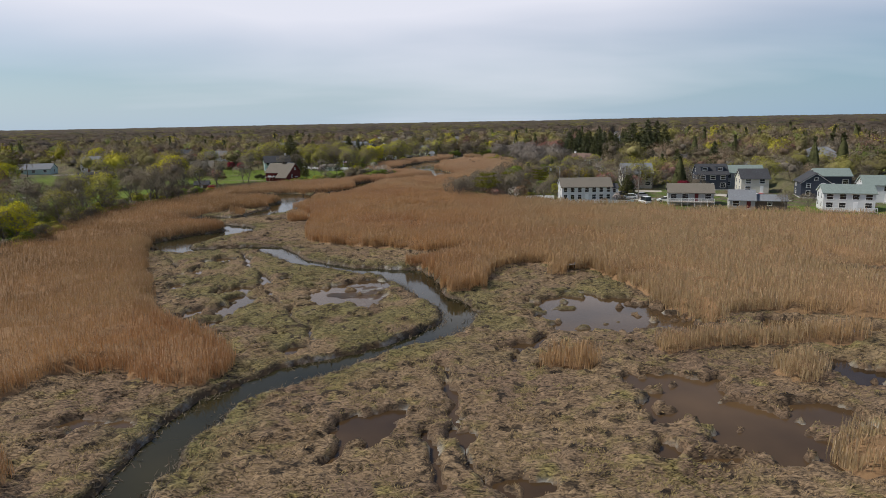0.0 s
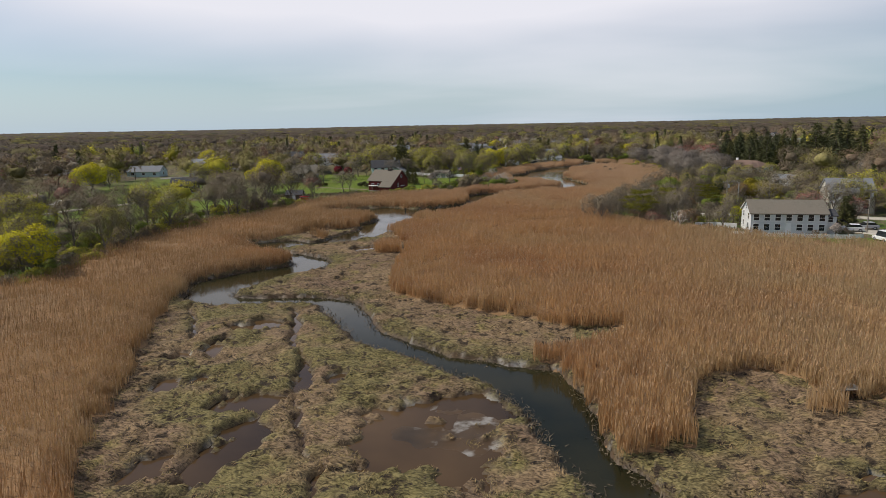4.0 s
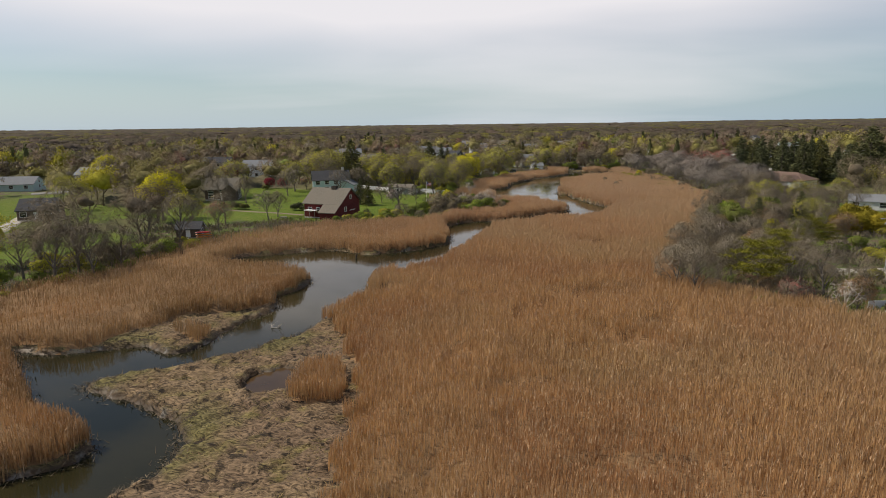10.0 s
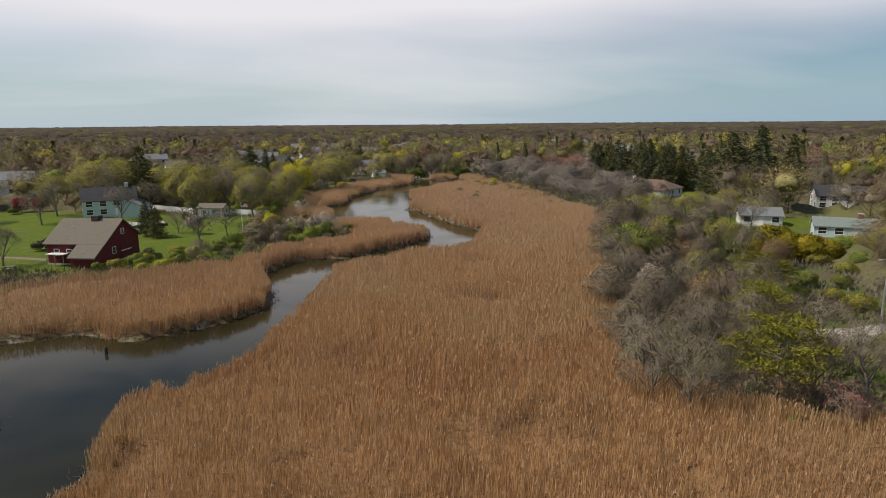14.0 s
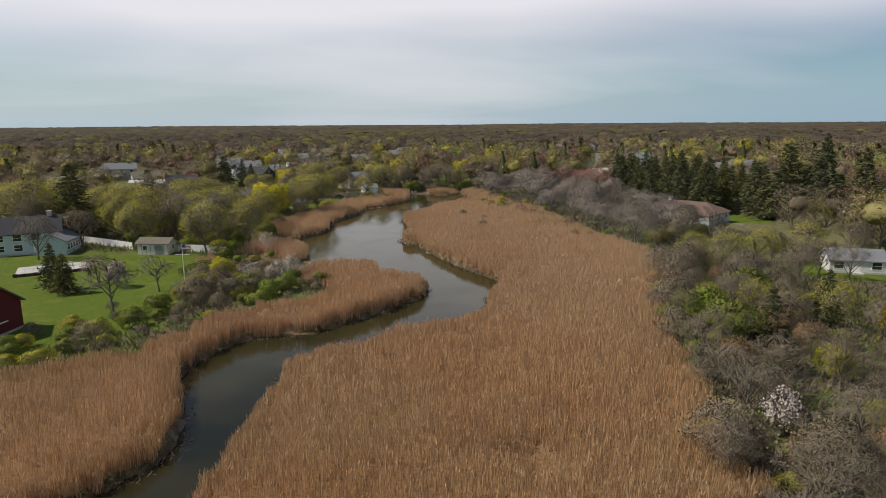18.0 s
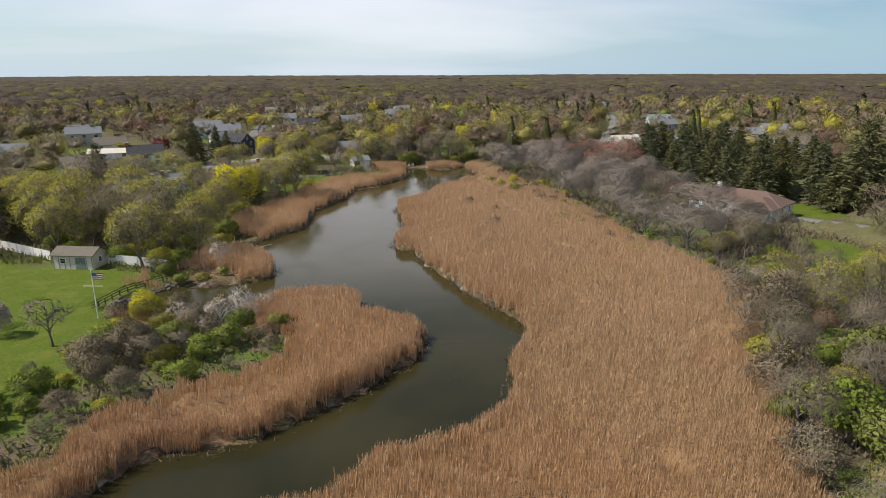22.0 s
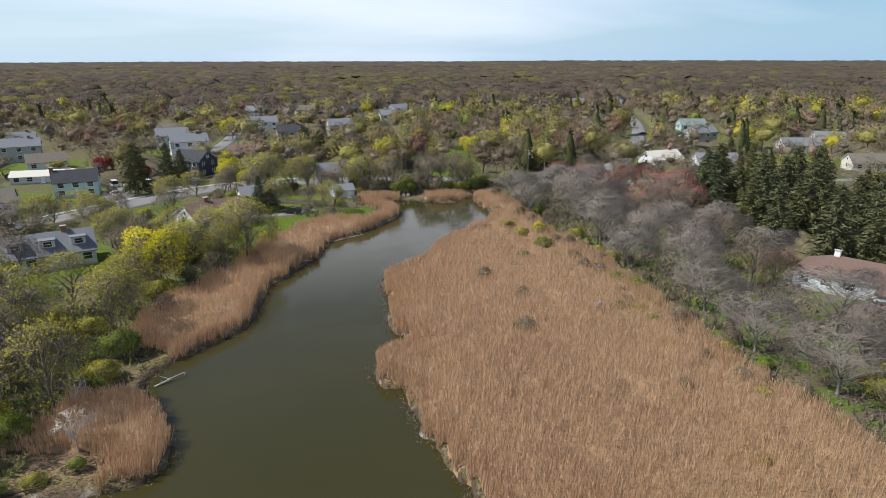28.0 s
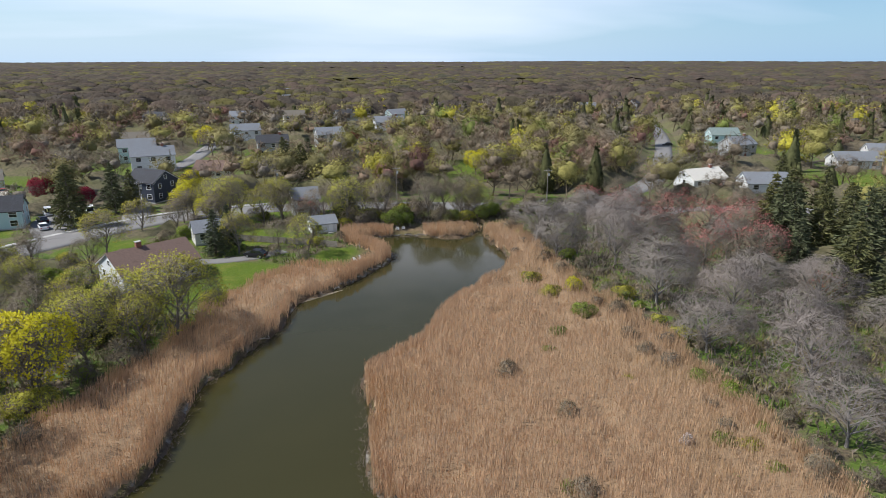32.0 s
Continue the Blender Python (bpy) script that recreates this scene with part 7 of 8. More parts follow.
def stump(x, y, h):
    w = Wood(); w.tube(Vector((0, 0, -1.2)), Vector((0.05, 0.02, h)), 0.24, 0.17, 9)
    w.tube(Vector((0.05, 0.02, h - 0.02)), Vector((0.06, 0.02, h + 0.06)), 0.17, 0.05, 9)
    ob = new("mooring_post", w.mesh("mooring_post", DARK)); ob.location = (x, y, WL)
    tagged(ob, "dark wooden post standing in the creek", "post")


stump(-49, 225, 0.75); stump(-41, 232, 0.4)


def log(x, y, ln, turn, material=DARK, lift=0.05):
    w = Wood(); rng = random.Random(int(x * 10 + y))
    a = Vector((-ln / 2, 0, 0))
    for k in range(4):
        b = a + Vector((ln / 4, rng.gauss(0, 0.08), rng.gauss(0.03, 0.06)))
        w.tube(a, b, 0.13 - 0.02 * k, 0.11 - 0.02 * k, 7); a = b
    for k in range(6):
        o = Vector((rng.uniform(-ln / 2, ln / 2), 0, 0.05)); w.tube(o, o + Vector((rng.gauss(0, 0.5), rng.gauss(0, 0.5), rng.uniform(0.2, 0.9))), 0.05, 0.012, 4)
    ob = new("driftwood_log", w.mesh("driftwood_log", material))
    ob.matrix_basis = pose(x, y, max(ground_z(x, y), WL) + lift, 0, 0, turn)
    tagged(ob, "fallen weathered branch lying at the waterline", "log", "fallen branches")


for k, (lx, ly, ll, lt, lm) in enumerate(((-49, 183, 1.2, 20, PALE_BARK), (-35, 304.5, 5, 30, DARK), (-32, 303, 4, -20, DARK), (-33.5, 305.5, 4.5, 65, DARK), (-30.5, 302.5, 3, 10, PALE_BARK), (-29, 341, 4, 40, PALE_BARK), (-15, 387, 3, 10, PALE_BARK), (-34.5, 329, 3, 55, DARK), (-38, 320, 4, 15, DARK), (5, 285, 2, 80, DARK))):
    log(lx, ly, ll, lt, lm)


def shore_wall(label, line, count, seed):
    """A loose row of stones along the water."""
    rng = random.Random(seed)
    p = spline(line, 0.5)
    ob = new("stone_edge"); ob.matrix_basis = pose(p[0][0], p[0][1], 0)
    tagged(ob, label, "stone wall")
    meshes = []
    for k in range(5):
        bm = bmesh.new(); bmesh.ops.create_icosphere(bm, subdivisions=1, radius=0.42)
        for v in bm.verts:
            v.co *= rng.uniform(0.75, 1.2)
        bmesh.ops.scale(bm, vec=(1.2, 0.9, 0.6), verts=bm.verts)
        me = bpy.data.meshes.new("stone"); bm.to_mesh(me); bm.free(); me.materials.append(STONE); meshes.append(me)
    for k in range(count):
        x, y = p[int(k * (len(p) - 1) / count)]
        x, y = x + rng.gauss(0, 0.22), y + rng.gauss(0, 0.22)
        s = new("stone", meshes[rng.randrange(5)]); s.parent = ob
        s.matrix_basis = pose(x - p[0][0], y - p[0][1], max(WL, ground_z(x, y)) + 0.08, 0, 0, rng.uniform(0, 360)) @ Matrix.Scale(rng.uniform(0.35, 0.8), 4)


shore_wall("grey stones edging the pond lawn", [(-4.5, 407), (0, 412.5), (4.5, 419), (7, 425), (5, 431)], 90, 1)
shore_wall("grey stones along the pond head", [(1, 439), (6, 440), (12, 440), (20, 437)], 60, 2)
shore_wall("low dark stone edge of the pool lawn", [(-40, 319.5), (-44, 315), (-46.5, 310.5), (-44, 306.5)], 85, 3)


def sand_bar(label, line, width):
    p = spline(line, 1.0); n = len(p)
    t = np.gradient(p, axis=0); t /= np.linalg.norm(t, axis=1, keepdims=True)
    nn = np.stack([-t[:, 1], t[:, 0]], -1); s = np.sin(np.linspace(0.05, np.pi - 0.05, n))[:, None]
    cols = [np.column_stack([p + nn * width * f * s, np.full(n, WL + dz)]) for f, dz in ((-1, -0.06), (-0.5, 0.03), (0, 0.07), (0.5, 0.04), (1, -0.06))]
    v = np.stack(cols, 1); idx = np.arange(n * 5).reshape(n, 5)
    f = np.stack([idx[:-1, :-1], idx[:-1, 1:], idx[1:, 1:], idx[1:, :-1]], -1).reshape(-1, 4)
    tagged(new("sand_bar", sheet("sand_bar", v.reshape(-1, 3), f, SAND, True)), label, "sand bar", kind="structure")


sand_bar("pale wet sand along the reed edge", [(-10.5, 401), (-7, 404), (-3, 406.5)], 0.8)
sand_bar("pale wet sand below the far reeds", [(-60, 234.8), (-54, 232.5), (-47.5, 229)], 0.5)
part_table = new("picnic_table"); part_table.matrix_basis = pose(-79, 268, ground_z(-79, 268), 0, 0, 10)
tagged(part_table, "dark weathered picnic table on the lawn", "table")
part("tabletop", box(-0.9, 0.9, -0.38, 0.38, 0.70, 0.76), TIMBER, part_table)
for b in (-0.7, 0.7):
    part("bench", box(-0.9, 0.9, b - 0.14, b + 0.14, 0.42, 0.47), TIMBER, part_table); part("leg", box(b - 0.06, b + 0.06, -0.75, 0.75, -0.05, 0.70), TIMBER, part_table)


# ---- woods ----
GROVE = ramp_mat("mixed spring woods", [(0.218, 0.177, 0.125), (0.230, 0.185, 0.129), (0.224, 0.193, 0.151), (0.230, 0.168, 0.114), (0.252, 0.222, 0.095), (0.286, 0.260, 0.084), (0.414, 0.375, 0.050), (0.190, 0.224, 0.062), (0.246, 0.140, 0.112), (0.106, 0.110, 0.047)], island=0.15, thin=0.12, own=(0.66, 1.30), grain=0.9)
grove([(3, 198), (16, 193), (26, 186), (34, 190), (34, 215), (30, 240), (22, 252), (15, 240), (6, 215)], 3.2, [(BARE, 4), (THICKET, 3.5), (GREEN_SHRUB, 1.2), (REDBUD, 0.25), (TANLEAF, 0.7), (OLIVE, 0.35)], 1, sizes=(0.45, 0.76))
grove([(22, 252), (32, 240), (48, 250), (56, 262), (66, 290), (62, 318), (46, 320), (43, 300), (36, 288), (28, 276)], 4.4, [(BARE, 4), (THICKET, 2), (GREEN_SHRUB, 3), (OLIVE, 1.3), (TANLEAF, 0.6), (REDBUD, 0.2), (FLOWER, 0.15)], 2, sizes=(0.5, 0.82))
grove([(10, 212), (20, 214), (30, 240), (48, 262), (56, 290), (44, 305), (38, 288), (28, 272), (20, 250), (12, 228)], 6.2, [(THICKET, 6), (GREEN_SHRUB, 1.2)], 36, sizes=(1.15, 1.75))
grove([(44, 320), (62, 322), (66, 345), (72, 372), (74, 400), (68, 430), (52, 448), (38, 440), (38, 410), (41, 370), (41, 338)], 8.8, [(GREYBARE, 8), (BARE, 0.8)], 3, sizes=(0.92, 1.18))
grove([(40, 322), (46, 322), (46, 345), (45, 372), (44, 405), (42, 436), (34, 440), (35, 410), (36, 370), (37, 338)], 3.4, [(THICKET, 4), (GREEN_SHRUB, 3)], 33, sizes=(0.45, 0.85))
grove([(30, 300), (40, 306), (38, 335), (35, 372), (34, 405), (32, 432), (29, 430), (28, 400), (28, 360), (29, 325)], 5.5, [(THICKET, 3), (GREEN_SHRUB, 3)], 34, sizes=(0.3, 0.6))
grove([(56, 210), (84, 214), (96, 250), (74, 258), (62, 246), (56, 228)], 4.0, [(GREEN_SHRUB, 6), (THICKET, 2), (OLIVE, 1.6), (BARE, 1.2), (TANLEAF, 0.5)], 43, True, sizes=(0.7, 1.05))
grove([(34, 190), (60, 196), (66, 232), (60, 250), (34, 240)], 4.2, [(BARE, 1.2), (GREEN_SHRUB, 6), (OLIVE, 1.5), (THICKET, 1.5), (PINE, 0.4), (TANLEAF, 0.4)], 4, True, sizes=(0.6, 0.9))
grove([(86, 350), (120, 335), (130, 380), (118, 430), (90, 430), (78, 404), (78, 378)], 7.0, [(SPRUCE, 8), (BARE, 0.6)], 5, sizes=(0.85, 1.2))
grove([(-96, 60), (-92, 100), (-88, 112), (-87, 135), (-90, 152), (-96, 170), (-94, 190), (-86, 206), (-82, 228), (-90, 236), (-104, 205), (-112, 160), (-112, 60)], 4.6, [(BARE, 5.5), (THICKET, 1.5), (GREEN_SHRUB, 2), (OLIVE, 1.6), (YELLOW, 0.7)], 6, sizes=(0.8, 1.2))
grove([(-92, 90), (-87.5, 112), (-85.5, 135), (-88, 150), (-93, 168), (-92, 190), (-85, 205), (-80, 228), (-88, 238), (-100, 206), (-102, 168), (-100, 90)], 3.4, [(THICKET, 3), (GREEN_SHRUB, 5)], 37, True, sizes=(0.5, 0.95))
grove([(-78, 232), (-70, 246), (-66, 258), (-57, 271), (-44, 284), (-36, 293), (-34, 301), (-41, 300), (-52, 286), (-66, 272), (-76, 255), (-84, 236)], 5.0, [(THICKET, 5), (GREEN_SHRUB, 3)], 7, True, sizes=(0.35, 0.75))
grove([(-46, 289), (-34, 288), (-22, 293), (-21, 300), (-29, 301.5), (-36, 304), (-42, 304)], 3.1, [(THICKET, 3.5), (GREEN_SHRUB, 4)], 17, True, sizes=(0.75, 1.1))
grove([(-58, 262), (-48, 263), (-41, 269), (-37, 276), (-31, 282), (-24, 286), (-21, 291), (-25, 294), (-34, 289), (-44, 284), (-57, 272), (-64, 264)], 3.2, [(THICKET, 4), (GREEN_SHRUB, 5)], 41, True, sizes=(0.45, 0.95))
grove([(-43, 323), (-37, 332), (-35.5, 350), (-34, 366), (-28.5, 378), (-24, 392), (-22, 404), (-34, 402), (-46, 382), (-52, 360), (-70, 346), (-62, 334)], 4.2, [(OLIVE, 4), (THICKET, 2), (GREEN_SHRUB, 6), (BARE, 1.5)], 8, True, sizes=(0.85, 1.25))
grove([(-100, 352), (-74, 347), (-54, 362), (-50, 380), (-58, 380), (-72, 378), (-88, 372), (-104, 378)], 5.6, [(OLIVE, 3), (BARE, 4), (GREEN_SHRUB, 2), (YELLOW, 0.4), (SPRUCE, 0.3)], 9, sizes=(1.05, 1.45))
grove([(-80, 378), (-50, 372), (-34, 374), (-24, 405), (-12, 415), (-2, 434), (0, 444), (0, 462), (-40, 460), (-62, 432), (-84, 408)], 5.2, [(BARE, 4), (OLIVE, 1.6), (YELLOW, 0.4), (SPRUCE, 0.5), (THICKET, 1.5), (GREEN_SHRUB, 2)], 16, sizes=(0.65, 1.0))
grove([(-38, 450), (-16, 452), (-3, 448), (14, 448), (30, 450), (31, 458), (-4, 464), (-40, 459)], 3.9, [(BARE, 5), (OLIVE, 2), (REDBUD, 0.5), (THICKET, 3)], 18, True, sizes=(0.85, 1.15))
grove([(52, 446), (100, 432), (104, 440), (60, 454)], 4.6, [(BARE, 4), (REDBUD, 1)], 19, True, sizes=(0.8, 1.1))
grove([(2, 443), (30, 450), (50, 450), (56, 455), (30, 457), (-2, 453)], 2.8, [(GREEN_SHRUB, 4), (THICKET, 4)], 15, True, sizes=(0.9, 1.35))
grove([(38, 200), (62, 203), (84, 226), (110, 214), (150, 205), (160, 240), (110, 262), (66, 250), (60, 226)], 8.5, [(BARE, 4), (OLIVE, 2), (REDBUD, 1), (SPRUCE, 0.8), (YELLOW, 0.5)], 35, True, sizes=(0.7, 1.05))


def undergrowth():
    """Brambles, saplings and dead stalks on the wood floor and along the marsh edge."""
    rng = np.random.default_rng(19)
    n = 430000
    x, y = rng.uniform(-118, 92, n), rng.uniform(95, 468, n)
    edge = np.interp(y, RIM_W[:, 1], RIM_W[:, 0]), np.interp(y, RIM_E[:, 1], RIM_E[:, 0])
    keep = ((x < edge[0] + 2.5) & (x > edge[0] - 42)) | ((x > edge[1] - 2.5) & (x < edge[1] + 46) & (y > 186))
    keep &= rng.random(n) < 0.25 + 0.75 * smooth(fbm(x * 0.12, y * 0.12, 87, 3), 0.34, 0.5)
    x, y = x[keep], y[keep]
    z = ground_zs(x, y)
    keep = z > 0.0
    for e in LAWNS:
        keep &= ellipse(x, y, e) > 1.0
    x, y, z = x[keep], y[keep], z[keep]
    for bx, by, br in BUILT:
        if -125 < bx < 100 and 90 < by < 480:
            k = (x - bx) ** 2 + (y - by) ** 2 > (br * 0.8) ** 2
            x, y, z = x[k], y[k], z[k]
    n = len(x)
    h = rng.uniform(0.35, 1.1, n) + 1.3 * np.clip(fbm(x * 0.2, y * 0.2, 89, 3) - 0.45, 0, 0.4)
    turn, way = rng.random(n) * np.pi, rng.random(n) * 2 * np.pi
    w, ln = rng.uniform(0.06, 0.20, n), rng.uniform(0.1, 0.6, n)
    ox, oy = np.cos(turn) * w, np.sin(turn) * w
    low = rng.uniform(0.0, 0.5, n) * h
    v = np.stack([np.stack([x + ox, y + oy, z + low], -1), np.stack([x + np.cos(way) * ln, y + np.sin(way) * ln, z + h], -1), np.stack([x - ox, y - oy, z + low * 0.6], -1)], 1).reshape(-1, 3)
    me = sheet("undergrowth", v, np.arange(len(v)).reshape(-1, 3), GROVE)
    t = (fbm(x * 0.07, y * 0.07, 95, 3) - 0.2) * 1.1 + rng.normal(0, 0.1, n)
    t = t + np.where(x < 0, 0.24, 0.03)
    tint = np.where(t < 0.30, 0.25, np.where(t < 0.42, 0.15, np.where(t < 0.5, 0.45, 0.75)))
    me.attributes.new("tint", "FLOAT", "POINT").data.foreach_set("value", np.repeat(tint, 3).astype(np.float32))
    tagged(new("undergrowth", me), "brown and green brambles and saplings on the wood floor", "undergrowth", kind="stuff")


RIM_W, RIM_E = spline(EDGE_WEST, 3), spline(EDGE_EAST, 3)[::-1]
RIM_W, RIM_E = RIM_W[np.argsort(RIM_W[:, 1])], RIM_E[np.argsort(RIM_E[:, 1])]
# single trees that stand out
for kind, tx, ty, ts in ((YELLOW, -38, 373, 1.5), (YELLOW, -40, 459, 1.0), (YELLOW, -34, 453, 0.8), (YELLOW, 43, 502, 1.1), (YELLOW, -47, 497, 0.9), (YELLOW, -184, 263, 1.6), (YELLOW, -111, 266, 1.4), (YELLOW, -202, 380, 1.4), (BARE, -143, 207, 0.9), (CHERRY, -84, 487, 1.1), (YELLOW, -59, 586, 1.4), (YELLOW, -43, 476, 1.0), (SPRUCE, -65, 456, 1.1), (SPRUCE, -20, 504, 1.0), (SPRUCE, -14, 498, 1.0), (YELLOW, 42, 511, 1.2), (BARE, -46, 336, 1.2), (BARE, -52, 342, 1.2), (GREEN_SHRUB, -36, 321, 0.5), (GREEN_SHRUB, -39, 320, 0.55), (GREEN_SHRUB, -33, 323, 0.4), (GREEN_SHRUB, -42, 324, 0.7), (GREEN_SHRUB, -44, 328, 1.1),  (BARE, -104, 303, 0.9), (BARE, -113, 304, 1.0), (BARE, -97, 322, 1.0), (BARE, -80, 327, 1.0), (BARE, -90, 347, 1.1), (BARE, -76, 340, 1.0), (OLIVE, -100, 338, 1.1), (OLIVE, -118, 326, 1.2), (BARE, -124, 316, 1.2), (OLIVE, -70, 347, 1.2), (REDBUD, -87, 248, 0.9), (BARE, -92, 262, 0.9), (OLIVE, -96, 252, 0.9), (SPRUCE, 57, 196, 0.5), (SPRUCE, 58.5, 197.5, 0.5), (THICKET, 47, 183, 0.45), (FLOWER, 50.5, 182.8, 0.55), (THICKET, 52, 183, 0.5), (BARE, 86, 158.5, 0.6), (BARE, 91, 157, 0.55), (REDBUD, 50, 199, 0.7), (YELLOW, 36, 197, 0.6), (BARE, 79, 196, 0.6), (CHERRY, 76, 200, 0.7), (GNARLED, -51, 283, 1.35), (GNARLED, -48, 295.5, 0.95), (OLIVE, 92, 318, 1.0), (BARE, 97, 316, 1.0), (BARE, 101, 311, 1.0), (BARE, 88, 323, 0.9), (OLIVE, 95, 309, 1.0), (CHERRY, 70, 342, 0.5), (SPRUCE, 116, 334, 1.5), (SPRUCE, 103, 346, 1.6), (SPRUCE, 109, 340, 1.7), (SPRUCE, 117, 350, 1.65), (SPRUCE, 110, 354, 1.6), (BARE, 115, 321, 1.1), (GNARLED, -46, 337, 1.3), (CHERRY, -143, 377, 1.3), (CHERRY, -114, 349, 0.7), (CHERRY, -109, 350, 0.65), (GNARLED, -82.6, 267, 1.2), (HEDGE, -100, 287, 0.95), (HEDGE, -97.5, 286.5, 0.8), (HEDGE, -81.5, 286, 1.0), (HEDGE, -79, 285.5, 0.85), (HEDGE, -114, 345, 0.9), (HEDGE, 88, 315, 1.1), (HEDGE, 91, 315.5, 1.2), (HEDGE, 94, 316, 1.2), (HEDGE, 97, 316.5, 1.15), (HEDGE, 100, 317, 1.2), (HEDGE, 103, 317.5, 1.1), (CHERRY, -70, 478, 0.9), (CHERRY, 2, 585, 1.1), (BARE, -47, 264, 0.5), (OLIVE, -62, 342, 1.3), (OLIVE, -56, 353, 1.35), (OLIVE, -70, 352, 1.3), (OLIVE, -50, 349, 1.2), (OLIVE, -78, 357, 1.3), (OLIVE, -88, 362, 1.3),
                         (PINE, 14, 198.5, 1.1), (PINE, 22, 212.5, 0.95), (PINE, 37, 230, 0.75), (SPRUCE, 45, 259.5, 0.62), (SPRUCE, 35, 256.5, 0.62), (TANLEAF, 23.5, 225, 0.85), (TANLEAF, 28, 228, 0.8), (TANLEAF, 49, 247, 0.85), (TANLEAF, 46, 244, 0.75), (YELLOW, 33, 243.5, 0.5), (YELLOW, 28, 231, 0.6), (FLOWER, 20, 234, 0.9),  (FLOWER, 31, 352, 0.4), (BAMBOO, 54, 252, 1.0), (BAMBOO, 57.5, 250.5, 1.05), (BAMBOO, 61, 249.5, 0.9), (BAMBOO, 53.5, 256, 1.05), (BAMBOO, 57, 255, 1.1), (BAMBOO, 61, 254, 0.95), (BAMBOO, 50.5, 253.5, 0.95), (BAMBOO, 58, 259, 1.1), (OLIVE, 68, 250, 0.5), (GREEN_SHRUB, 65, 252, 1.3), (GREEN_SHRUB, 69, 255, 1.3), (BARE, 74, 253, 0.6), (BARE, 68, 282, 0.65), (BARE, 65, 285.5, 0.7), (OLIVE, 71, 297, 0.75), (OLIVE, 64, 297, 0.75), (BARE, 82, 298, 0.75), (BARE, 88, 302, 0.7), (BARE, 103, 298, 0.8), (CHERRY, 114, 301, 0.8), (BARE, 109, 299, 0.75), (BARE, 88, 262, 0.7), (TANLEAF, 93, 266, 1.0), (GREEN_SHRUB, 71, 246, 1.3), (GREEN_SHRUB, 75, 249, 1.3), (OLIVE, 79, 252, 0.5), (GREEN_SHRUB, 73, 257, 1.2), (GREEN_SHRUB, 78, 257.5, 1.2), (BARE, 84, 254, 0.55), (GREEN_SHRUB, 67, 242, 1.3), (GREEN_SHRUB, 82, 258, 1.2), (GREEN_SHRUB, 76, 244, 1.3), (THICKET, 71, 251, 1.2), (OLIVE, 84, 246, 0.6), (GREEN_SHRUB, 80, 246, 1.3),
                         (BARE, 60, 321, 0.85), (BARE, 64, 329, 0.8), (BARE, 57, 330, 0.85), (BARE, 55, 316, 0.8), (BARE, 67, 323, 0.75), (GREEN_SHRUB, 58, 325, 1.2), (GREEN_SHRUB, 62, 325, 1.2), (GREEN_SHRUB, 53, 322, 1.1), (GREEN_SHRUB, 68, 330, 1.1), (THICKET, 61, 333, 1.1), (REDBUD, 69, 335, 0.6), (YELLOW, 40, 198, 0.6), (YELLOW, 46, 200, 0.55), (REDBUD, 52, 202, 0.9), (REDBUD, 60, 198, 0.8),
                         (DEAD, -34, 326, 0.9), (DEAD, -26, 300, 0.7), (DEAD, -24, 303, 0.6), (DEAD, -31, 301, 0.55), (DEAD, -37, 334, 0.8), (DEAD, 22, 190, 0.9), (YELLOW, -39, 302, 0.62), (DEAD, -27, 300.5, 0.95), (DEAD, -29, 299, 0.8), (DEAD, -34, 299, 0.75), (GREEN_SHRUB, -28, 294, 0.6), (GREEN_SHRUB, -25, 295, 0.55), (GREEN_SHRUB, -31, 293, 0.6), (THICKET, -35, 288.5, 1.2), (THICKET, -38, 290, 1.2), (THICKET, -32, 290.5, 1.0), (THICKET, -42, 289, 1.2), (THICKET, -40, 286, 1.15), (GREEN_SHRUB, 18, 354, 0.5), (THICKET, 21, 359, 0.6), (GREEN_SHRUB, 31, 396, 0.9), (GREEN_SHRUB, 27, 380, 0.6), (THICKET, 17, 369, 0.7), (GREEN_SHRUB, 33, 386, 0.9), (GREEN_SHRUB, 17, 347, 0.5), (THICKET, 18, 345, 0.8), (GREEN_SHRUB, 24, 375, 0.5), (GREEN_SHRUB, -17, 303, 0.5), (GREEN_SHRUB, 30, 404, 0.8), (YELLOW, 35, 396, 0.4),
                         (SPRUCE, 82, 407, 1.35), (SPRUCE, 90, 424, 1.2), (SPRUCE, 84, 392, 1.3), (SPRUCE, 92, 404, 1.3), (SPRUCE, 97, 392, 1.3), (SPRUCE, 88, 381, 1.25), (SPRUCE, 94, 370, 1.2), (SPRUCE, 100, 378, 1.3), (SPRUCE, 130, 476, 0.9), (SPRUCE, -60, 470, 0.95), (SPRUCE, -57, 474, 0.9), (SPRUCE, -28, 428, 0.7), (SPRUCE, -26, 432, 0.8), (PINE, -72, 408, 0.6), (SPRUCE, -22, 520, 0.95), (SPRUCE, -14, 524, 0.9), (SPRUCE, -16, 516, 0.8), (SPRUCE, -66, 300, 0.6), (SPRUCE, -63, 297, 0.5),
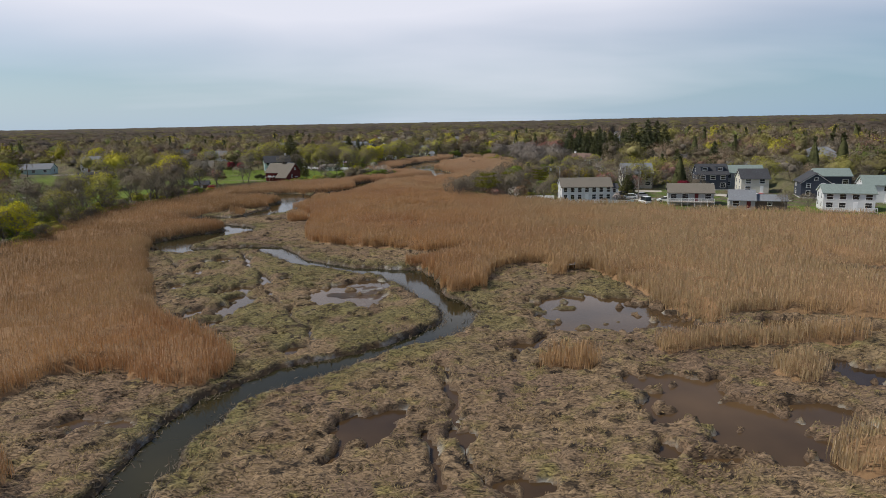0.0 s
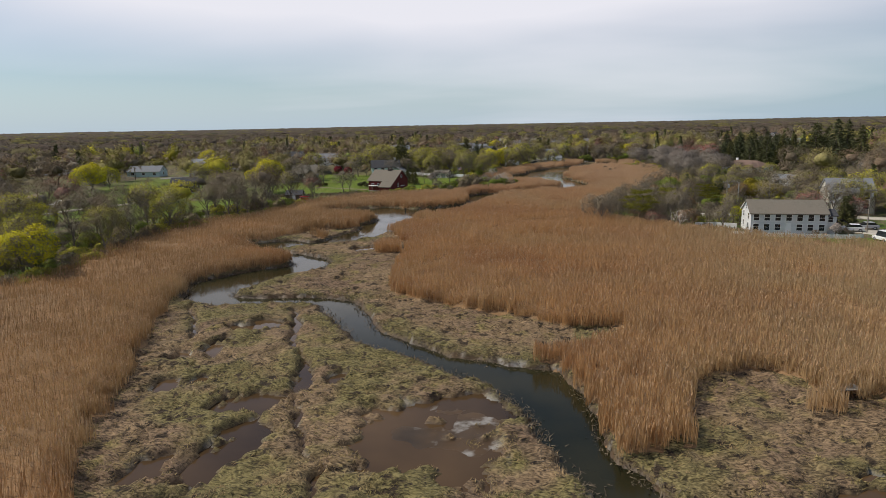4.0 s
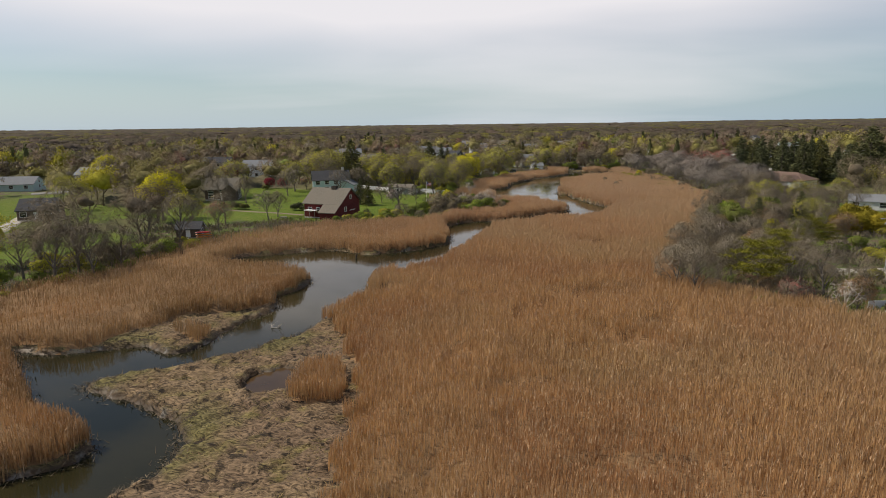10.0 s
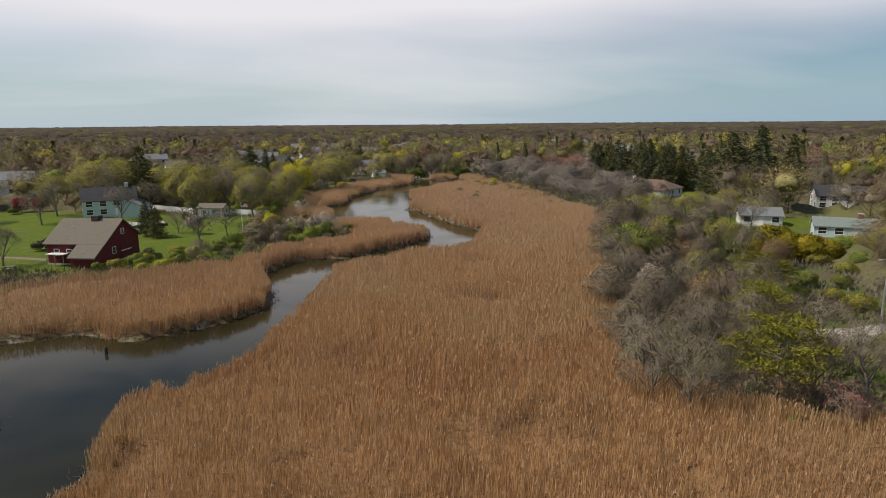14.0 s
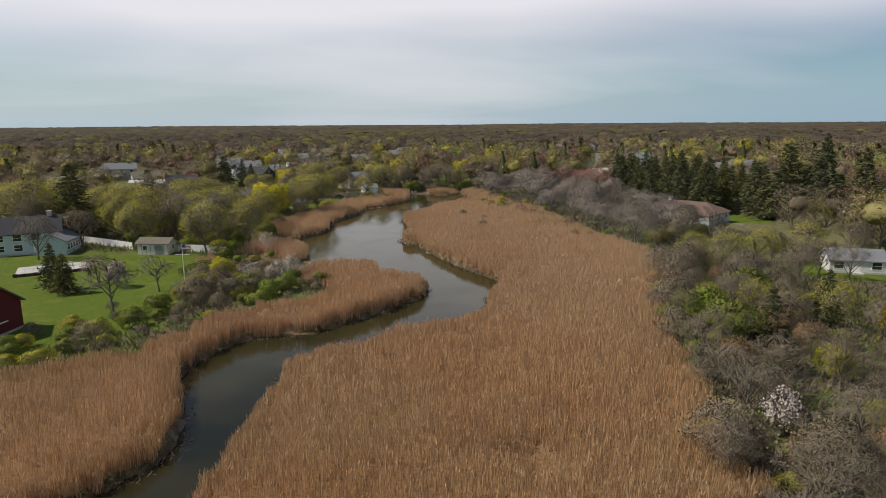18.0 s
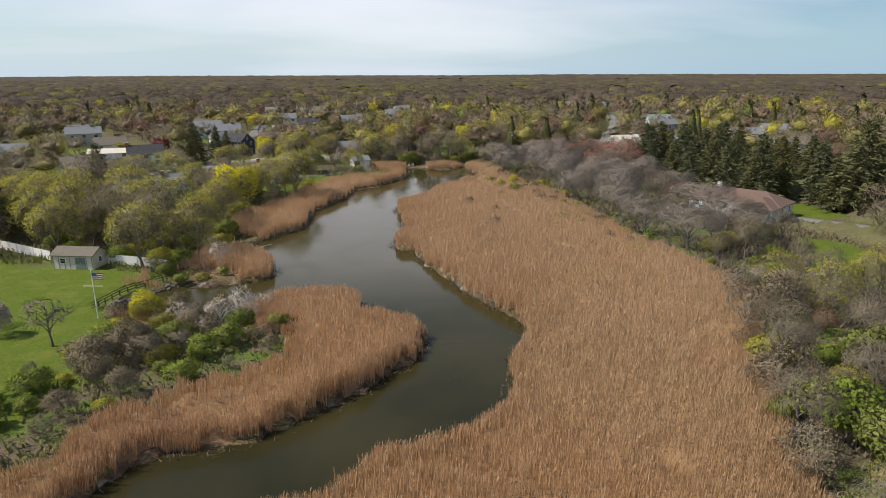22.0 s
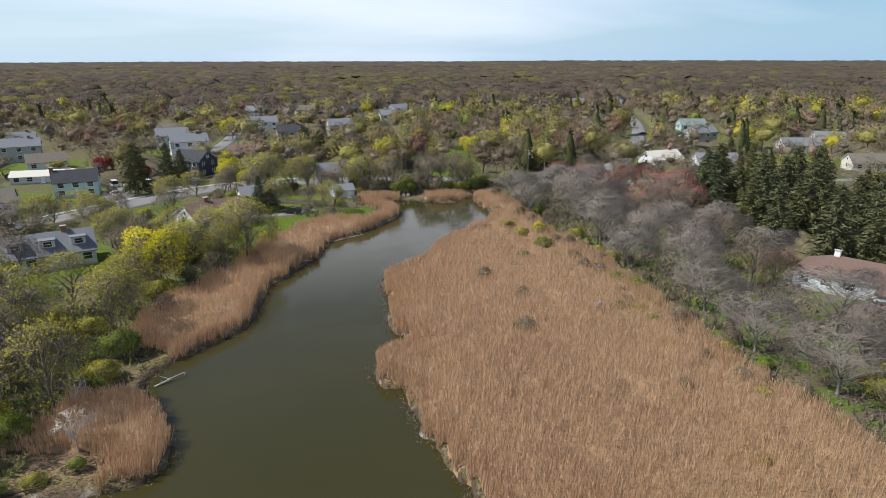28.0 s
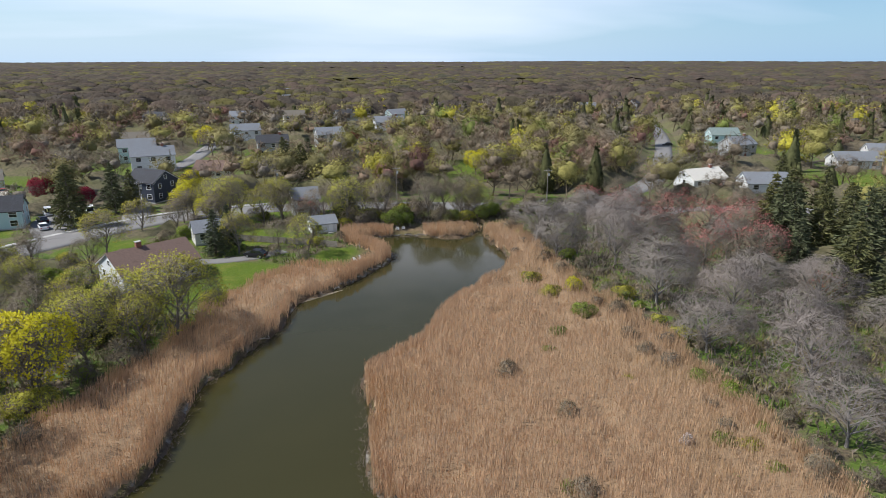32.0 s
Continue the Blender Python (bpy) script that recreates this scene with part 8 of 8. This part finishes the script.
                         (REDBUD, -98, 345, 0.6), (REDBUD, 68, 428, 1.5), (REDBUD, 73, 420, 1.5), (REDBUD, 74, 411, 1.45), (REDBUD, 72, 400, 1.3), (REDBUD, 62, 436, 1.4), (REDBUD, 60, 417, 1.45), (REDBUD, 63, 404, 1.4), (REDBUD, 66, 360, 0.95), (REDBUD, 71, 384, 0.8), (REDBUD, -8, 545, 1.0), (FLOWER, -56, 300, 0.9), (BARE, -82, 272, 0.7), (BARE, -60, 303, 0.6), (BARE, -140, 205, 0.8), (YELLOW, -122, 170, 0.9), (YELLOW, -190, 270, 1.2), (YELLOW, -186, 276, 1.1), (OLIVE, -150, 285, 1.1), (YELLOW, -128, 288, 0.9), (BARE, -120, 205, 0.8), (BARE, -108, 222, 0.9)):
    plant(kind, tx, ty, ts, rng=random.Random(int(tx * 31 + ty)))


def ball(level):
    """Corners and triangles of a ball of even triangles."""
    bm = bmesh.new(); bmesh.ops.create_icosphere(bm, subdivisions=level, radius=1.0)
    bm.verts.ensure_lookup_table()
    v = np.array([tuple(p.co) for p in bm.verts]); f = np.array([[p.index for p in q.verts] for q in bm.faces])
    bm.free()
    return v, f


BALL = ball(2)


def tree_kit(seed, habit, detail):
    """One tree of unit crown: loose triangles, their ways, which of them are bark, and the corners of a small closed heart."""
    rng = np.random.default_rng(seed)
    if habit == "spiky":
        shards, coarse = (420, 230, 110)[detail], (0.8, 1.1, 1.5)[detail]
        bv = BALL[0]
        u = np.clip(0.5 + 0.5 * bv[:, 2], 0, 1)
        heart = bv.copy(); heart[:, :2] *= (np.clip(1 - u, 0.02, 1.0) ** 0.7 * rng.uniform(0.55, 0.9, len(bv)) / np.maximum(np.linalg.norm(bv[:, :2], axis=1), 0.25))[:, None]
        u, az = rng.random(shards) ** 1.2, rng.random(shards) * 6.28
        r = (1 - u) ** 0.65 * (0.72 + 0.28 * (1 - (u * 9 % 1.0))) * rng.uniform(0.7, 1.05, shards)
        e = np.stack([np.cos(az), np.sin(az), np.full(shards, 0.35)], -1)
        tip = np.stack([np.cos(az) * r, np.sin(az) * r, 2 * u - 1], -1)
        run = np.stack([np.cos(az), np.sin(az), np.full(shards, -0.35)], -1) + rng.normal(0, 0.35, (shards, 3))
        run /= np.linalg.norm(run, axis=-1, keepdims=True)
        side = np.cross(run, e + rng.normal(0, 0.5, e.shape)); side /= np.linalg.norm(side, axis=-1, keepdims=True) + 1e-6
        k = rng.uniform(0.6, 1.3, (shards, 1)) * coarse
        v = np.stack([tip, tip - run * 0.26 * k - side * 0.085 * k, tip - run * 0.26 * k + side * 0.085 * k], 1)
        way = np.repeat(e / np.linalg.norm(e, axis=-1, keepdims=True) + rng.normal(0, 0.25, e.shape), 3, 0)
        return v.reshape(-1, 3), way, np.zeros(len(way), bool), heart
    limbs, subs, thirds, twigs = ((9, 4, 4, 4), (7, 4, 3, 4), (6, 3, 3, 3))[detail] if habit == "bare" else ((9, 4, 4, 2), (8, 4, 3, 2), (7, 3, 3, 1))[detail]
    trunk, crown, split = grown(seed, 11.0, 5.5, limbs, subs, thirds, twigs, (0.028, 0.045, 0.085)[detail], (0.20, 0.28, 0.44)[detail] if habit == "leafy" else 0.0, 3, 0.25, 1, True)
    v, f = np.array([tuple(p) for p in trunk.v + crown.v]), np.array(trunk.f + [tuple(i + len(trunk.v) for i in t) for t in crown.f])
    v = v[f].reshape(-1, 3)
    bark = np.arange(len(v)) < len(trunk.f) * 3
    own = np.cross(v[1::3] - v[::3], v[2::3] - v[::3]); own /= np.linalg.norm(own, axis=1, keepdims=True) + 1e-9
    way = v - (0, 0, 4.6); way /= np.linalg.norm(way, axis=1, keepdims=True) + 1e-6
    back = (own * way[::3]).sum(1) < 0
    t = v.reshape(-1, 3, 3); t[back] = t[back][:, ::-1]; own[back] *= -1
    way = way + 0.45 * np.repeat(own, 3, 0); way[bark] = 0
    lobes = lobe_set(np.random.default_rng(seed), 9)
    heart = BALL[0] * (dome_reach(BALL[0], lobes) * rng.uniform(0.55, 0.8, len(BALL[0])))[:, None] * (0.82 if habit == "leafy" else 0.5)
    return (t.reshape(-1, 3) - (0, 0, 5.72)) / (5.5, 5.5, 5.28), way, bark, heart


def wood_lot(label, outline, gap, seed, shares, size=1.0):
    """Standing woods too many to count: lobed crowns on thin trunks, each tree with its own tint and habit."""
    rng = np.random.default_rng(seed)
    poly = np.array(outline, float)
    lo, hi = poly.min(0), poly.max(0)
    gx, gy = np.meshgrid(np.arange(lo[0], hi[0], gap), np.arange(lo[1], hi[1], gap))
    x, y = gx.ravel() + rng.uniform(-0.45, 0.45, gx.size) * gap, gy.ravel() + rng.uniform(-0.45, 0.45, gx.size) * gap
    keep = distance(poly, x, y) < 0
    for bx, by, br in BUILT:
        keep &= (x - bx) ** 2 + (y - by) ** 2 > (br + 1.5) ** 2
    for e in LAWNS:
        keep &= (ellipse(x, y, e) > 1.0) | ((y > 480) & (rng.random(len(x)) < 0.25))
    open_to = yards(x, y, 30.0)
    keep &= ~((open_to > 0.5) & (rng.random(len(x)) < 0.45))
    for bx, by, br in BUILT:      # garden trees beside the houses stay lower
        if br > 6.5:
            open_to = np.maximum(open_to, 0.45 * (np.hypot(x - bx, y - by) < br + 9))
    x, y, open_to = x[keep], y[keep], open_to[keep]
    n = len(x)
    z = ground_zs(x, y)
    patch = fbm(x * 0.02, y * 0.02, 73, 3) - 0.44
    pick = np.clip(rng.random(n) + patch * 0.5, 0, 0.9999)
    edges = np.cumsum(np.array([s for t, s in shares]) / sum(s for t, s in shares))
    habit = np.searchsorted(edges, pick)
    tint = (np.array([t for t, s in shares])[np.clip(habit, 0, len(shares) - 1)] + rng.uniform(0.05, 0.95, n)) / 10
    spiky = tint > 0.9
    leafy = np.isin(np.floor(tint * 10), (4, 5, 6, 7))
    low = np.where(open_to > 0.5, rng.uniform(0.35, 0.6, n), np.where(open_to > 0.3, rng.uniform(0.5, 0.85, n), 1.0))
    ht = rng.uniform(9.5, 16.0, n) * size * low
    wd = np.where(spiky, rng.uniform(3.4, 5.2, n), rng.uniform(5.2, 8.6, n)) * size * np.sqrt(low)
    centre = np.stack([x, y, z + ht * np.where(spiky, 0.50, 0.52)], -1)
    radii = np.stack([wd, wd, ht * np.where(spiky, 0.50, 0.48)], -1)
    # the outer parts of the woods carry fewer, larger clumps
    outer = (y > 600) | (np.abs(x) > 200)
    inner = ~outer & (y < 480) & (np.abs(x) < 150)
    v, way, tl, hv, ht_ = [], [], [], [], []
    for detail, zone in enumerate((inner, ~outer & ~inner, outer)):
        for habit, which in (("spiky", spiky), ("leafy", leafy & ~spiky), ("bare", ~leafy & ~spiky)):
            ids_ = np.flatnonzero(zone & which)
            for g in range(6):
                mine = ids_[g::6]
                if not len(mine):
                    continue
                kv, kw, kb, kh = tree_kit(seed * 100 + g * 7 + len(habit), habit, detail)
                a = rng.random(len(mine)) * 6.28
                c, q = np.cos(a)[:, None], np.sin(a)[:, None]

                def spun(p):
                    return np.stack([p[None, :, 0] * c - p[None, :, 1] * q, p[None, :, 0] * q + p[None, :, 1] * c, np.repeat(p[None, :, 2], len(mine), 0)], -1)

                v.append((spun(kv) * radii[mine][:, None] + centre[mine][:, None]).reshape(-1, 3))
                way.append(spun(kw).reshape(-1, 3)); tl.append(np.where(kb[None], 0.05, tint[mine][:, None]).ravel())
                hv.append((spun(kh) * radii[mine][:, None] + centre[mine][:, None]).reshape(-1, 3)); ht_.append(np.repeat(tint[mine], len(kh)))
    v, way, tl, hv, ht_ = np.vstack(v), np.vstack(way), np.concatenate(tl), np.vstack(hv), np.concatenate(ht_)
    nb = len(BALL[0])
    hf = (BALL[1][None] + np.arange(len(hv) // nb)[:, None, None] * nb).reshape(-1, 3)
    loose = np.vstack([v, hv])
    tt = np.concatenate([tl, ht_])
    m = len(v)
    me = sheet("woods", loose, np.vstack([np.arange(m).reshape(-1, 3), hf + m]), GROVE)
    soft = np.zeros(m // 3 + len(hf), bool); soft[m // 3:] = True
    me.polygons.foreach_set("use_smooth", soft)
    round_off(me, np.vstack([way, np.zeros(hv.shape)]))
    me.attributes.new("tint", "FLOAT", "POINT").data.foreach_set("value", tt.astype(np.float32))
    tagged(new("woods", me), label, "woods", kind="stuff")


MIX = [(0, 2.4), (1, 2.4), (2, 2.6), (3, 2.4), (8, 0.5), (4, 1.9), (5, 1.3), (6, 0.5), (7, 0.3), (9, 0.45)]
DARKMIX = [(0, 2.4), (1, 2.4), (2, 1.6), (3, 2.4), (8, 0.6), (4, 1.6), (5, 1.0), (6, 0.5), (7, 0.3), (9, 1.1)]
wood_lot("mixed bare and budding trees west of the marsh", [(-300, 60), (-112, 60), (-113, 160), (-105, 206), (-90, 238), (-112, 264), (-120, 300), (-92, 345), (-104, 378), (-90, 408), (-120, 400), (-300, 330)], 11.0, 21, MIX)
wood_lot("mixed trees round the northern village", [(-320, 320), (-120, 402), (-90, 412), (-62, 452), (-40, 470), (30, 474), (60, 462), (110, 450), (140, 500), (140, 720), (-320, 720)], 11.0, 22, MIX)
wood_lot("mixed trees with dark conifers east of the marsh", [(60, 196), (130, 196), (330, 120), (330, 720), (140, 720), (140, 500), (112, 440), (135, 380), (122, 335), (90, 330), (72, 300), (66, 250), (62, 232)], 11.0, 23, DARKMIX)
wood_lot("brown budding trees beyond the pond head", [(-2, 474), (30, 474), (60, 466), (110, 452), (125, 500), (90, 540), (20, 540)], 9.0, 24, [(0, 1.5), (1, 2), (3, 2.5), (8, 2.2), (4, 1.8), (5, 1.4), (6, 0.5)])


def canopy(r0, r1, dr, rays, crown, arc, rough, fuzz=0):
    """Closed woods towards the horizon: one dome after another, each with its own height and tint, and open ground round the houses."""
    rng = np.random.default_rng(int(r0))
    rr, aa = np.meshgrid(np.arange(r0, r1 + dr, dr), np.radians(np.linspace(arc[0], arc[1], rays)), indexing="ij")
    rr = rr + (rng.random(rr.shape) - 0.5) * dr * 0.6
    x, y = rr * np.sin(aa), 150 + rr * np.cos(aa)
    ci, cj = np.floor(x / crown).astype(np.int64), np.floor(y / crown).astype(np.int64)
    top, tint = np.full(x.shape, -9.0), np.zeros(x.shape)
    for di in (-1, 0, 1):
        for dj in (-1, 0, 1):
            i, j = ci + di, cj + dj
            sx, sy = (i + 0.15 + 0.7 * hash2(i, j, 1)) * crown, (j + 0.15 + 0.7 * hash2(i, j, 2)) * crown
            wide, tall = crown * (0.62 + 0.35 * hash2(i, j, 3)), 8.5 + 6.0 * hash2(i, j, 4) + 3.0 * (fbm(sx * 0.008, sy * 0.008, 77, 2) - 0.4)
            d = np.hypot(x - sx, y - sy) / wide
            dome = tall - 5.0 * (1 - np.sqrt(np.maximum(1 - d * d, 0))) - 6.0 * np.maximum(d - 0.93, 0)
            patch = fbm(sx * 0.006, sy * 0.006, 71, 3)
            mine = np.clip(hash2(i, j, 5) * 0.80 + (patch - 0.38) * 0.9, 0, 0.999)
            tint = np.where(dome > top, mine, tint); top = np.maximum(top, dome)
    open_ground = np.zeros(x.shape)
    for bx, by, br in BUILT:
        if by > 600 or abs(bx) > 290:
            open_ground = np.maximum(open_ground, 1 - smooth(np.hypot(x - bx, y - by), br * 0.6, br * 0.6 + 5.0))
    open_ground = np.maximum(open_ground, 0.55 * yards(x, y, 20.0))
    inside = smooth(-distance(np.array([(-312, 55), (-312, 712), (326, 712), (326, 118), (100, 55)], float), x, y), 0.0, 5.0)
    z = ground_zs(x, y) + (top + rng.normal(0, rough, x.shape)) * (1 - 0.8 * open_ground) - 14.0 * inside - 1.0 - 16.0 * smooth(rr, r1 - 3 * dr, r1) + 9.0 * smooth(rr, 2600, 4600) * fbm(aa * 6, rr * 0.001, 15, 3)
    idx = np.arange(rr.size).reshape(rr.shape)
    f = np.stack([idx[:-1, :-1], idx[1:, :-1], idx[1:, 1:], idx[:-1, 1:]], -1).reshape(-1, 4)
    f = f[(inside.ravel()[f] < 0.99).any(1)]
    used, inv = np.unique(f, return_inverse=True)
    f = inv.reshape(-1, 4)
    v, t = np.stack([x, y, z], -1).reshape(-1, 3)[used], tint.ravel()[used]
    f = np.vstack([f[:, [0, 1, 2]], f[:, [0, 2, 3]]])
    soft = np.ones(len(f), bool)
    way = np.zeros(v.shape)
    if fuzz:      # twigs and leaf clumps that break the outline
        pick = rng.integers(0, len(v), fuzz)
        o = v[pick] + rng.normal(0, 1, (fuzz, 3)) * (1.2, 1.2, 0.35)
        e = rng.normal(size=(fuzz, 3)) * (0.8, 0.8, 0.5) + (0, 0, 1.0); e /= np.linalg.norm(e, axis=1, keepdims=True)
        s_ = np.cross(e, rng.normal(size=(fuzz, 3))); s_ /= np.linalg.norm(s_, axis=1, keepdims=True)
        w = np.where(t[pick] < 0.62, 0.16, 0.42)[:, None] * rng.uniform(0.7, 1.3, (fuzz, 1)); ln = np.where(t[pick] < 0.62, 1.7, 0.9)[:, None]
        lv = np.stack([o + e * ln, o - s_ * w, o + s_ * w], 1).reshape(-1, 3)
        f = np.vstack([f, np.arange(len(lv)).reshape(-1, 3) + len(v)])
        v, t = np.vstack([v, lv]), np.concatenate([t, np.repeat(t[pick], 3)])
        way = np.vstack([way, np.repeat(e * (0.6, 0.6, 1) + (0, 0, 0.4), 3, 0)])
        soft = np.concatenate([soft, np.zeros(fuzz, bool)])
    me = sheet("woods", v, f, FAR)
    me.polygons.foreach_set("use_smooth", soft)
    if fuzz:
        round_off(me, way)
    me.attributes.new("tint", "FLOAT", "POINT").data.foreach_set("value", t.astype(np.float32))
    tagged(new("woods", me), "far mixed woods, brown with yellow-green crowns", "woods", kind="stuff")


def brush_layer():
    """The shrub layer that closes the wood floor among the village trees."""
    rng = np.random.default_rng(29)
    gx, gy = np.meshgrid(np.arange(-330, 345, 3.0), np.arange(60, 730, 3.0))
    d = distance(MARSH, gx, gy)
    gap = np.full(gx.shape, 50.0)
    for bx, by, br in BUILT:
        gap = np.minimum(gap, np.hypot(gx - bx, gy - by) - br)
    for e in LAWNS:
        gap = np.minimum(gap, (ellipse(gx, gy, e) - 1.05) * min(e[2], e[3]))
    far = np.minimum(d - 38, gap)
    z = ground_zs(gx, gy) + np.where(far > 0, smooth(far, 0, 8) * (1.8 + 2.8 * rng.random(gx.shape)) - 0.2, -0.8)
    idx = np.arange(gx.size).reshape(gx.shape)
    use = np.maximum.reduce([far[:-1, :-1], far[:-1, 1:], far[1:, 1:], far[1:, :-1]]) > 0
    q = np.stack([idx[:-1, :-1], idx[:-1, 1:], idx[1:, 1:], idx[1:, :-1]], -1)[use]
    used, inv = np.unique(q, return_inverse=True)
    me = sheet("undergrowth", np.stack([gx, gy, z], -1).reshape(-1, 3)[used], inv.reshape(-1, 4), BRUSH)
    tagged(new("undergrowth", me), "tangled brown shrub layer under the trees", "undergrowth", kind="stuff")


BRUSH = mat("tangled brush", (0.045, 0.038, 0.024), (0.165, 0.135, 0.085), 1.1, 0.95, 0.9, (0.12, 0.12, 0.045), 0.05)
brush_layer()
undergrowth()
canopy(300, 1000, 2.7, 640, 12.0, (-62, 62), 0.4, 130000)
canopy(955, 2100, 6.0, 620, 15.0, (-60, 60), 0.5)
canopy(2010, 4700, 18.0, 420, 40.0, (-60, 60), 0.6)
canopy(250, 1500, 16.0, 130, 40.0, (66, 294), 0.8)
